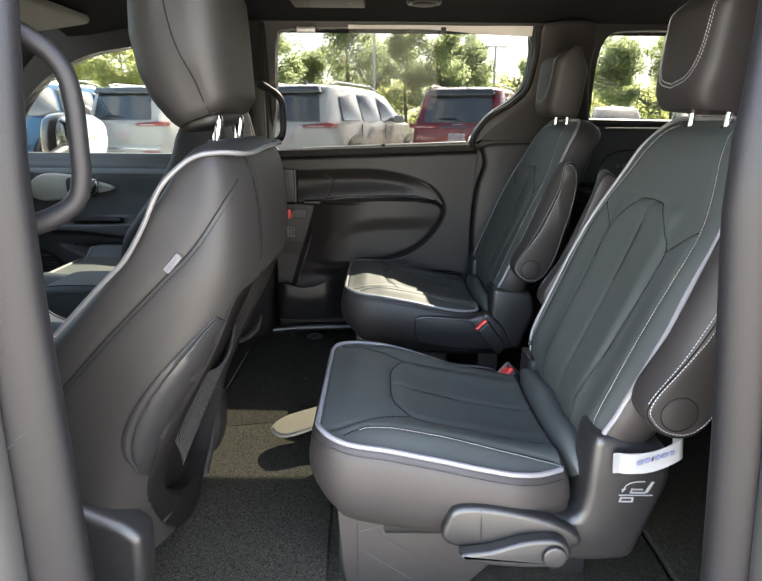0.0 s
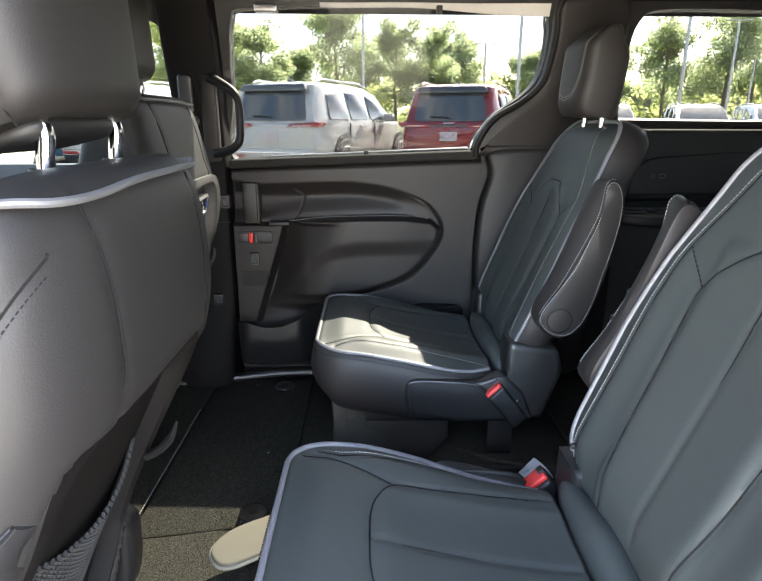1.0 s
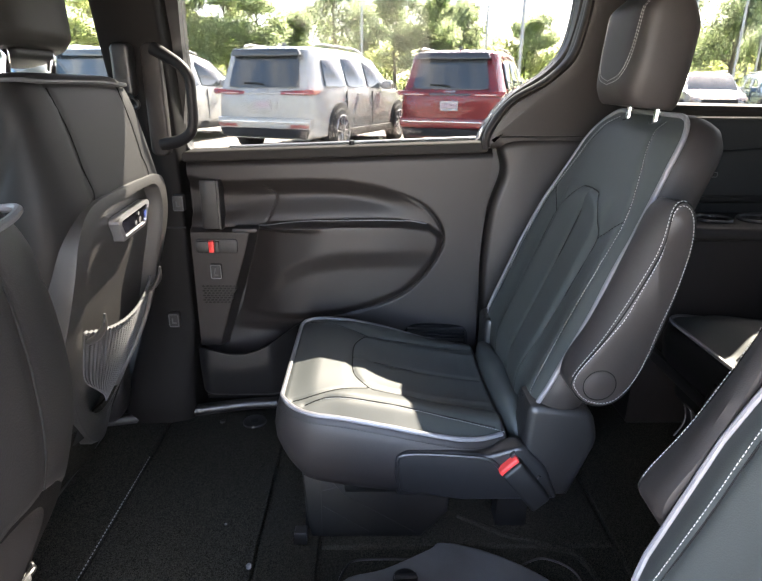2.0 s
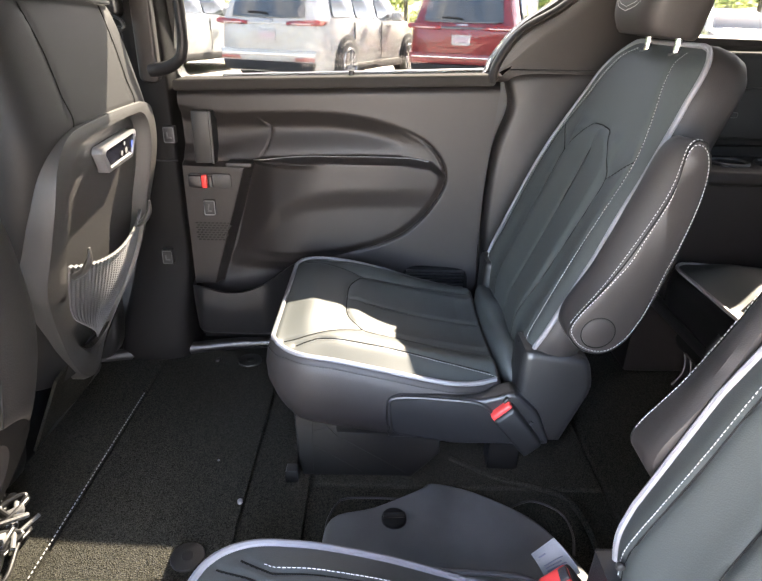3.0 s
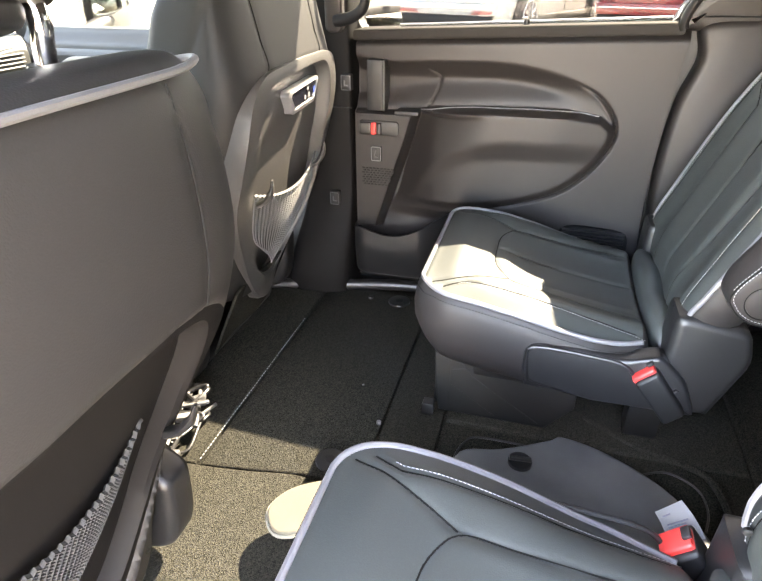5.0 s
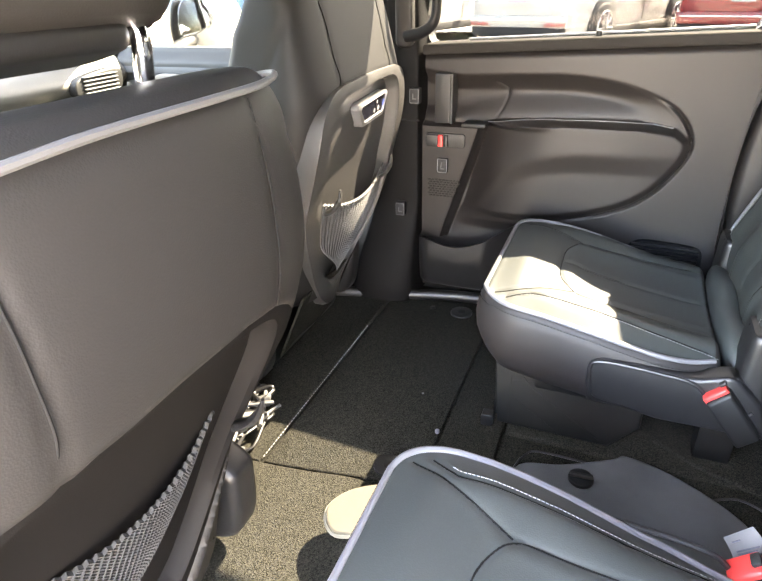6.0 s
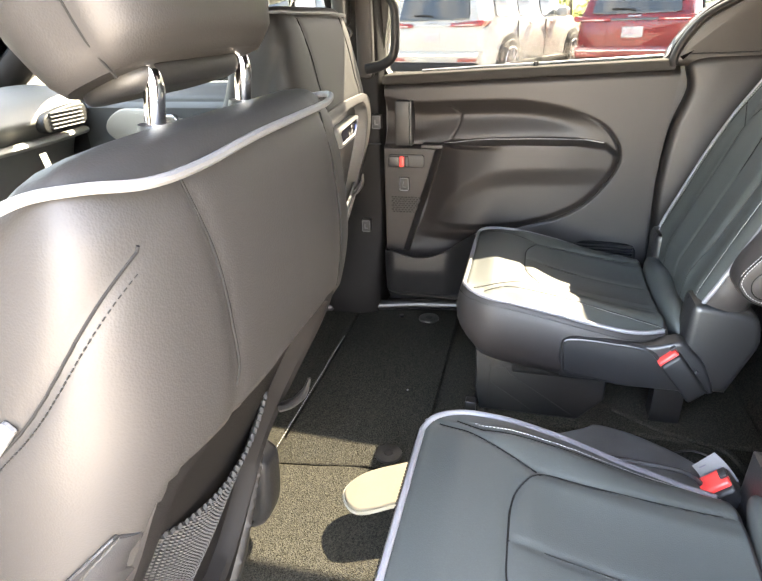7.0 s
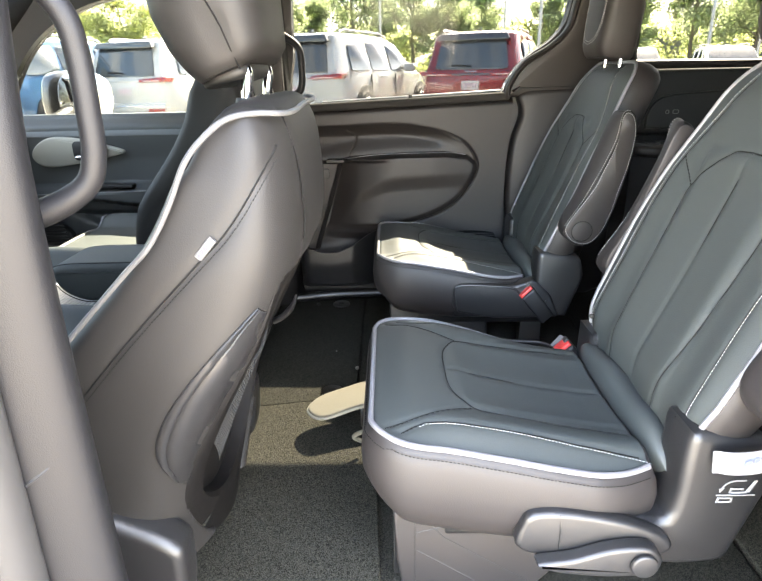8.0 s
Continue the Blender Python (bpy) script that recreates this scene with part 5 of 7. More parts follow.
    st = [skin_side(x + 0.0042, z - 0.0042) for x, z in [tuple(q) for q in curve(side_line, 14)] if z < 0.690 + dz]
    solid("side_stitching", *stitches([put(*q) for q in st], 0.0048, 0.0005), DARK_THREAD, back)
    solid("side_seam", *tube([put(*skin_side(x, z, 0.0004)) for x, z in [tuple(q) for q in curve(side_line, 10)] if z < 0.697 + dz], 0.0011, 6), DARK_THREAD, back)
    if s < 0:
        q = skin_side(-0.183, 0.601, 0.0)
        tag = solid("fabric_tag", *plate(round_rect(-0.015, 0.015, -0.0055, 0.0055, 0.002), -0.001, 0.0035, 0.0008, 1, lambda u, w, d: put(q[0] + 0.66 * u + 0.75 * w * 0.9, q[1] + d, q[2] + 0.75 * u - 0.66 * w * 0.9)), SEAT_WELT, back, "small white sewn tag with dark lettering")
        word = bpy.data.curves.new("tag_word", "FONT")
        word.body, word.size, word.align_x, word.align_y = "AIRBAG", 0.0075, "CENTER", "CENTER"
        flat_word = bpy.data.objects.new("tag_word", word)
        me = bpy.data.meshes.new_from_object(flat_word)
        bpy.data.objects.remove(flat_word)
        bpy.data.curves.remove(word)
        onto = lambda u, w, d: put(q[0] + 0.66 * u + 0.75 * w * 0.9, q[1] + d, q[2] + 0.75 * u - 0.66 * w * 0.9)
        for p in me.vertices:
            p.co = onto(p.co.x, -p.co.y, 0.0039)
        me.materials.append(shader("tag_ink", (0.035, 0.035, 0.06), 0.8))
        ink = new("tag_lettering", me)
        ink.parent = tag

    # the hard shell wraps round on to both sides along a swept edge
    swept = [tuple(q) for q in curve([(-0.066, 0.592), (-0.090, 0.565), (-0.150, 0.510), (-0.214, 0.445), (-0.260, 0.384), (-0.279, 0.334), (-0.272, 0.288), (-0.259, 0.248)], 8)]
    swept = [(x - upright * float(ease(0.42, 0.76, z)) + belly * math.exp(-((z - 0.24) / 0.16) ** 2), z + dz) for x, z in swept]
    for side in (1, -1) if s < 0 else ():
        band = []
        for k, (x, z) in enumerate(swept):
            near = arr[int(np.argmin([abs(q - z + 0.006) for q in zs]))]
            x1 = float(near[near[:, 1] > 0.86 * near[:, 1].max()][:, 0].max())
            if x1 < x + 0.006:
                continue
            row = []
            for t, lift in ((0.0, -0.004), (0.02, 0.0035), (0.10, 0.0052), (0.22, 0.0045), (0.26, 0.0025), (0.32, 0.004), (0.55, 0.004), (0.8, 0.003), (1.0, 0.002)):
                q = skin_side(x + (x1 - x) * t, z - 0.012 * t, lift)
                row.append(put(q[0], side * q[1], q[2]))
            band.append(row)
        solid("shell_wing", *sheet(band, back=(0, -s * side * 0.004, 0)), HARD_TRIM, seat, "swept grey plastic edge of the back shell")

    # hard back panel with net pocket
    def on_rear_face(b, z, lift=0.0):
        z += dz
        r, w = at_z(z, RX), at_z(z, WX)
        return put(r - crown * (0.018 + 0.040 * float(ease(0.50 + dz, 0.25 + dz, z))) * (abs(b) / w) ** 2.2 + lift + 0.002 - sink, b, z)

    rows = [[on_rear_face(b, z, -0.050 if s > 0 else -0.014) for b, z in outer], [on_rear_face(b, z, -0.012 if s > 0 else -0.002) for b, z in outer]]
    for t, lift in ((0.10, 0.003), (0.5, 0.004), (0.85, 0.003), (0.97, -0.004), (1.02, -0.026)):
        rows.append([on_rear_face(b, z, lift) for b, z in outer + (inner_ring - outer) * t])
    mid = inner_ring.mean(0)
    for t in (0.25, 0.5, 0.75, 0.96):
        rows.append([on_rear_face(b, z, -0.028) for b, z in inner_ring + (mid - inner_ring) * t])
    v, f = sheet(np.array(rows), closed=True)
    f.append(tuple((len(rows) - 1) * len(outer) + j for j in range(len(outer))))
    # sun painted into the passenger panel's colour, recess shade into the driver's near-black
    panel = solid("back_panel", v, f, PANEL_SUNLIT if s > 0 else PILLAR_TRIM, seat, "black plastic back panel with a recess")
    # passenger net's tone is raised for the sun on it; driver's stays dark
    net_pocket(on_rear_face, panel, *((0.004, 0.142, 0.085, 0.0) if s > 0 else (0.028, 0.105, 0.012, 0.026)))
    for b in (-0.147, 0.122) if s > 0 else (-0.150,):
        c = [on_rear_face(b, 0.345, 0.002), on_rear_face(b, 0.355, 0.016), on_rear_face(b, 0.375, 0.024), on_rear_face(b, 0.397, 0.022)]
        # passenger hooks take the same sunlit tone
        solid("hook", *tube(curve(c, 5), [0.010] * 10 + [0.008, 0.007, 0.006, 0.005, 0.004, 0.003], 8, squash=0.6), PANEL_SUNLIT if s > 0 else HARD_TRIM, panel, "upright black hook")
    if s < 0:
        for b0, wide_, tone, words in ((0.000, 0.016, WHITE_TAG, "small white label in the pocket"), (0.024, 0.013, WHITE_TAG, "small white label in the pocket"), (0.052, 0.034, BEIGE, "yellowish sticker in the pocket")):
            tab = [[on_rear_face(b0 + wide_ * k, 0.540 - 0.012 * j, -0.004 - 0.010 * j) for k in (0.0, 0.5, 1.0)] for j in (0.0, 1.0)]
            solid("pocket_label", *sheet(tab, back=(-0.004, 0, 0)), tone, panel, words)
    if s > 0:
        cb = 0.030
        fr = round_rect(-0.045, 0.110, 0.492, 0.540, 0.010)
        fr = [(cb + (b - cb) * (1.0 if z > 0.515 else 0.76), z) for b, z in fr]
        k = len(fr)
        rr = [[on_rear_face(b, z + 0.06 * (b - cb), -0.026) for b, z in fr], [on_rear_face(b, z + 0.06 * (b - cb), -0.008) for b, z in fr], [on_rear_face(cb + (b - cb) * 0.88, 0.517 + (z - 0.516) * 0.72 + 0.06 * (b - cb), -0.006) for b, z in fr], [on_rear_face(cb + (b - cb) * 0.86, 0.517 + (z - 0.516) * 0.70 + 0.06 * (b - cb), -0.010) for b, z in fr]]
        v, f = sheet(np.array(rr), closed=True)
        ctl = solid("port_bezel", v, f, SATIN, panel, "satin silver frame round a small control panel")
        scr = [on_rear_face(cb + (b - cb) * 0.87, 0.517 + (z - 0.516) * 0.71 + 0.06 * (b - cb), -0.009) for b, z in fr]
        solid("port_face", scr, [tuple(range(k))], DISPLAY, ctl, "glossy black control face", smooth=False)
        dots = []
        for b, z, r in ((0.036, 0.512, 0.005), (0.056, 0.514, 0.006), (0.050, 0.527, 0.004)):
            o = [on_rear_face(b + r * math.cos(w), z + r * math.sin(w), -0.0080) for w in np.linspace(0, 2 * math.pi, 10, endpoint=False)]
            dots.append((o, [tuple(range(10))]))
        solid("port_symbols", *merge(*dots), WHITE_TAG, ctl, smooth=False)
        o = [on_rear_face(0.086 + 0.006 * math.cos(w), 0.519 + 0.008 * math.sin(w), -0.0080) for w in np.linspace(0, 2 * math.pi, 12, endpoint=False)]
        solid("port_light", o, [tuple(range(12))], shader("port_blue", (0.05, 0.09, 0.35), 0.4), ctl, smooth=False)

    # carpet flap below the panel, recliner covers, cushion and base
    skirt = [[put(-0.265 + belly - 0.075 * t + 0.004 * math.sin(b * 30), b, (0.13 + dz) * (1 - t) + 0.035 * t) for b in np.linspace(-0.14, 0.14, 10)] for t in np.linspace(0, 1, 8)]
    solid("carpet_flap", *sheet(skirt, back=(-0.006, 0, 0)), CARPET, seat, "black carpet flap under the seat back")
    for b in (-0.225, 0.225):
        cover = [tuple(q) for q in curve([(-0.47, 0.10), (-0.47, 0.235 + dz), (-0.40, 0.255 + dz), (-0.33, 0.225 + dz), (-0.275, 0.195 + dz), (-0.262, 0.16 + dz), (-0.285, 0.05), (-0.40, 0.03)], 6, True)]
        solid("recliner_cover", *plate(cover, b - 0.030, b + 0.030, 0.016, 5, lambda u, v_, w: put(u, w, v_)), HARD_TRIM, seat, "black plastic recliner cover")
    c0, c1, cz = cushion

    def half(a):
        t = np.clip((c0 + 0.09 - a) / 0.09, 0, 1)
        return 0.245 - 0.08 * (1 - np.sqrt(1 - t ** 2.2 + 1e-9))

    def top(A, B):
        r = np.abs(B) / half(A[:, 0])[:, None]
        return cz + 0.02 * ease(c1 - 0.05, c0 + 0.05, A) + 0.02 * (1 - r ** 5) + 0.045 * np.exp(-((np.abs(B) - 0.20) / 0.035) ** 2) + groove(A, B, both([[(c0 + 0.02, 0.15), (c1, 0.14)], [(c0 + 0.10, 0.05), (c1, 0.05)]]))

    low = lambda k: (lambda a, b, c: c + (0.19 - c) * k)
    (v, f), rim, edge = pad(60, 60, half, top, [(0.008, 0.006), (0.014, low(0.3)), (0.012, low(0.7)), (-0.01, low(0.95)), (-0.03, low(1.0))], put, (c0, c1))
    cu = solid("seat_cushion", v, f, LEATHER, seat)
    solid("cushion_piping", *tube([q for q in rim], 0.005, 6, True), PIPING, cu)
    solid("seat_base", *box(c0 + 0.35, c1 + 0.28, -0.19, 0.19, 0.0, 0.20, 0.02), BLACK_TRIM, seat)

    # head restraint
    rows = []
    hx = -upright * 1.35
    for t in np.linspace(0, 1, 34):
        z = 0.772 + 0.22 * t
        sq = max((1 - abs(2 * t - 1) ** 6) ** (1 / 6) if 0 < t < 1 else 0, 0.5)
        fx = float(np.interp(t, [0, 0.06, 0.15, 0.30, 0.52, 0.85, 1.0], [-0.222, -0.236, -0.254, -0.272, -0.280, -0.277, -0.262])) + hx
        rx = -0.122 - 0.010 * t - 0.02 * ease(0.80, 1, t) - 0.010 * ease(0.10, 0.0, t) + hx
        w = (0.112 + 0.012 * math.sin(t * math.pi)) * (0.84 + 0.16 * sq)
        cx, dep = (fx + rx) / 2, (rx - fx) / 2 * (0.88 + 0.12 * sq)
        ring_ = []
        for j in range(64):
            g = 2 * math.pi * j / 64
            c, sn = math.cos(g), math.sin(g)
            x, y = cx + dep * math.copysign(abs(c) ** (0.5 if c > 0 else 0.72), c), w * math.copysign(abs(sn) ** (0.5 if c > 0 else 0.72), sn)
            ring_.append([x, y, z + dz + rise + 0.016 * (x - cx) / dep * float(ease(0.45, 0.0, t))])
        rows.append(ring_)
    arr2 = np.array(rows)
    seam = [tuple(q) for q in curve([(0.99 + dz + rise, -0.212 + hx), (0.93 + dz + rise, -0.206 + hx), (0.87 + dz + rise, -0.192 + hx), (0.82 + dz + rise, -0.170 + hx), (0.775 + dz + rise, -0.156 + hx)], 8)]
    g = groove(arr2[:, :, 2], arr2[:, :, 0], [seam], 0.003, 0.003)
    arr2[:, :, 1] += np.sign(arr2[:, :, 1]) * g * (np.abs(arr2[:, :, 1]) > 0.06)
    sk = np.array([[put(*q) for q in r] for r in arr2])
    v, f = sheet(sk, closed=True)
    f += [tuple(range(64)), tuple(33 * 64 + j for j in range(64))]
    hd = solid("headrest", v, f, LEATHER_BACK, seat, "black leather head restraint")
    solid("headrest_seam", *tube([put(x, min((q for r in arr2 for q in r if q[1] > 0.05), key=lambda q: (q[0] - x) ** 2 + (q[2] - z) ** 2)[1] + 0.0004, z) for z, x in seam[::2]], 0.0010, 6), DARK_THREAD, hd)
    solid("headrest_underside", *plate(round_rect(-0.216 + hx, -0.150 + hx, -0.078, 0.078, 0.025), 0.756 + dz + rise, 0.775 + dz + rise, 0.008, 3, lambda u, v_, w: put(u, v_, w + 0.25 * (u + 0.19 - hx))), BLACK_TRIM, hd)
    for b in (-0.080, 0.060):
        pts = [put(-0.163 + hx, b, 0.69 + dz + rise), put(-0.160 + hx, b, 0.745 + dz + rise), put(-0.157 + hx, b, 0.770 + dz + rise), put(-0.166 + hx, b, 0.790 + dz + rise)]
        p = solid("headrest_post", *tube(curve(pts, 5), 0.0075, 14), CHROME, seat, "chrome head restraint post")
        solid("post_collar", *tube([put(-0.163 + hx, b, 0.722 + dz + rise), put(-0.162 + hx, b, 0.740 + dz + rise)], [0.016, 0.012], 14), BLACK_TRIM, p)
    return seat


front_seat(-1, 0.428, 0.0, 0.0, 1.0, 0.0, 0.013, 0.0, 0.016, (-0.95, -0.38, 0.30), "black leather driver's seat with pale piping and a white tag")
front_seat(1, 0.395, -0.185, 0.070, 0.35, 0.060, 0.034, 0.035, 0.0, (-0.74, -0.30, 0.285), "black leather passenger seat with a net pocket on its sunlit back")


# wires under the driver's seat
def wires():
    t = thing("cable_bundle", "tangle of silver and black seat cables on the floor", "cable", place=(-0.45, 0.04, 0.0))
    rnd = random.Random(5)
    for k in range(14):
        pts = [np.array((rnd.uniform(-0.045, 0.045), rnd.uniform(-0.09, 0.09), rnd.uniform(0.008, 0.05))) for _ in range(4)]
        solid("cable", *tube(curve(pts, 8), rnd.uniform(0.003, 0.005), 8), HARD_TRIM if k % 3 else TRAY, t)
    for k in range(8):
        x, y, z, g = rnd.uniform(-0.035, 0.035), -0.08 + 0.022 * k, 0.02 + 0.010 * (k % 4), rnd.uniform(-0.9, 0.9)
        turn = lambda u, v, w: (x + u * math.cos(g) - v * math.sin(g), y + u * math.sin(g) + v * math.cos(g), z + w + 0.3 * u)
        solid("connector", *plate(round_rect(-0.020, 0.020, -0.008, 0.008, 0.003), -0.006, 0.006, 0.002, 2, turn), WHITE_TAG if k % 2 else SATIN, t, "pale plastic cable connector")


wires()


# ---- between the front seats, dash and far front door ----
def console():
    c = thing("centre_console", "black centre console with a padded lid and ribbed tray", "console", place=(-0.62, 0.0, 0.0))
    X = lambda x: x + 0.62
    solid("console_body", *box(X(-1.15), X(-0.50), -0.125, 0.125, 0.0, 0.292, 0.018, 4), HARD_TRIM, c)
    pod = [tuple(q) for q in curve([(-0.706, 0.386), (-0.698, 0.404), (-0.660, 0.411), (-0.58, 0.412), (-0.50, 0.410), (-0.485, 0.395), (-0.485, 0.345), (-0.50, 0.328), (-0.60, 0.324), (-0.650, 0.327), (-0.690, 0.350)], 5, True)]
    lid = solid("armrest_lid", *plate(pod, -0.115, 0.045, 0.016, 5, lambda u, v_, w: (X(u), w, v_)), LEATHER, c, "padded black armrest with a rounded front end")
    solid("lid_seam", *tube([(X(u), -0.110, v_) for u, v_ in pod], 0.0012, 5, True), DARK_THREAD, lid)
    solid("lid_post", *box(X(-0.57), X(-0.50), -0.09, 0.03, 0.28, 0.34, 0.008), BLACK_TRIM, c)
    for y0, y1 in ((-0.112, -0.100), (0.092, 0.104)):
        solid("tray_frame", *box(X(-0.86), X(-0.60), y0, y1, 0.288, 0.304, 0.004), CHROME, c, "bright tray frame")
    solid("tray_frame", *box(X(-0.868), X(-0.856), -0.112, 0.104, 0.288, 0.304, 0.004), CHROME, c, "bright tray frame")
    for k in range(25):
        x = X(-0.850 + k * 0.0098)
        solid("tray_slat", *box(x, x + 0.0062, -0.098, 0.090, 0.288, 0.298, 0.0015, 1), SATIN, c)
    solid("cup_rim", *tube([(X(-0.96) + 0.04 * math.cos(w), 0.04 * math.sin(w), 0.294) for w in np.linspace(0, 2 * math.pi, 24, endpoint=False)], 0.006, 8, True), CHROME, c)


console()


def dash():
    d = thing("dashboard", "black and pale grey dashboard with slatted side vents", "dashboard", place=(-1.4, 0, 0.3))
    prof = [tuple(q) for q in curve([(-1.74, 0.50), (-1.72, 0.60), (-1.55, 0.655), (-1.38, 0.665), (-1.27, 0.645), (-1.225, 0.610), (-1.22, 0.585), (-1.25, 0.56), (-1.30, 0.50), (-1.34, 0.40), (-1.40, 0.30), (-1.70, 0.28)], 5, True)]
    rows = [[(x + 1.4 - 0.05 * (abs(y) / 0.76) ** 4, y, z - 0.3) for x, z in prof] for y in np.linspace(-0.765, 0.765, 31)]
    v, f = sheet(rows, closed=True)
    m = len(prof)
    f += [tuple(range(m)), tuple(30 * m + j for j in range(m))]
    solid("dash_body", v, f, shader("dash_skin", (0.13, 0.127, 0.118), 0.5, grain=0.3, size=800), d)
    for y in (-0.60, 0.58):
        b = solid("side_vent", *plate([tuple(q) for q in curve([(y - 0.085, 0.572), (y - 0.06, 0.61), (y + 0.07, 0.625), (y + 0.095, 0.60), (y + 0.07, 0.56), (y - 0.05, 0.555)], 5, True)], 0.165, 0.195, 0.006, 3, lambda u, v_, w: (w, u, v_ - 0.3)), BLACK_TRIM, d, "side vent with satin slats")
        for k in range(5):
            solid("vent_slat", *plate(round_rect(y - 0.055, y + 0.070, 0.567 + k * 0.0105, 0.5705 + k * 0.0105, 0.0015), 0.193, 0.201, 0.001, 1, lambda u, v_, w: (w, u, v_ - 0.3)), TRAY, b)
    solid("dash_strip", *tube([(0.160 - 0.05 * (abs(y) / 0.76) ** 4, y, 0.232) for y in np.linspace(-0.74, 0.74, 24)], 0.017, 10, squash=0.7), shader("dash_band", (0.20, 0.195, 0.18), 0.45, grain=0.2), d, "pale band along the dashboard edge")
    solid("dash_tag", *sheet([[(0.205 + 0.02 * t, 0.455 + w, 0.215 - 0.085 * t) for w in (-0.012, 0.012)] for t in np.linspace(0, 1, 6)], back=(0.001, 0, 0)), WHITE_TAG, d, "white paper tag hanging from the glove box")


dash()


def front_door():
    d = thing("front_door", "closed front passenger door with grey and black trim", "car door", place=(-0.80, 0.78, 0.0))
    xs, zs = np.linspace(-1.30, -0.435, 130), np.linspace(0.02, 0.665, 110)
    X, Z = np.meshgrid(xs, zs, indexing="ij")
    Y = np.full(X.shape, 0.765) + 0.03 * ease(0.62, 0.665, Z) - 0.012 * ease(0.50, 0.60, Z)
    armr = [tuple(q) for q in curve([(-1.30, 0.42), (-1.0, 0.425), (-0.60, 0.44), (-0.44, 0.45), (-0.44, 0.36), (-0.80, 0.35), (-1.05, 0.375), (-1.30, 0.37)], 6, True)]
    Y = Y - 0.065 * ease(-0.01, 0.02, depth_in(X, Z, armr))
    low = [tuple(q) for q in curve([(-1.13, 0.335), (-0.80, 0.335), (-0.46, 0.33), (-0.46, 0.20), (-0.80, 0.19), (-0.98, 0.25)], 6, True)]
    Y = Y + 0.03 * ease(0.0, 0.03, depth_in(X, Z, low))
    Y = Y - 0.03 * ease(0.20, 0.10, Z)
    P = np.stack([X + 0.80, Y - 0.78, Z], -1)
    solid("door_trim", *sheet(P, back=(0, 0.05, 0)), shader("front_door_trim", (0.040, 0.044, 0.046), 0.5, grain=0.3, size=900), d)
    upper = [[(x + 0.80, 0.749 - 0.78 + 0.045 * t ** 2, 0.595 + 0.062 * t + 0.03 * (x + 1.3) / 0.87 * 0) for x in np.linspace(-1.29, -0.44, 20)] for t in np.linspace(0, 1, 8)]
    solid("upper_trim", *sheet(upper, back=(0, 0.01, 0)), shader("door_upper", (0.075, 0.083, 0.09), 0.5, grain=0.3, size=900), d, "grey soft upper trim")
    put = lambda u, v, w: (u + 0.80, w - 0.78, v)
    bez = [tuple(q) for q in curve([(-1.205, 0.520), (-1.195, 0.560), (-1.14, 0.592), (-1.06, 0.592), (-0.97, 0.572), (-0.885, 0.543), (-0.95, 0.522), (-1.06, 0.502), (-1.16, 0.494)], 6, True)]
    b = solid("handle_bezel", *plate(bez, 0.742, 0.775, 0.006, 3, put), shader("handle_trim", (0.26, 0.25, 0.22), 0.4, 0.2), d, "pale grey leaf-shaped handle surround")
    solid("handle_cup", *plate(round_rect(-1.06, -0.945, 0.515, 0.580, 0.016), 0.738, 0.75, 0.003, 2, put), BLACK_TRIM, b)
    solid("door_handle", *plate([tuple(q) for q in curve([(-1.045, 0.522), (-0.960, 0.519), (-0.940, 0.545), (-0.945, 0.574), (-0.978, 0.575), (-0.990, 0.538), (-1.045, 0.532)], 5, True)], 0.728, 0.742, 0.004, 3, put), CHROME, b, "chrome inner door handle")
    solid("door_stitching", *stitches([put(x, 0.405 + 0.02 * (x + 1.3), 0.6975) for x in np.linspace(-1.25, -0.5, 30)], 0.009, 0.0012), THREAD, d)
    solid("window_switches", *box(-1.05 + 0.80, -0.86 + 0.80, 0.70 - 0.78, 0.735 - 0.78, 0.425, 0.436, 0.003), BLACK_TRIM, d)
    sp = solid("door_speaker", *plate([tuple(q) for q in curve([(-1.27, 0.30), (-1.20, 0.315), (-1.12, 0.27), (-1.10, 0.20), (-1.13, 0.11), (-1.22, 0.08), (-1.28, 0.12)], 5, True)], 0.715, 0.75, 0.008, 3, put), BLACK_TRIM, d, "round ribbed speaker grille")
    for k in range(16):
        z = 0.105 + k * 0.0122
        solid("speaker_slat", *plate(round_rect(-1.265, -1.115 - 0.02 * abs(k - 8) / 8, z, z + 0.006, 0.002, 2), 0.711, 0.718, 0.001, 1, put), HARD_TRIM, sp)


front_door()


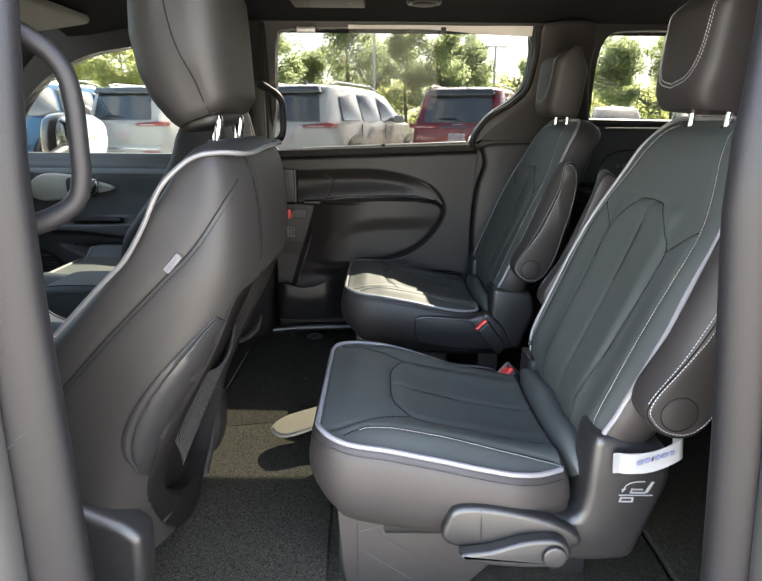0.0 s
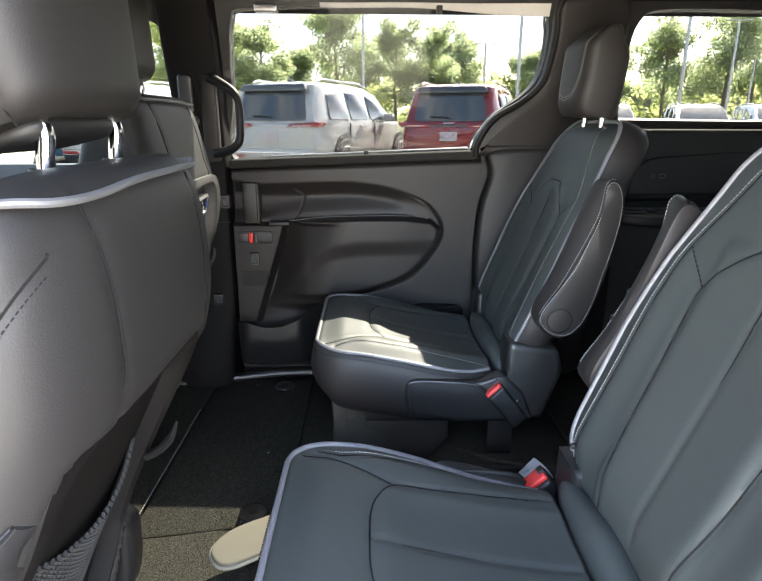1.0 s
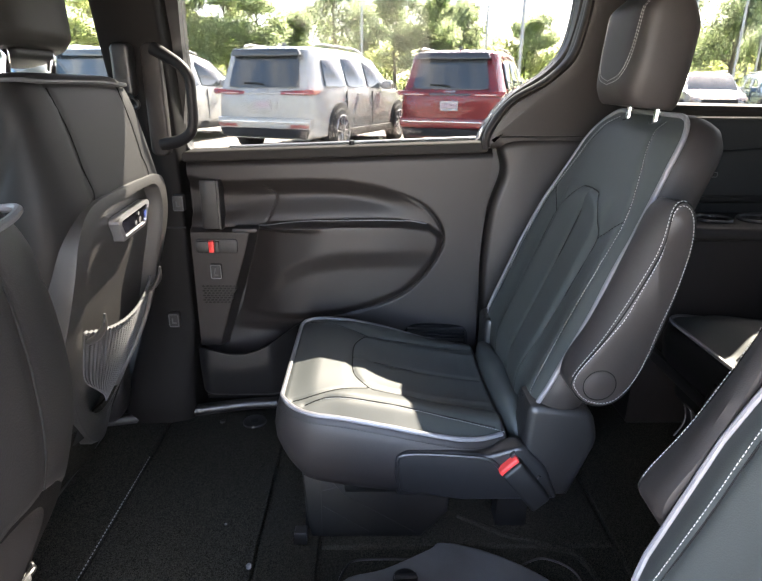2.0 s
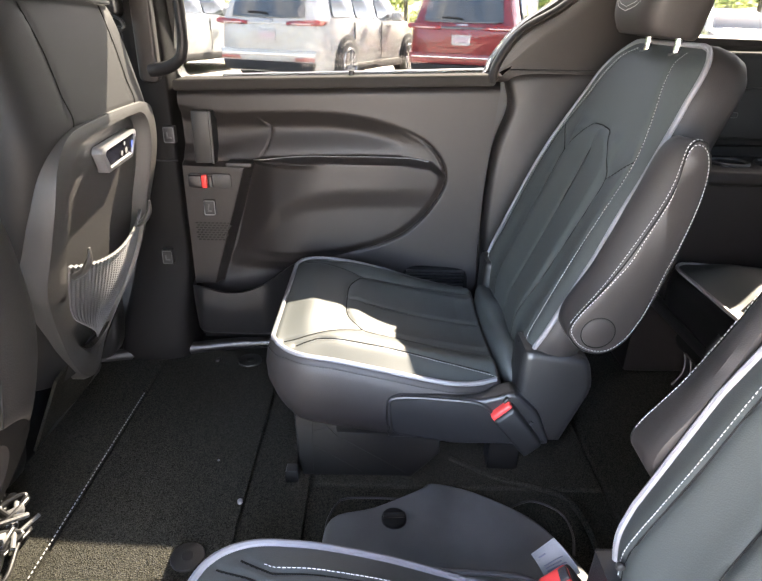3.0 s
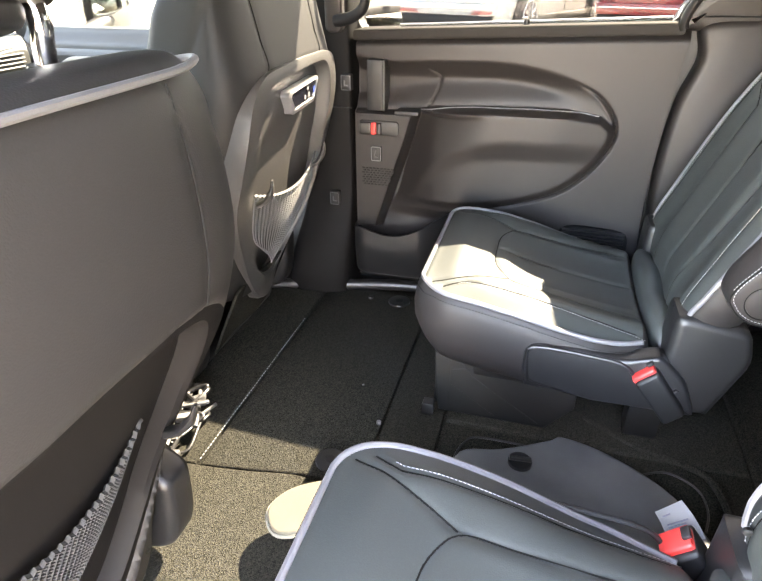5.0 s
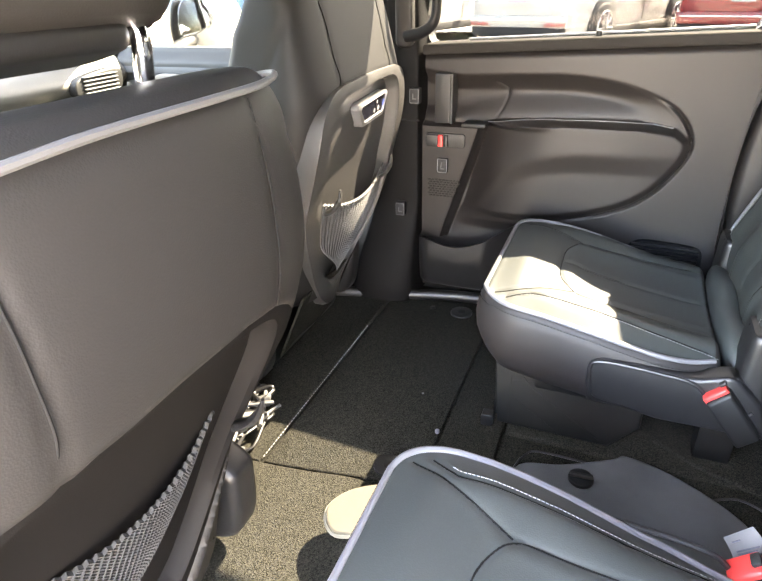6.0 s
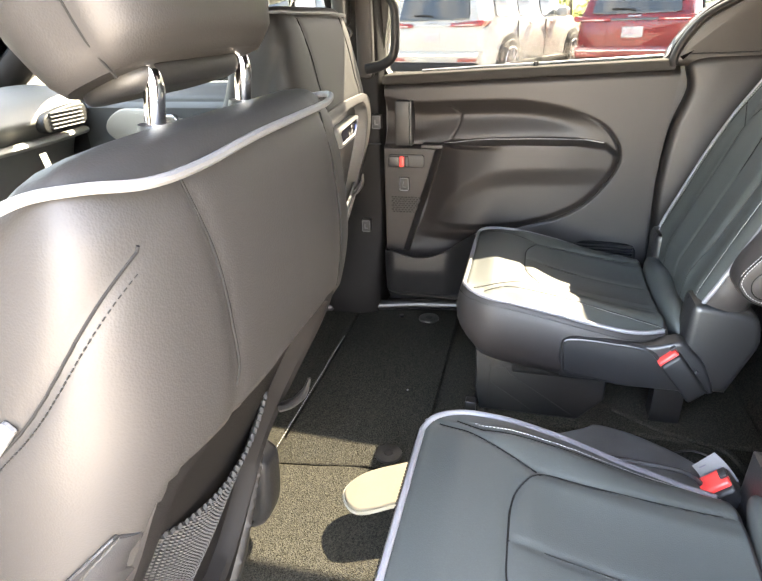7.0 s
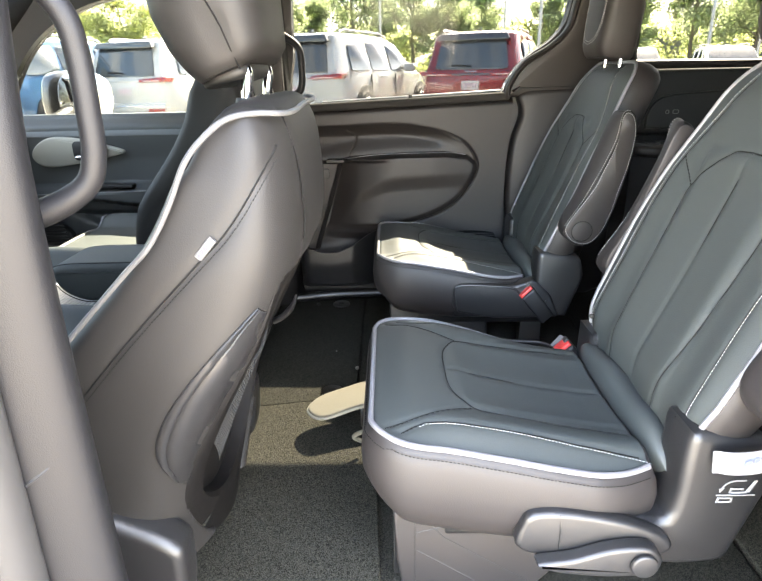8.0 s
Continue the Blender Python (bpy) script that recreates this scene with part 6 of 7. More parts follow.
def door_mirror():
    m = thing("door_mirror", "dark body-coloured door mirror with a pale reflecting glass", "mirror", place=(-1.115, 1.00, 0.705))
    o = [(1.15 * q[0], 1.12 * q[1]) for q in curve([(-0.10, -0.055), (-0.105, 0.03), (-0.075, 0.085), (0.03, 0.092), (0.095, 0.065), (0.105, -0.01), (0.07, -0.075), (-0.03, -0.085)], 6, True)]
    put = lambda u, v, w: (0.87 * w + 0.49 * u, -0.49 * w + 0.87 * u, v)
    solid("mirror_shell", *plate([(u * 1.0, v) for u, v in o], -0.09, 0.015, 0.035, 6, put), BODY_GREY, m)
    glass = bpy.data.materials.new("mirror_glass")
    glass.use_nodes = True
    g = glass.node_tree.nodes["Principled BSDF"]
    g.inputs["Metallic"].default_value, g.inputs["Roughness"].default_value, g.inputs["Base Color"].default_value = 1.0, 0.02, (0.88, 0.9, 0.9, 1)
    solid("mirror_glass", *plate([(u * 0.90, v * 0.90) for u, v in o], 0.012, 0.020, 0.003, 2, put), glass, m, "mirror glass")
    solid("mirror_arm", *tube([(-0.03, -0.17, -0.06), (-0.03, -0.09, -0.04), (-0.03, -0.02, -0.02)], 0.022, 10), BLACK_TRIM, m)


door_mirror()


# ---- near side pillars at the open door ----
def near_pillars():
    def column(name, xz, section, material, label):
        rows = []
        for z in np.linspace(-0.04, 1.10, 50):
            x0 = float(np.interp(z, [q[1] for q in xz], [q[0] for q in xz]))
            rows.append([(x0 + a, -b - far_lean(0, z), z) for a, b in section])
        return solid(name, *sheet(rows, closed=True), material, kind="structure", label=label)

    sec = [tuple(q) for q in curve([(0.0, 0.862), (-0.012, 0.835), (-0.040, 0.800), (-0.075, 0.775), (-0.11, 0.78), (-0.115, 0.83), (-0.09, 0.876), (-0.05, 0.884), (-0.014, 0.880)], 5, True)]
    p = column("trim_pillar_near", [(-0.236, -0.1), (-0.236, 0.30), (-0.240, 0.60), (-0.236, 0.80), (-0.235, 1.1)], sec, NEAR_TRIM, "black pillar trim at the open door")
    solid("pillar_joint", *tube([(-0.30, -0.886, 0.452), (-0.265, -0.882, 0.478), (-0.242, -0.868, 0.500)], 0.0018, 6), BLACK_TRIM, p)
    seal = [tuple(q) for q in curve([(0.0, 0.885), (-0.004, 0.905), (-0.02, 0.915), (-0.04, 0.905), (-0.045, 0.885), (-0.02, 0.875)], 4, True)]
    column("trim_seal_front", [(-0.292, -0.1), (-0.290, 0.30), (-0.283, 0.60), (-0.272, 0.80), (-0.27, 1.1)], seal, shader("seal_rubber", (0.022, 0.0215, 0.0215), 0.5, spec=0.3), "grey rubber door seal")
    body = [tuple(q) for q in curve([(0.0, 0.905), (-0.01, 0.955), (-0.06, 0.985), (-0.16, 0.99), (-0.18, 0.94), (-0.08, 0.90)], 4, True)]
    column("trim_body_front", [(-0.320, -0.1), (-0.318, 0.3), (-0.308, 0.60), (-0.298, 0.8), (-0.29, 1.1)], body, BODY_GREY, "grey painted door frame")
    # rear edge of the opening
    rear = [(-a, b) for a, b in sec]
    edge = [(0.475, -0.1), (0.462, 0.28), (0.444, 0.46), (0.424, 0.616), (0.412, 0.709), (0.414, 0.77), (0.43, 0.90), (0.44, 1.1)]
    column("trim_pillar_near_rear", edge, rear, NEAR_TRIM, "black rear pillar trim at the open door")
    column("trim_seal_rear", [(x + 0.035, z) for x, z in edge], [(-a, b) for a, b in seal], shader("seal_rubber_rear", (0.020, 0.0195, 0.0195), 0.5, spec=0.3), "grey rubber door seal")
    column("trim_body_rear", [(x + 0.06, z) for x, z in edge], [(-a, b) for a, b in body], BODY_GREY, "grey painted door frame")
    solid("trim_sill_near", *merge(box(-0.34, 0.60, -0.93, -0.745, -0.06, 0.002, 0.01, 3)), HARD_TRIM, kind="structure", label="black step sill at the open door")


near_pillars()


# ---- overhead ----
def overhead():
    t = thing("overhead_vent", "round black roof vent", "vent", place=(0.22, 0.52, 1.135))
    solid("vent_ring", *tube([(0.045 * math.cos(w), 0.045 * math.sin(w), 0.0) for w in np.linspace(0, 2 * math.pi, 28, endpoint=False)], 0.009, 8, True), HARD_TRIM, t)
    solid("vent_ball", *plate(round_rect(-0.036, 0.036, -0.036, 0.036, 0.034, 6), -0.012, 0.01, 0.010, 4, lambda u, v, w: (u, v, w)), BLACK_TRIM, t)
    c = thing("roof_control_panel", "black roof control panel with small pale marks", "control panel", place=(-0.07, 0.50, 1.137))
    solid("panel_face", *box(-0.11, 0.11, -0.07, 0.07, -0.014, 0.01, 0.006, 3), BLACK_TRIM, c)
    for x, y in ((-0.075, 0.02), (-0.06, 0.02), (0.05, 0.02), (0.065, 0.02), (0.05, -0.01), (0.065, -0.01), (-0.07, -0.01)):
        solid("panel_mark", *box(x, x + 0.006, y, y + 0.008, -0.016, -0.012, 0.001), WHITE_TAG, c)
    l = thing("coat_hook", "grey roof lamp and hook above the door window", "hook", place=(-0.16, 0.685, 1.075))
    solid("hook_body", *box(-0.03, 0.03, -0.012, 0.012, -0.008, 0.012, 0.005, 3), SATIN, l)
    h = thing("shade_hook", "small black sunshade hook over the window", "hook", place=(0.30, 0.70, 1.078))
    solid("hook_body", *box(-0.008, 0.008, -0.008, 0.008, -0.010, 0.012, 0.003), BLACK_TRIM, h)
    w = thing("roof_film", "loose clear protective film along the headliner edge", "plastic film", place=(0.30, 0.70, 1.09))
    rows = [[(x, 0.004 * math.sin(x * 18) + 0.012 * t, 0.006 - 0.030 * t * (0.35 + 0.65 * ease(-0.1, 0.28, x))) for x in np.linspace(-0.32, 0.30, 30)] for t in np.linspace(0, 1, 5)]
    solid("film", *sheet(rows, back=(0, 0.001, 0)), shader("film_plastic", (0.55, 0.54, 0.5), 0.35), w)
    v = thing("sun_visor", "grey folded sun visor under the roof", "sun visor", place=(-0.93, 0.42, 1.075))
    solid("visor_pad", *plate(round_rect(-0.10, 0.10, -0.19, 0.19, 0.03), -0.012, 0.012, 0.010, 4, lambda u, v_, w_: (u, v_, w_ + 0.15 * u)), shader("visor", (0.12, 0.12, 0.11), 0.8), v)


overhead()


# ---- third row ----
def third_row():
    t = thing("third_row_seat", "black leather third row bench with pale piping, partly sunlit", "car seat", place=(1.0, 0.2, 0.0))
    put = lambda a, b, c: (a - 0.920, b + 0.085, c - 0.012)

    def half(a):
        q = np.clip((0.80 - a) / 0.06, 0, 1)
        return 0.27 - 0.06 * (1 - np.sqrt(1 - q ** 2.2 + 1e-9))

    def top(A, B):
        r = np.abs(B) / half(A[:, 0])[:, None]
        return 0.355 - 0.10 * (A - 0.75) + 0.050 * (1 - r ** 4) * ease(0.735, 0.84, A) + groove(A, B, [[tuple(q) for q in curve([(1.2, -0.12), (0.95, -0.13), (0.87, -0.08), (0.86, 0.0), (0.87, 0.09), (0.95, 0.14), (1.2, 0.13)], 6)]])

    low = lambda k: (lambda a, b, c: c + (0.24 - c) * k)
    (v, f), rim, edge = pad(70, 70, half, top, [(0.006, 0.006), (0.012, low(0.3)), (0.008, low(0.7)), (-0.02, low(1.0))], put, (0.74, 1.25))
    c = solid("seat_cushion", v, f, LEATHER, t)
    c.data.materials.append(BLACK_TRIM)
    for p in list(c.data.polygons)[69 * 69:]:
        p.material_index = 1
    solid("cushion_piping", *tube(rim, 0.0042, 6, True), PIPING, c, "pale grey piping")
    solid("seat_base", *box(0.87 - 1, 1.36 - 1, -0.16, 0.33, 0.14, 0.24, 0.02), BLACK_TRIM, t)
    solid("front_rail", *box(-0.182, -0.165, -0.20, 0.42, 0.222, 0.250, 0.004), HARD_TRIM, t, "dark front rail under the cushion")
    for b in (-0.2, 0.2):
        solid("seat_leg", *box(0.88 - 1, 0.94 - 1, b - 0.02, b + 0.02, 0.0, 0.16, 0.008), BLACK_TRIM, t)
    bk = [[(1.22 - 1 + 0.18 * z + 0.02 * (y / 0.27) ** 2, y, 0.30 + 0.55 * z) for y in np.linspace(-0.27, 0.27, 20)] for z in np.linspace(0, 1, 20)]
    solid("backrest", *sheet(bk, back=(0.10, 0, 0)), LEATHER, t)
    strap = thing("fold_strap", "black fold strap with pale edging hanging below the third row", "strap", place=(0.76, 0.305, 0.21))
    hang = lambda q, w: (0.012 * math.sin(q * 3), w + 0.016 * q - 0.010, 0.045 - 0.080 * q)
    solid("strap_loop", *sheet([[hang(q, w) for w in (-0.016, 0.0, 0.016)] for q in np.linspace(0, 1, 10)], back=(0.004, 0, 0)), BLACK_TRIM, strap)
    for w in (-0.011, 0.011):
        solid("strap_edge", *tube([np.array(hang(q, w)) - np.array((0.001, 0, 0)) for q in np.linspace(0, 1, 10)], 0.0013, 5), PIPING, strap)
    solid("strap_anchor", *tube([(0.03, -0.008, 0.05), (0.06, -0.004, 0.11), (0.10, 0.0, 0.16)], 0.007, 8, squash=0.4), BLACK_TRIM, strap)


third_row()


# ---- loose things on the floor ----
def pull_flap():
    """The folded-out carpet grip of the near seat's floor hatch."""
    t = thing("carpet_grip", "pale beige sunlit carpet grip sticking out beside the seat", "strap", place=(-0.09, -0.10, 0.0))
    o = [tuple(q) for q in curve([(-0.080, -0.035), (-0.060, 0.012), (0.0, 0.045), (0.09, 0.075), (0.10, -0.01), (0.02, -0.05), (-0.045, -0.075)], 6, True)]
    solid("grip_pad", *plate(o, 0.060, 0.072, 0.005, 3, lambda u, v, w: (u, v, w + 0.10 * u)), BEIGE, t)
    solid("grip_edge", *tube([(u, v, 0.064 + 0.10 * u) for u, v in o], 0.0035, 6, True), shader("grip_edging", (0.16, 0.15, 0.12), 0.9), t)
    solid("grip_stem", *box(0.04, 0.10, -0.03, 0.05, 0.0, 0.066, 0.01), BLACK_TRIM, t)
    solid("grip_loop", *tube(curve([(0.05, -0.12, 0.03), (0.03, -0.13, 0.05), (0.05, -0.135, 0.066), (0.08, -0.12, 0.06)], 6), 0.005, 8), BEIGE, t)


pull_flap()

tag = thing("care_label", "white printed paper label beside the belt buckle", "label", place=(0.386, -0.140, 0.180))
CORNERS = [np.array(q) - np.array((0.386, -0.140, 0.180)) for q in ((0.376, -0.104, 0.195), (0.401, -0.104, 0.225), (0.424, -0.146, 0.213), (0.388, -0.148, 0.190))]
label_uv = lambda t, u: tuple((CORNERS[0] * (1 - t) + CORNERS[1] * t) * (1 - u) + (CORNERS[3] * (1 - t) + CORNERS[2] * t) * u + np.array((0, 0, 0.004 * math.sin(3 * u))))
solid("label_sheet", *sheet([[label_uv(t, u) for u in np.linspace(0, 1, 6)] for t in np.linspace(0, 1, 5)], back=(0, 0.001, 0)), WHITE_TAG, tag)
solid("label_print", *merge(*[tube([np.array(label_uv(0.15, u)) + np.array((0, -0.0006, 0.0006)), np.array(label_uv(b, u)) + np.array((0, -0.0006, 0.0006))], 0.0009, 5) for u, b in ((0.22, 0.4), (0.50, 0.8), (0.58, 0.7), (0.66, 0.8), (0.74, 0.6))]), shader("label_ink", (0.10, 0.10, 0.13), 0.8), tag)


# ---- outside: lot, parked vehicles, poles, trees ----
LOT = shader("concrete_lot", (0.235, 0.220, 0.195), 0.9, vary=0.22, big=0.6, grain=0.5, size=60)
GRASS = shader("grass", (0.075, 0.115, 0.035), 0.95, vary=0.4, big=0.4, size=20)
TYRE = shader("tyre", (0.018, 0.018, 0.019), 0.85)
RIM = shader("alloy", (0.55, 0.55, 0.56), 0.28, 0.9)
LAMP_RED = shader("lamp_red", (0.26, 0.02, 0.018), 0.15, coat=0.6)
LAMP_CLEAR = shader("lamp_clear", (0.55, 0.45, 0.44), 0.15, coat=0.6)
CAR_GLASS = shader("car_glass", (0.035, 0.042, 0.045), 0.05, spec=0.8, coat=0.5)
PLATE = shader("number_plate", (0.42, 0.41, 0.41), 0.5)
WHITE_PAINT = shader("white_paint", (0.40, 0.40, 0.385), 0.22, 0.0, vary=0.04, coat=0.8)
RED_PAINT = shader("red_paint", (0.19, 0.02, 0.023), 0.22, 0.25, vary=0.06, coat=0.8)
BLUE_PAINT = shader("blue_paint", (0.035, 0.10, 0.20), 0.22, 0.3, vary=0.06, coat=0.8)
DARK_PAINT = shader("dark_paint", (0.03, 0.032, 0.036), 0.22, 0.3, vary=0.06, coat=0.8)

ring = [(-400, -250), (400, -250), (400, 600), (-400, 600)]
solid("ground", *plate(ring, GROUND - 0.3, GROUND, 0.02, 1, lambda u, v, w: (u, v, w)), LOT, kind="structure", label="sun-bleached concrete car park", smooth=False)
solid("verge", *plate([(-300, 46), (300, 46), (300, 300), (-300, 300)], GROUND - 0.05, GROUND + 0.12, 0.05, 2, lambda u, v, w: (u, v, w)), GRASS, kind="structure", label="green grass verge behind the car park", smooth=False)


def wheel(parent, x, y, side, r=0.385):
    n = 28
    w = solid("wheel", *plate([(y + r * math.cos(k * 2 * math.pi / n), r + r * math.sin(k * 2 * math.pi / n)) for k in range(n)], x - 0.12, x + 0.12, 0.035, 4, lambda u, v, q: (q, u, v)), TYRE, parent, "black tyre on a bright alloy rim")
    face = x + side * 0.115
    solid("rim", *plate([(y + 0.27 * math.cos(k * 2 * math.pi / n), r + 0.27 * math.sin(k * 2 * math.pi / n)) for k in range(n)], min(face, face + side * 0.01), max(face, face + side * 0.01), 0.004, 2, lambda u, v, q: (q, u, v)), DARK_PAINT, w)
    spokes = []
    for k in range(10):
        a = k * 2 * math.pi / 10
        d = np.array((math.cos(a), math.sin(a)))
        e = np.array((-d[1], d[0]))
        q = [d * 0.04 + e * 0.022, d * 0.255 + e * 0.016, d * 0.255 - e * 0.016, d * 0.04 - e * 0.022]
        lo, hi = sorted((face + side * 0.008, face + side * 0.022))
        spokes.append(plate([(y + u, r + v) for u, v in q], lo, hi, 0.004, 1, lambda u, v, q_: (q_, u, v)))
    hoop = tube([(face + side * 0.01, y + 0.262 * math.cos(k * 2 * math.pi / n), r + 0.262 * math.sin(k * 2 * math.pi / n)) for k in range(n)], 0.014, 6, True)
    solid("spokes", *merge(hoop, *spokes), RIM, w)


def suv(paint, label, place, turn, group="parked vehicles", tall=1.0):
    """A large estate-bodied vehicle, its tail at y = 0, nose towards +y."""
    car = thing("parked_suv", label, "car", group, (*place, GROUND), turn)
    ys = np.array([0.0, 0.05, 0.14, 0.30, 0.60, 1.0, 1.6, 2.4, 3.0, 3.5, 3.9, 4.3, 4.7, 4.95, 5.10])
    roof = np.interp(ys, [0, 0.05, 0.14, 0.22, 0.60, 1.5, 2.4, 3.0, 3.5, 4.0, 4.7, 5.1], [1.02, 1.10, 1.42, 1.70, 1.765, 1.78, 1.76, 1.66, 1.34, 1.12, 1.00, 0.80]) * tall
    wid = np.interp(ys, [0, 0.05, 0.3, 1.0, 3.5, 4.6, 5.1], [0.80, 0.88, 0.955, 0.98, 0.98, 0.93, 0.72])
    belt, low = 1.06 * tall, 0.28
    n = 30
    rows = []
    for y, h, w in zip(ys, roof, wid):
        half = []
        for k in range(n):
            t = k / (n - 1)
            if t < 0.15:
                x, z = w * 0.97 * t / 0.15, low
            elif t < 0.55:
                q = (t - 0.15) / 0.40
                z = low + (min(belt, h - 0.02) - low) * q
                x = w * (0.965 + 0.035 * math.sin(q * math.pi))
            elif t < 0.82:
                q = (t - 0.55) / 0.27
                z = min(belt, h - 0.02) + (h - 0.05 - min(belt, h - 0.02)) * q
                x = w * (0.965 - 0.20 * q * min(1, max(0, h - belt) / 0.5))
            else:
                q = (t - 0.82) / 0.18
                x = w * (0.965 - 0.20 * min(1, max(0, h - belt) / 0.5)) * (1 - q ** 2.2)
                z = h - 0.05 + 0.05 * math.sin(q * math.pi / 2)
            half.append((x, y, z))
        rows.append(half + [(-x, yy, z) for x, yy, z in half[::-1]][1:-1])
    v, f = sheet(rows, closed=True)
    m = len(rows[0])
    f += [tuple(range(m)), tuple((len(rows) - 1) * m + j for j in range(m))]
    solid("body", v, f, paint, car, smooth=50)
    flat = lambda u, v_, w: (u, w, v_)

    def tailpos(z):
        return float(np.interp(z, [0.28, 1.02, 1.10, 1.42, 1.70], [0.0, 0.0, 0.05, 0.14, 0.22]))

    def on_tail(o, d0, d1, name, material, label_="", bev=0.01):
        return solid(name, *plate(o, d0, d1, bev, 2, lambda u, v_, w: (u, w + tailpos(v_), v_ * tall)), material, car, label_)

    on_tail([tuple(q) for q in curve([(-0.66, 1.16), (-0.60, 1.50), (-0.54, 1.585), (0.0, 1.61), (0.54, 1.585), (0.60, 1.50), (0.66, 1.16), (0.60, 1.10), (0.0, 1.09), (-0.60, 1.10)], 5, True)], -0.022, 0.02, "rear_window", CAR_GLASS, "dark rear window")
    on_tail([(-0.66, 1.60), (-0.60, 1.70), (0.60, 1.70), (0.66, 1.60), (0.60, 1.585), (-0.60, 1.585)], -0.10, 0.06, "spoiler", DARK_PAINT if paint is not WHITE_PAINT else CAR_GLASS, "dark roof spoiler", 0.02)
    for sd in (-1, 1):
        lamp = on_tail([(sd * 0.36, 0.985), (sd * 0.92, 0.99), (sd * 0.97, 1.06), (sd * 0.90, 1.075), (sd * 0.36, 1.04)], -0.03, 0.25, "tail_lamp", LAMP_RED, "long red tail lamp", 0.012)
        solid("lamp_lens", *plate([(sd * 0.45, 1.0), (sd * 0.80, 1.0), (sd * 0.82, 1.02), (sd * 0.45, 1.02)], -0.035, -0.02, 0.003, 1, lambda u, v_, w: (u, w + tailpos(v_), v_ * tall)), LAMP_CLEAR, lamp)
        on_tail([(sd * 0.50, 0.46), (sd * 0.86, 0.47), (sd * 0.88, 0.52), (sd * 0.52, 0.52)], -0.05, 0.05, "rear_reflector", LAMP_RED, "", 0.01)
        # side glass
        for a, b, za, zb in ((0.46, 1.30, 1.55, 1.615), (1.37, 2.28, 1.615, 1.60), (2.35, 3.30, 1.595, 1.36)):
            q = [(a + 0.02, 1.12), (b, 1.12), (b + (0.0 if zb > 1.4 else -0.10), zb), (a + 0.10 * (a < 0.5), za)]
            x_at = lambda z: 0.945 - 0.19 * max(0, z - 1.06) / 0.62
            solid("side_window", *plate(round_poly(q, 0.05), -0.01, 0.012, 0.004, 1, lambda u, v_, w, sd=sd: (sd * (x_at(v_) + w + 0.006), u, v_ * tall)), CAR_GLASS, car, "dark side window")
        for y in (1.72, 2.72):
            solid("door_handle", *box(sd * 0.985 - 0.02, sd * 0.985 + 0.02, y, y + 0.22, 0.985 * tall, 1.015 * tall, 0.008), paint, car)
        for y in (2.50, 1.26):
            solid("door_gap", *box(sd * 0.972 - 0.012, sd * 0.972 + 0.012, y, y + 0.008, 0.45, 1.05 * tall, 0.002), TYRE, car)
        for y in (0.98, 4.05):
            arch = [(y + 0.47 * math.cos(w), 0.40 + 0.47 * math.sin(w)) for w in np.linspace(0, math.pi, 20)] + [(y - 0.47, 0.26), (y + 0.47, 0.26)]
            lo, hi = sorted((sd * 0.90, sd * 0.992))
            solid("wheel_arch", *plate(arch, lo, hi, 0.015, 2, lambda u, v_, w: (w, u, v_)), TYRE, car, "black wheel arch trim")
            wheel(car, sd * 0.895, y, sd)
        solid("side_sill", *box(sd * 0.96 - 0.04, sd * 0.96 + 0.04, 1.4, 3.6, 0.26, 0.40, 0.02), TYRE, car)
        solid("roof_rail", *tube([(sd * 0.66, 0.55, 1.76 * tall), (sd * 0.67, 0.75, 1.80 * tall), (sd * 0.68, 2.3, 1.80 * tall), (sd * 0.66, 2.7, 1.74 * tall)], 0.02, 8), SATIN, car)
        mir = box(sd * 1.06 - 0.10, sd * 1.06 + 0.10, 3.05, 3.20, 1.08 * tall, 1.25 * tall, 0.04, 3)
        solid("side_mirror", *mir, paint, car)
    on_tail([(-0.80, 0.30), (0.80, 0.30), (0.86, 0.44), (-0.86, 0.44)], -0.06, 0.2, "bumper_skirt", TYRE, "black lower bumper", 0.03)
    on_tail([(-0.84, 0.545), (0.84, 0.545), (0.84, 0.565), (-0.84, 0.565)], -0.055, 0.1, "bumper_trim", CHROME, "thin bright bumper strip", 0.006)
    on_tail([(-0.88, 0.44), (0.88, 0.44), (0.90, 0.62), (-0.90, 0.62)], -0.045, 0.2, "bumper", paint, "", 0.035)
    on_tail([(-0.24, 0.70), (0.24, 0.70), (0.30, 0.93), (-0.30, 0.93)], -0.006, 0.05, "plate_recess", paint, "", 0.004)
    fr = on_tail(round_rect(-0.16, 0.16, 0.745, 0.905, 0.01), -0.022, 0.0, "plate_frame", PLATE, "pale number plate with a plain dark bar", 0.004)
    solid("plate_bars", *merge(*[plate(round_rect(u, u + w, 0.79, 0.865, 0.004), -0.026, -0.018, 0.001, 1, flat) for u, w in ((-0.13, 0.26),)]), shader("plate_ink", (0.45, 0.35, 0.38), 0.6), fr)
    on_tail([(-0.36, 0.995), (0.36, 0.995), (0.36, 1.03), (-0.36, 1.03)], -0.012, 0.05, "tail_strip", CAR_GLASS if paint is RED_PAINT else paint, "", 0.004)
    on_tail(round_rect(-0.10, 0.10, 1.048, 1.075, 0.006), -0.018, 0.02, "badge", SATIN, "small bright badge shape", 0.003)
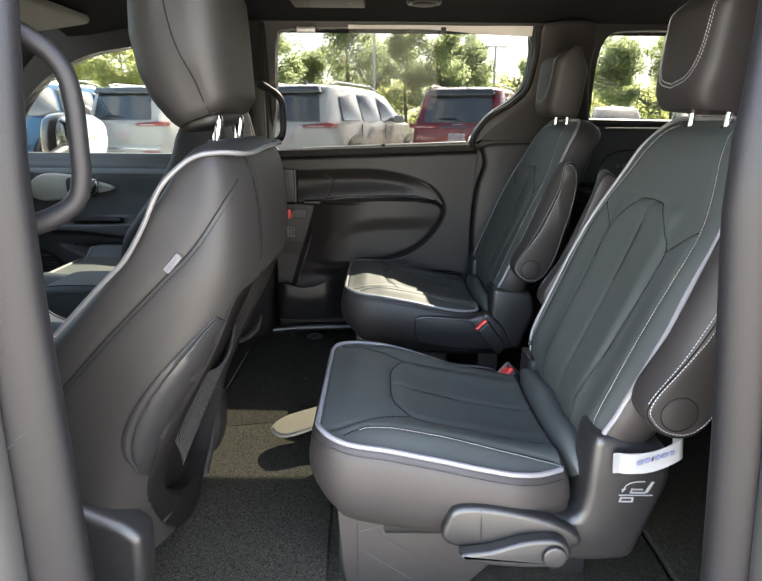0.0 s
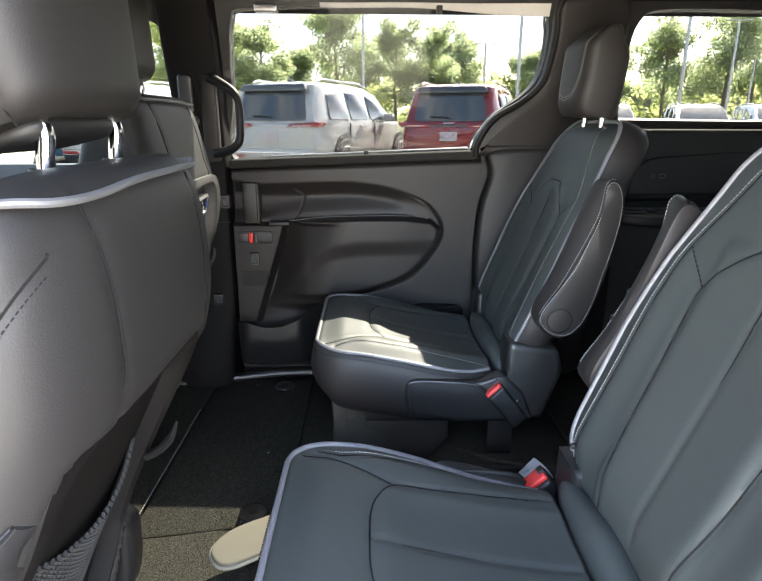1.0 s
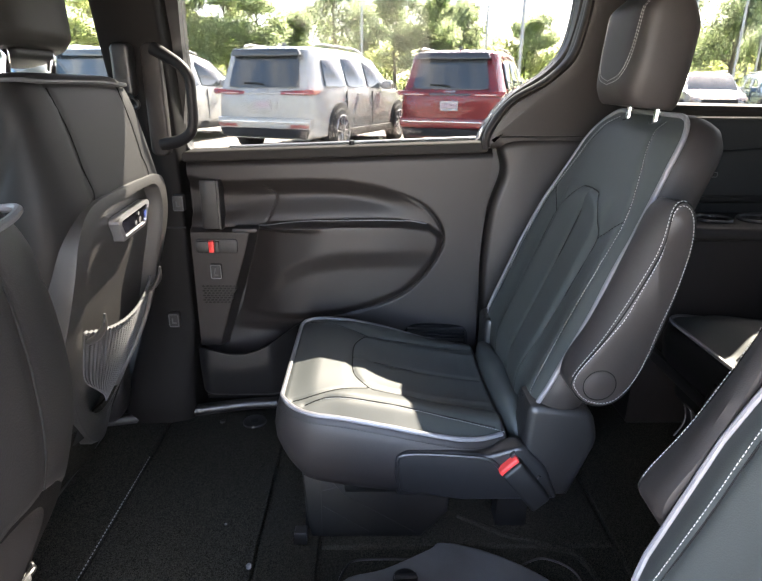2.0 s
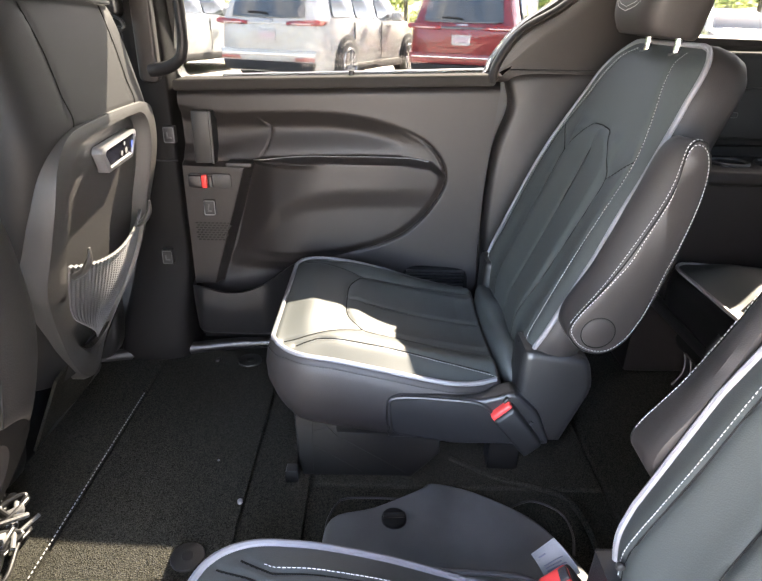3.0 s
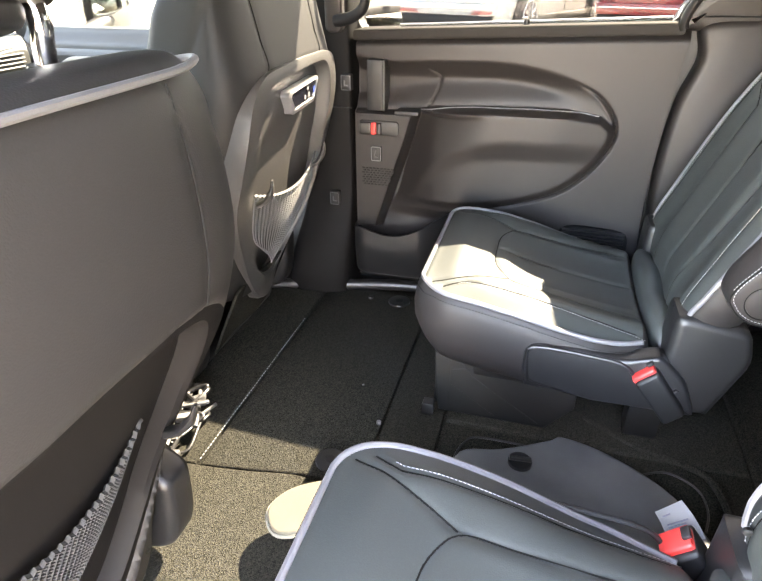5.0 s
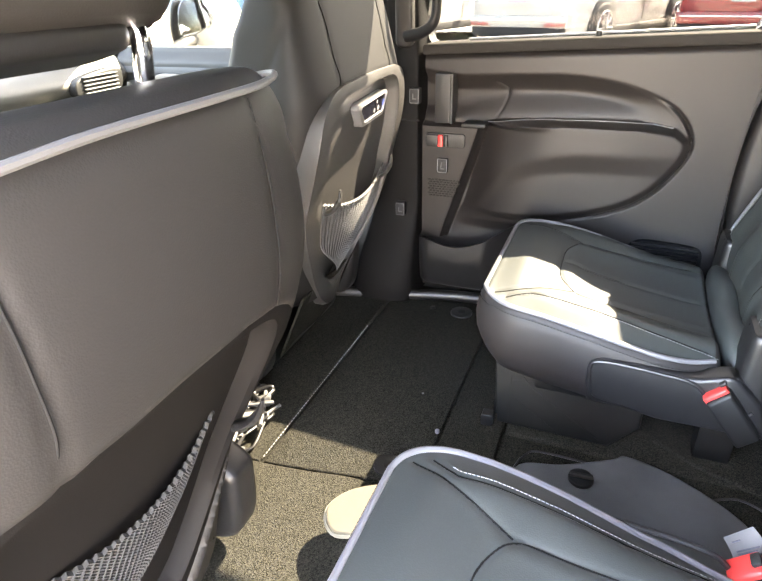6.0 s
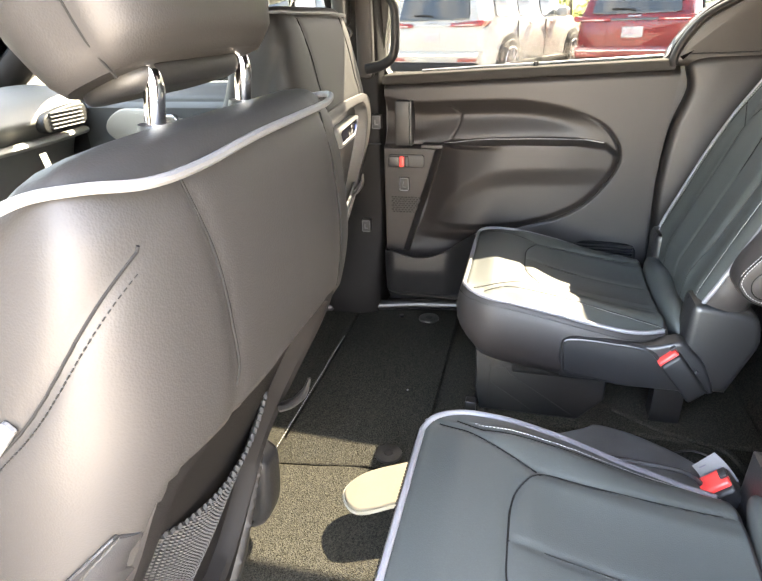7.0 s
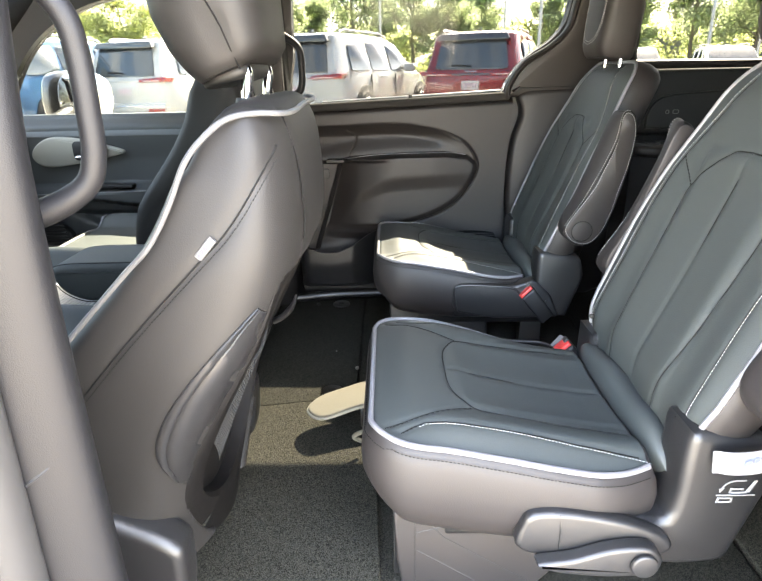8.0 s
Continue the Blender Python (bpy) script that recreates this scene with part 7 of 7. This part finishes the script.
    solid("rear_wiper", *tube([(0.0, 0.02, 1.15 * tall), (-0.10, 0.03, 1.165 * tall), (-0.36, 0.035, 1.17 * tall)], 0.014, 6), TYRE, car)
    solid("roof_fin", *plate([(0.72, 1.77), (0.95, 1.77), (0.78, 1.84)], -0.02, 0.02, 0.008, 2, lambda u, v_, w: (w, u, v_ * tall)), DARK_PAINT, car)
    on_front = box(-0.55, 0.55, 5.05, 5.12, 0.55, 0.85, 0.02)
    solid("grille", *on_front, TYRE, car)
    for sd in (-1, 1):
        solid("headlamp", *box(sd * 0.70 - 0.15, sd * 0.70 + 0.15, 4.86, 5.02, 0.80, 0.92, 0.03), LAMP_CLEAR, car)
    ws = [tuple(q) for q in ((-0.80, 1.12), (0.80, 1.12), (0.70, 1.62), (-0.70, 1.62))]
    solid("windscreen", *plate(ws, -0.012, 0.012, 0.004, 1, lambda u, v_, w: (u, float(np.interp(v_, [1.10, 1.34, 1.66], [3.98, 3.52, 3.02])) + w + 0.03, v_ * tall + 0.012)), CAR_GLASS, car)
    return car


suv(WHITE_PAINT, "white large SUV with red tail lamps beside a red one", (-1.62, 9.5), -22)
suv(RED_PAINT, "dark red large SUV with a pale plate frame", (1.55, 9.9), -20)
suv(WHITE_PAINT, "white large SUV parked in the row next to a blue one", (-4.95, 10.3), -17)
suv(BLUE_PAINT, "dark blue large SUV parked at the end of the row", (-7.4, 9.4), -17, tall=1.03)
suv(RED_PAINT, "red SUV far off behind the row", (-13.5, 22.0), -17)
# the row across the lane, noses towards the van
for k, (x, y, p, what) in enumerate(((13.2, 24.0, WHITE_PAINT, "white SUV facing the lane with a bright windscreen"), (16.4, 24.5, BLUE_PAINT, "blue SUV facing the lane"), (19.8, 25.0, DARK_PAINT, "dark SUV facing the lane"), (23.2, 25.5, WHITE_PAINT, "white SUV in the far row"), (9.8, 24.0, DARK_PAINT, "dark SUV in the far row"), (26.6, 26.0, RED_PAINT, "red SUV in the far row"), (30.0, 26.5, WHITE_PAINT, "white SUV at the far end"))):
    suv(p, what, (x, y), 163)


def lamp_pole(x, y, h, label):
    t = thing("lamp_post", label, "lamp post", "car park lamps", (x, y, GROUND))
    solid("pole", *tube([(0, 0, 0), (0, 0, h)], [0.11, 0.075], 10), SATIN, t)
    solid("footing", *disc((0, 0), 0.32, 0.0, 0.75, "z", 18), LOT, t)
    solid("cross_arm", *tube([(-0.55, 0, h - 0.05), (0.55, 0, h - 0.05)], 0.04, 6), SATIN, t)
    for s in (-1, 1):
        solid("lamp_head", *box(s * 0.62 - 0.24, s * 0.62 + 0.24, -0.16, 0.16, h - 0.10, h - 0.01, 0.02), SATIN, t)


lamp_pole(-0.35, 44.0, 13.5, "tall grey car park lamp post before the trees")
lamp_pole(9.1, 47.0, 6.9, "grey car park lamp post with two heads")
lamp_pole(-7.0, 62.0, 7.5, "distant grey lamp post with two heads")
lamp_pole(8.5, 33.5, 12.0, "tall grey car park lamp post beside the far row")
lamp_pole(17.6, 33.0, 12.0, "tall grey lamp post behind the quarter window")
lamp_pole(24.5, 40.0, 7.6, "grey lamp post with a bent arm")
lamp_pole(31.0, 48.0, 6.6, "distant grey lamp post")

BARK = shader("bark", (0.13, 0.105, 0.08), 0.95, vary=0.4, big=3, grain=1.0, size=40)


def leaf_mat(name, colour):
    m = shader(name, colour, 0.6, vary=0.45, big=0.5, size=6.0)
    p = m.node_tree.nodes["Principled BSDF"]
    p.inputs["Subsurface Weight"].default_value = 0.0
    n, ln = m.node_tree.nodes, m.node_tree.links.new
    tr = n.new("ShaderNodeBsdfTranslucent")
    tr.inputs["Color"].default_value = (*[min(1, c * 1.8) for c in colour], 1)
    mix = n.new("ShaderNodeMixShader")
    mix.inputs["Fac"].default_value = 0.55
    ln(p.outputs["BSDF"], mix.inputs[1])
    ln(tr.outputs["BSDF"], mix.inputs[2])
    ln(mix.outputs["Shader"], n["Material Output"].inputs["Surface"])
    return m


LEAF = leaf_mat("foliage", (0.27, 0.31, 0.18))
LEAF_LIGHT = leaf_mat("foliage_light", (0.31, 0.33, 0.15))


def leaves(rnd, spots, size, per):
    """Many small bent leaves strewn in clumps round the spots."""
    c = np.repeat(np.array([s[:3] for s in spots]), per, 0)
    r = np.repeat(np.array([s[3] for s in spots]), per)
    n = len(c)
    g = np.random.RandomState(rnd.randrange(99999))
    d = g.normal(size=(n, 3))
    d /= np.linalg.norm(d, axis=1)[:, None]
    p = c + d * (r * g.uniform(0.25, 1.0, n) ** 0.6)[:, None] * np.array((1, 1, 0.75))
    a, b = g.normal(size=(n, 3)), g.normal(size=(n, 3))
    a /= np.linalg.norm(a, axis=1)[:, None]
    b -= a * (a * b).sum(1)[:, None]
    b /= np.linalg.norm(b, axis=1)[:, None]
    s = (size * g.uniform(0.6, 1.4, n))[:, None]
    v = np.stack([p - a * s, p + b * s * 0.5, p + a * s, p - b * s * 0.5], 1).reshape(-1, 3)
    return v, [(4 * i, 4 * i + 1, 4 * i + 2, 4 * i + 3) for i in range(n)]


def quick(name, v, f, material, parent):
    me = bpy.data.meshes.new(name)
    me.from_pydata([tuple(q) for q in v], [], f)
    me.materials.append(material)
    ob = new(name, me)
    ob.parent = parent
    return ob


def tree(x, y, h, spread, seed, material, label, airy=1.0, size=0.17):
    rnd = random.Random(seed)
    t = thing("tree", label, "tree", "trees behind the lot", (x, y, GROUND + 0.1))
    limbs, spots = [], []
    trunk = [(0, 0, 0)]
    for k in range(1, 7):
        trunk.append((trunk[-1][0] + rnd.uniform(-0.12, 0.12), trunk[-1][1] + rnd.uniform(-0.12, 0.12), h * 0.8 * k / 6))
    limbs.append(tube(trunk, [0.022 * h * (1 - 0.13 * k) for k in range(7)], 8))
    for k in range(int(11 * airy) + 5):
        z = h * rnd.uniform(0.22, 0.80)
        b = np.array([np.interp(z, [q[2] for q in trunk], [q[i] for q in trunk]) for i in range(3)])
        a = rnd.uniform(0, 2 * math.pi)
        reach = spread * rnd.uniform(0.45, 1.0) * (1.1 - 0.55 * z / h)
        tip = b + np.array((math.cos(a) * reach, math.sin(a) * reach, h * rnd.uniform(0.06, 0.22)))
        mid = (b + tip) / 2 + np.array((0, 0, -0.02 * h))
        limbs.append(tube(curve([b, mid, tip], 4), [0.007 * h * (1 - 0.1 * j) for j in range(9)], 5))
        for q in (0.55, 0.8, 1.0):
            p = b + (tip - b) * q
            spots.append((p[0] + rnd.uniform(-0.4, 0.4), p[1] + rnd.uniform(-0.4, 0.4), p[2] + rnd.uniform(-0.1, 0.5), spread * rnd.uniform(0.22, 0.42)))
    top = trunk[-1]
    for k in range(5):
        spots.append((top[0] + rnd.uniform(-0.3, 0.3) * spread, top[1] + rnd.uniform(-0.3, 0.3) * spread, h * rnd.uniform(0.78, 0.96), spread * rnd.uniform(0.18, 0.3)))
    quick("trunk", *merge(*limbs), BARK, t)
    quick("crown", *leaves(rnd, spots, size * 0.78, 210), material, t)
    return t


rnd = random.Random(11)
# the trees that stand out against the sky
tree(-2.6, 52, 11.2, 3.6, 3, LEAF, "tall airy green tree rising over the parked vehicles", 1.3)
tree(2.6, 56, 9.6, 3.0, 4, LEAF, "tall loose green tree in the row")
tree(5.6, 55, 9.4, 2.8, 5, LEAF, "tall loose green tree in the row")
tree(9.4, 60, 9.0, 3.0, 6, LEAF, "broad green tree at the end of the row")
tree(-9.2, 54, 9.0, 3.2, 7, LEAF, "dense green tree in the row")
tree(-6.2, 60, 8.4, 3.0, 41, LEAF, "dense green tree in the row")
tree(7.6, 63, 9.0, 3.0, 42, LEAF, "loose green tree in the row")
tree(0.4, 64, 8.2, 3.2, 43, LEAF, "dense green tree in the row")
tree(-15.2, 53, 8.6, 3.4, 44, LEAF, "dense green tree in the row")
tree(-12.6, 56, 9.4, 3.4, 8, LEAF, "dense green tree in the row")
for k in range(7):
    tree(-17.0 - 5.6 * k + rnd.uniform(-1, 1), rnd.uniform(48, 56), rnd.uniform(8.5, 11), rnd.uniform(3.0, 4.0), 20 + k, LEAF_LIGHT, "sunlit yellow-green tree beyond the front windows")
for x, y, h, s in ((20.5, 52, 8.2, 3.0), (25.0, 50, 9.0, 3.4), (29.5, 49, 10.2, 3.8), (35, 54, 9.5, 3.4), (41, 58, 9, 3.5), (16, 60, 7.5, 2.6)):
    tree(x, y, h, s, int(x * 3), LEAF, "loose green tree behind the quarter window", 1.0)

# shrubs and low woods that close the view under the trees
hedge = []
for k in range(520):
    x = -75 + 150 * k / 520
    hedge.append((x, 60 + rnd.uniform(-3, 3), rnd.uniform(0.2, 4.6), rnd.uniform(1.0, 1.8)))
v, f = leaves(rnd, hedge, 0.26, 60)
o = quick("hedge", v, f, LEAF_LIGHT, None)
tagged(o, "low sunlit shrubs and young woods behind the lot", "shrubs", kind="stuff")
wood = []
for k in range(260):
    wood.append((-130 + 260 * k / 260, 86 + rnd.uniform(-4, 4), rnd.uniform(0.5, 6.0), rnd.uniform(2.0, 3.2)))
v, f = leaves(rnd, wood, 0.6, 50)
o = quick("far_woods", v, f, LEAF, None)
tagged(o, "dense far woods closing the horizon", "woods", kind="stuff")

# long low building far off
b = thing("warehouse", "long low grey building far beyond the lot", "building", place=(52, 78, GROUND))
solid("wall", *box(-16, 40, 0, 20, 0, 5.2, 0.05), shader("warehouse_wall", (0.16, 0.15, 0.14), 0.9, vary=0.2, big=0.3), b, smooth=False)
solid("roof", *box(-16.3, 40.3, -0.3, 20.3, 5.2, 5.6, 0.05), shader("warehouse_roof", (0.22, 0.21, 0.20), 0.9), b, smooth=False)
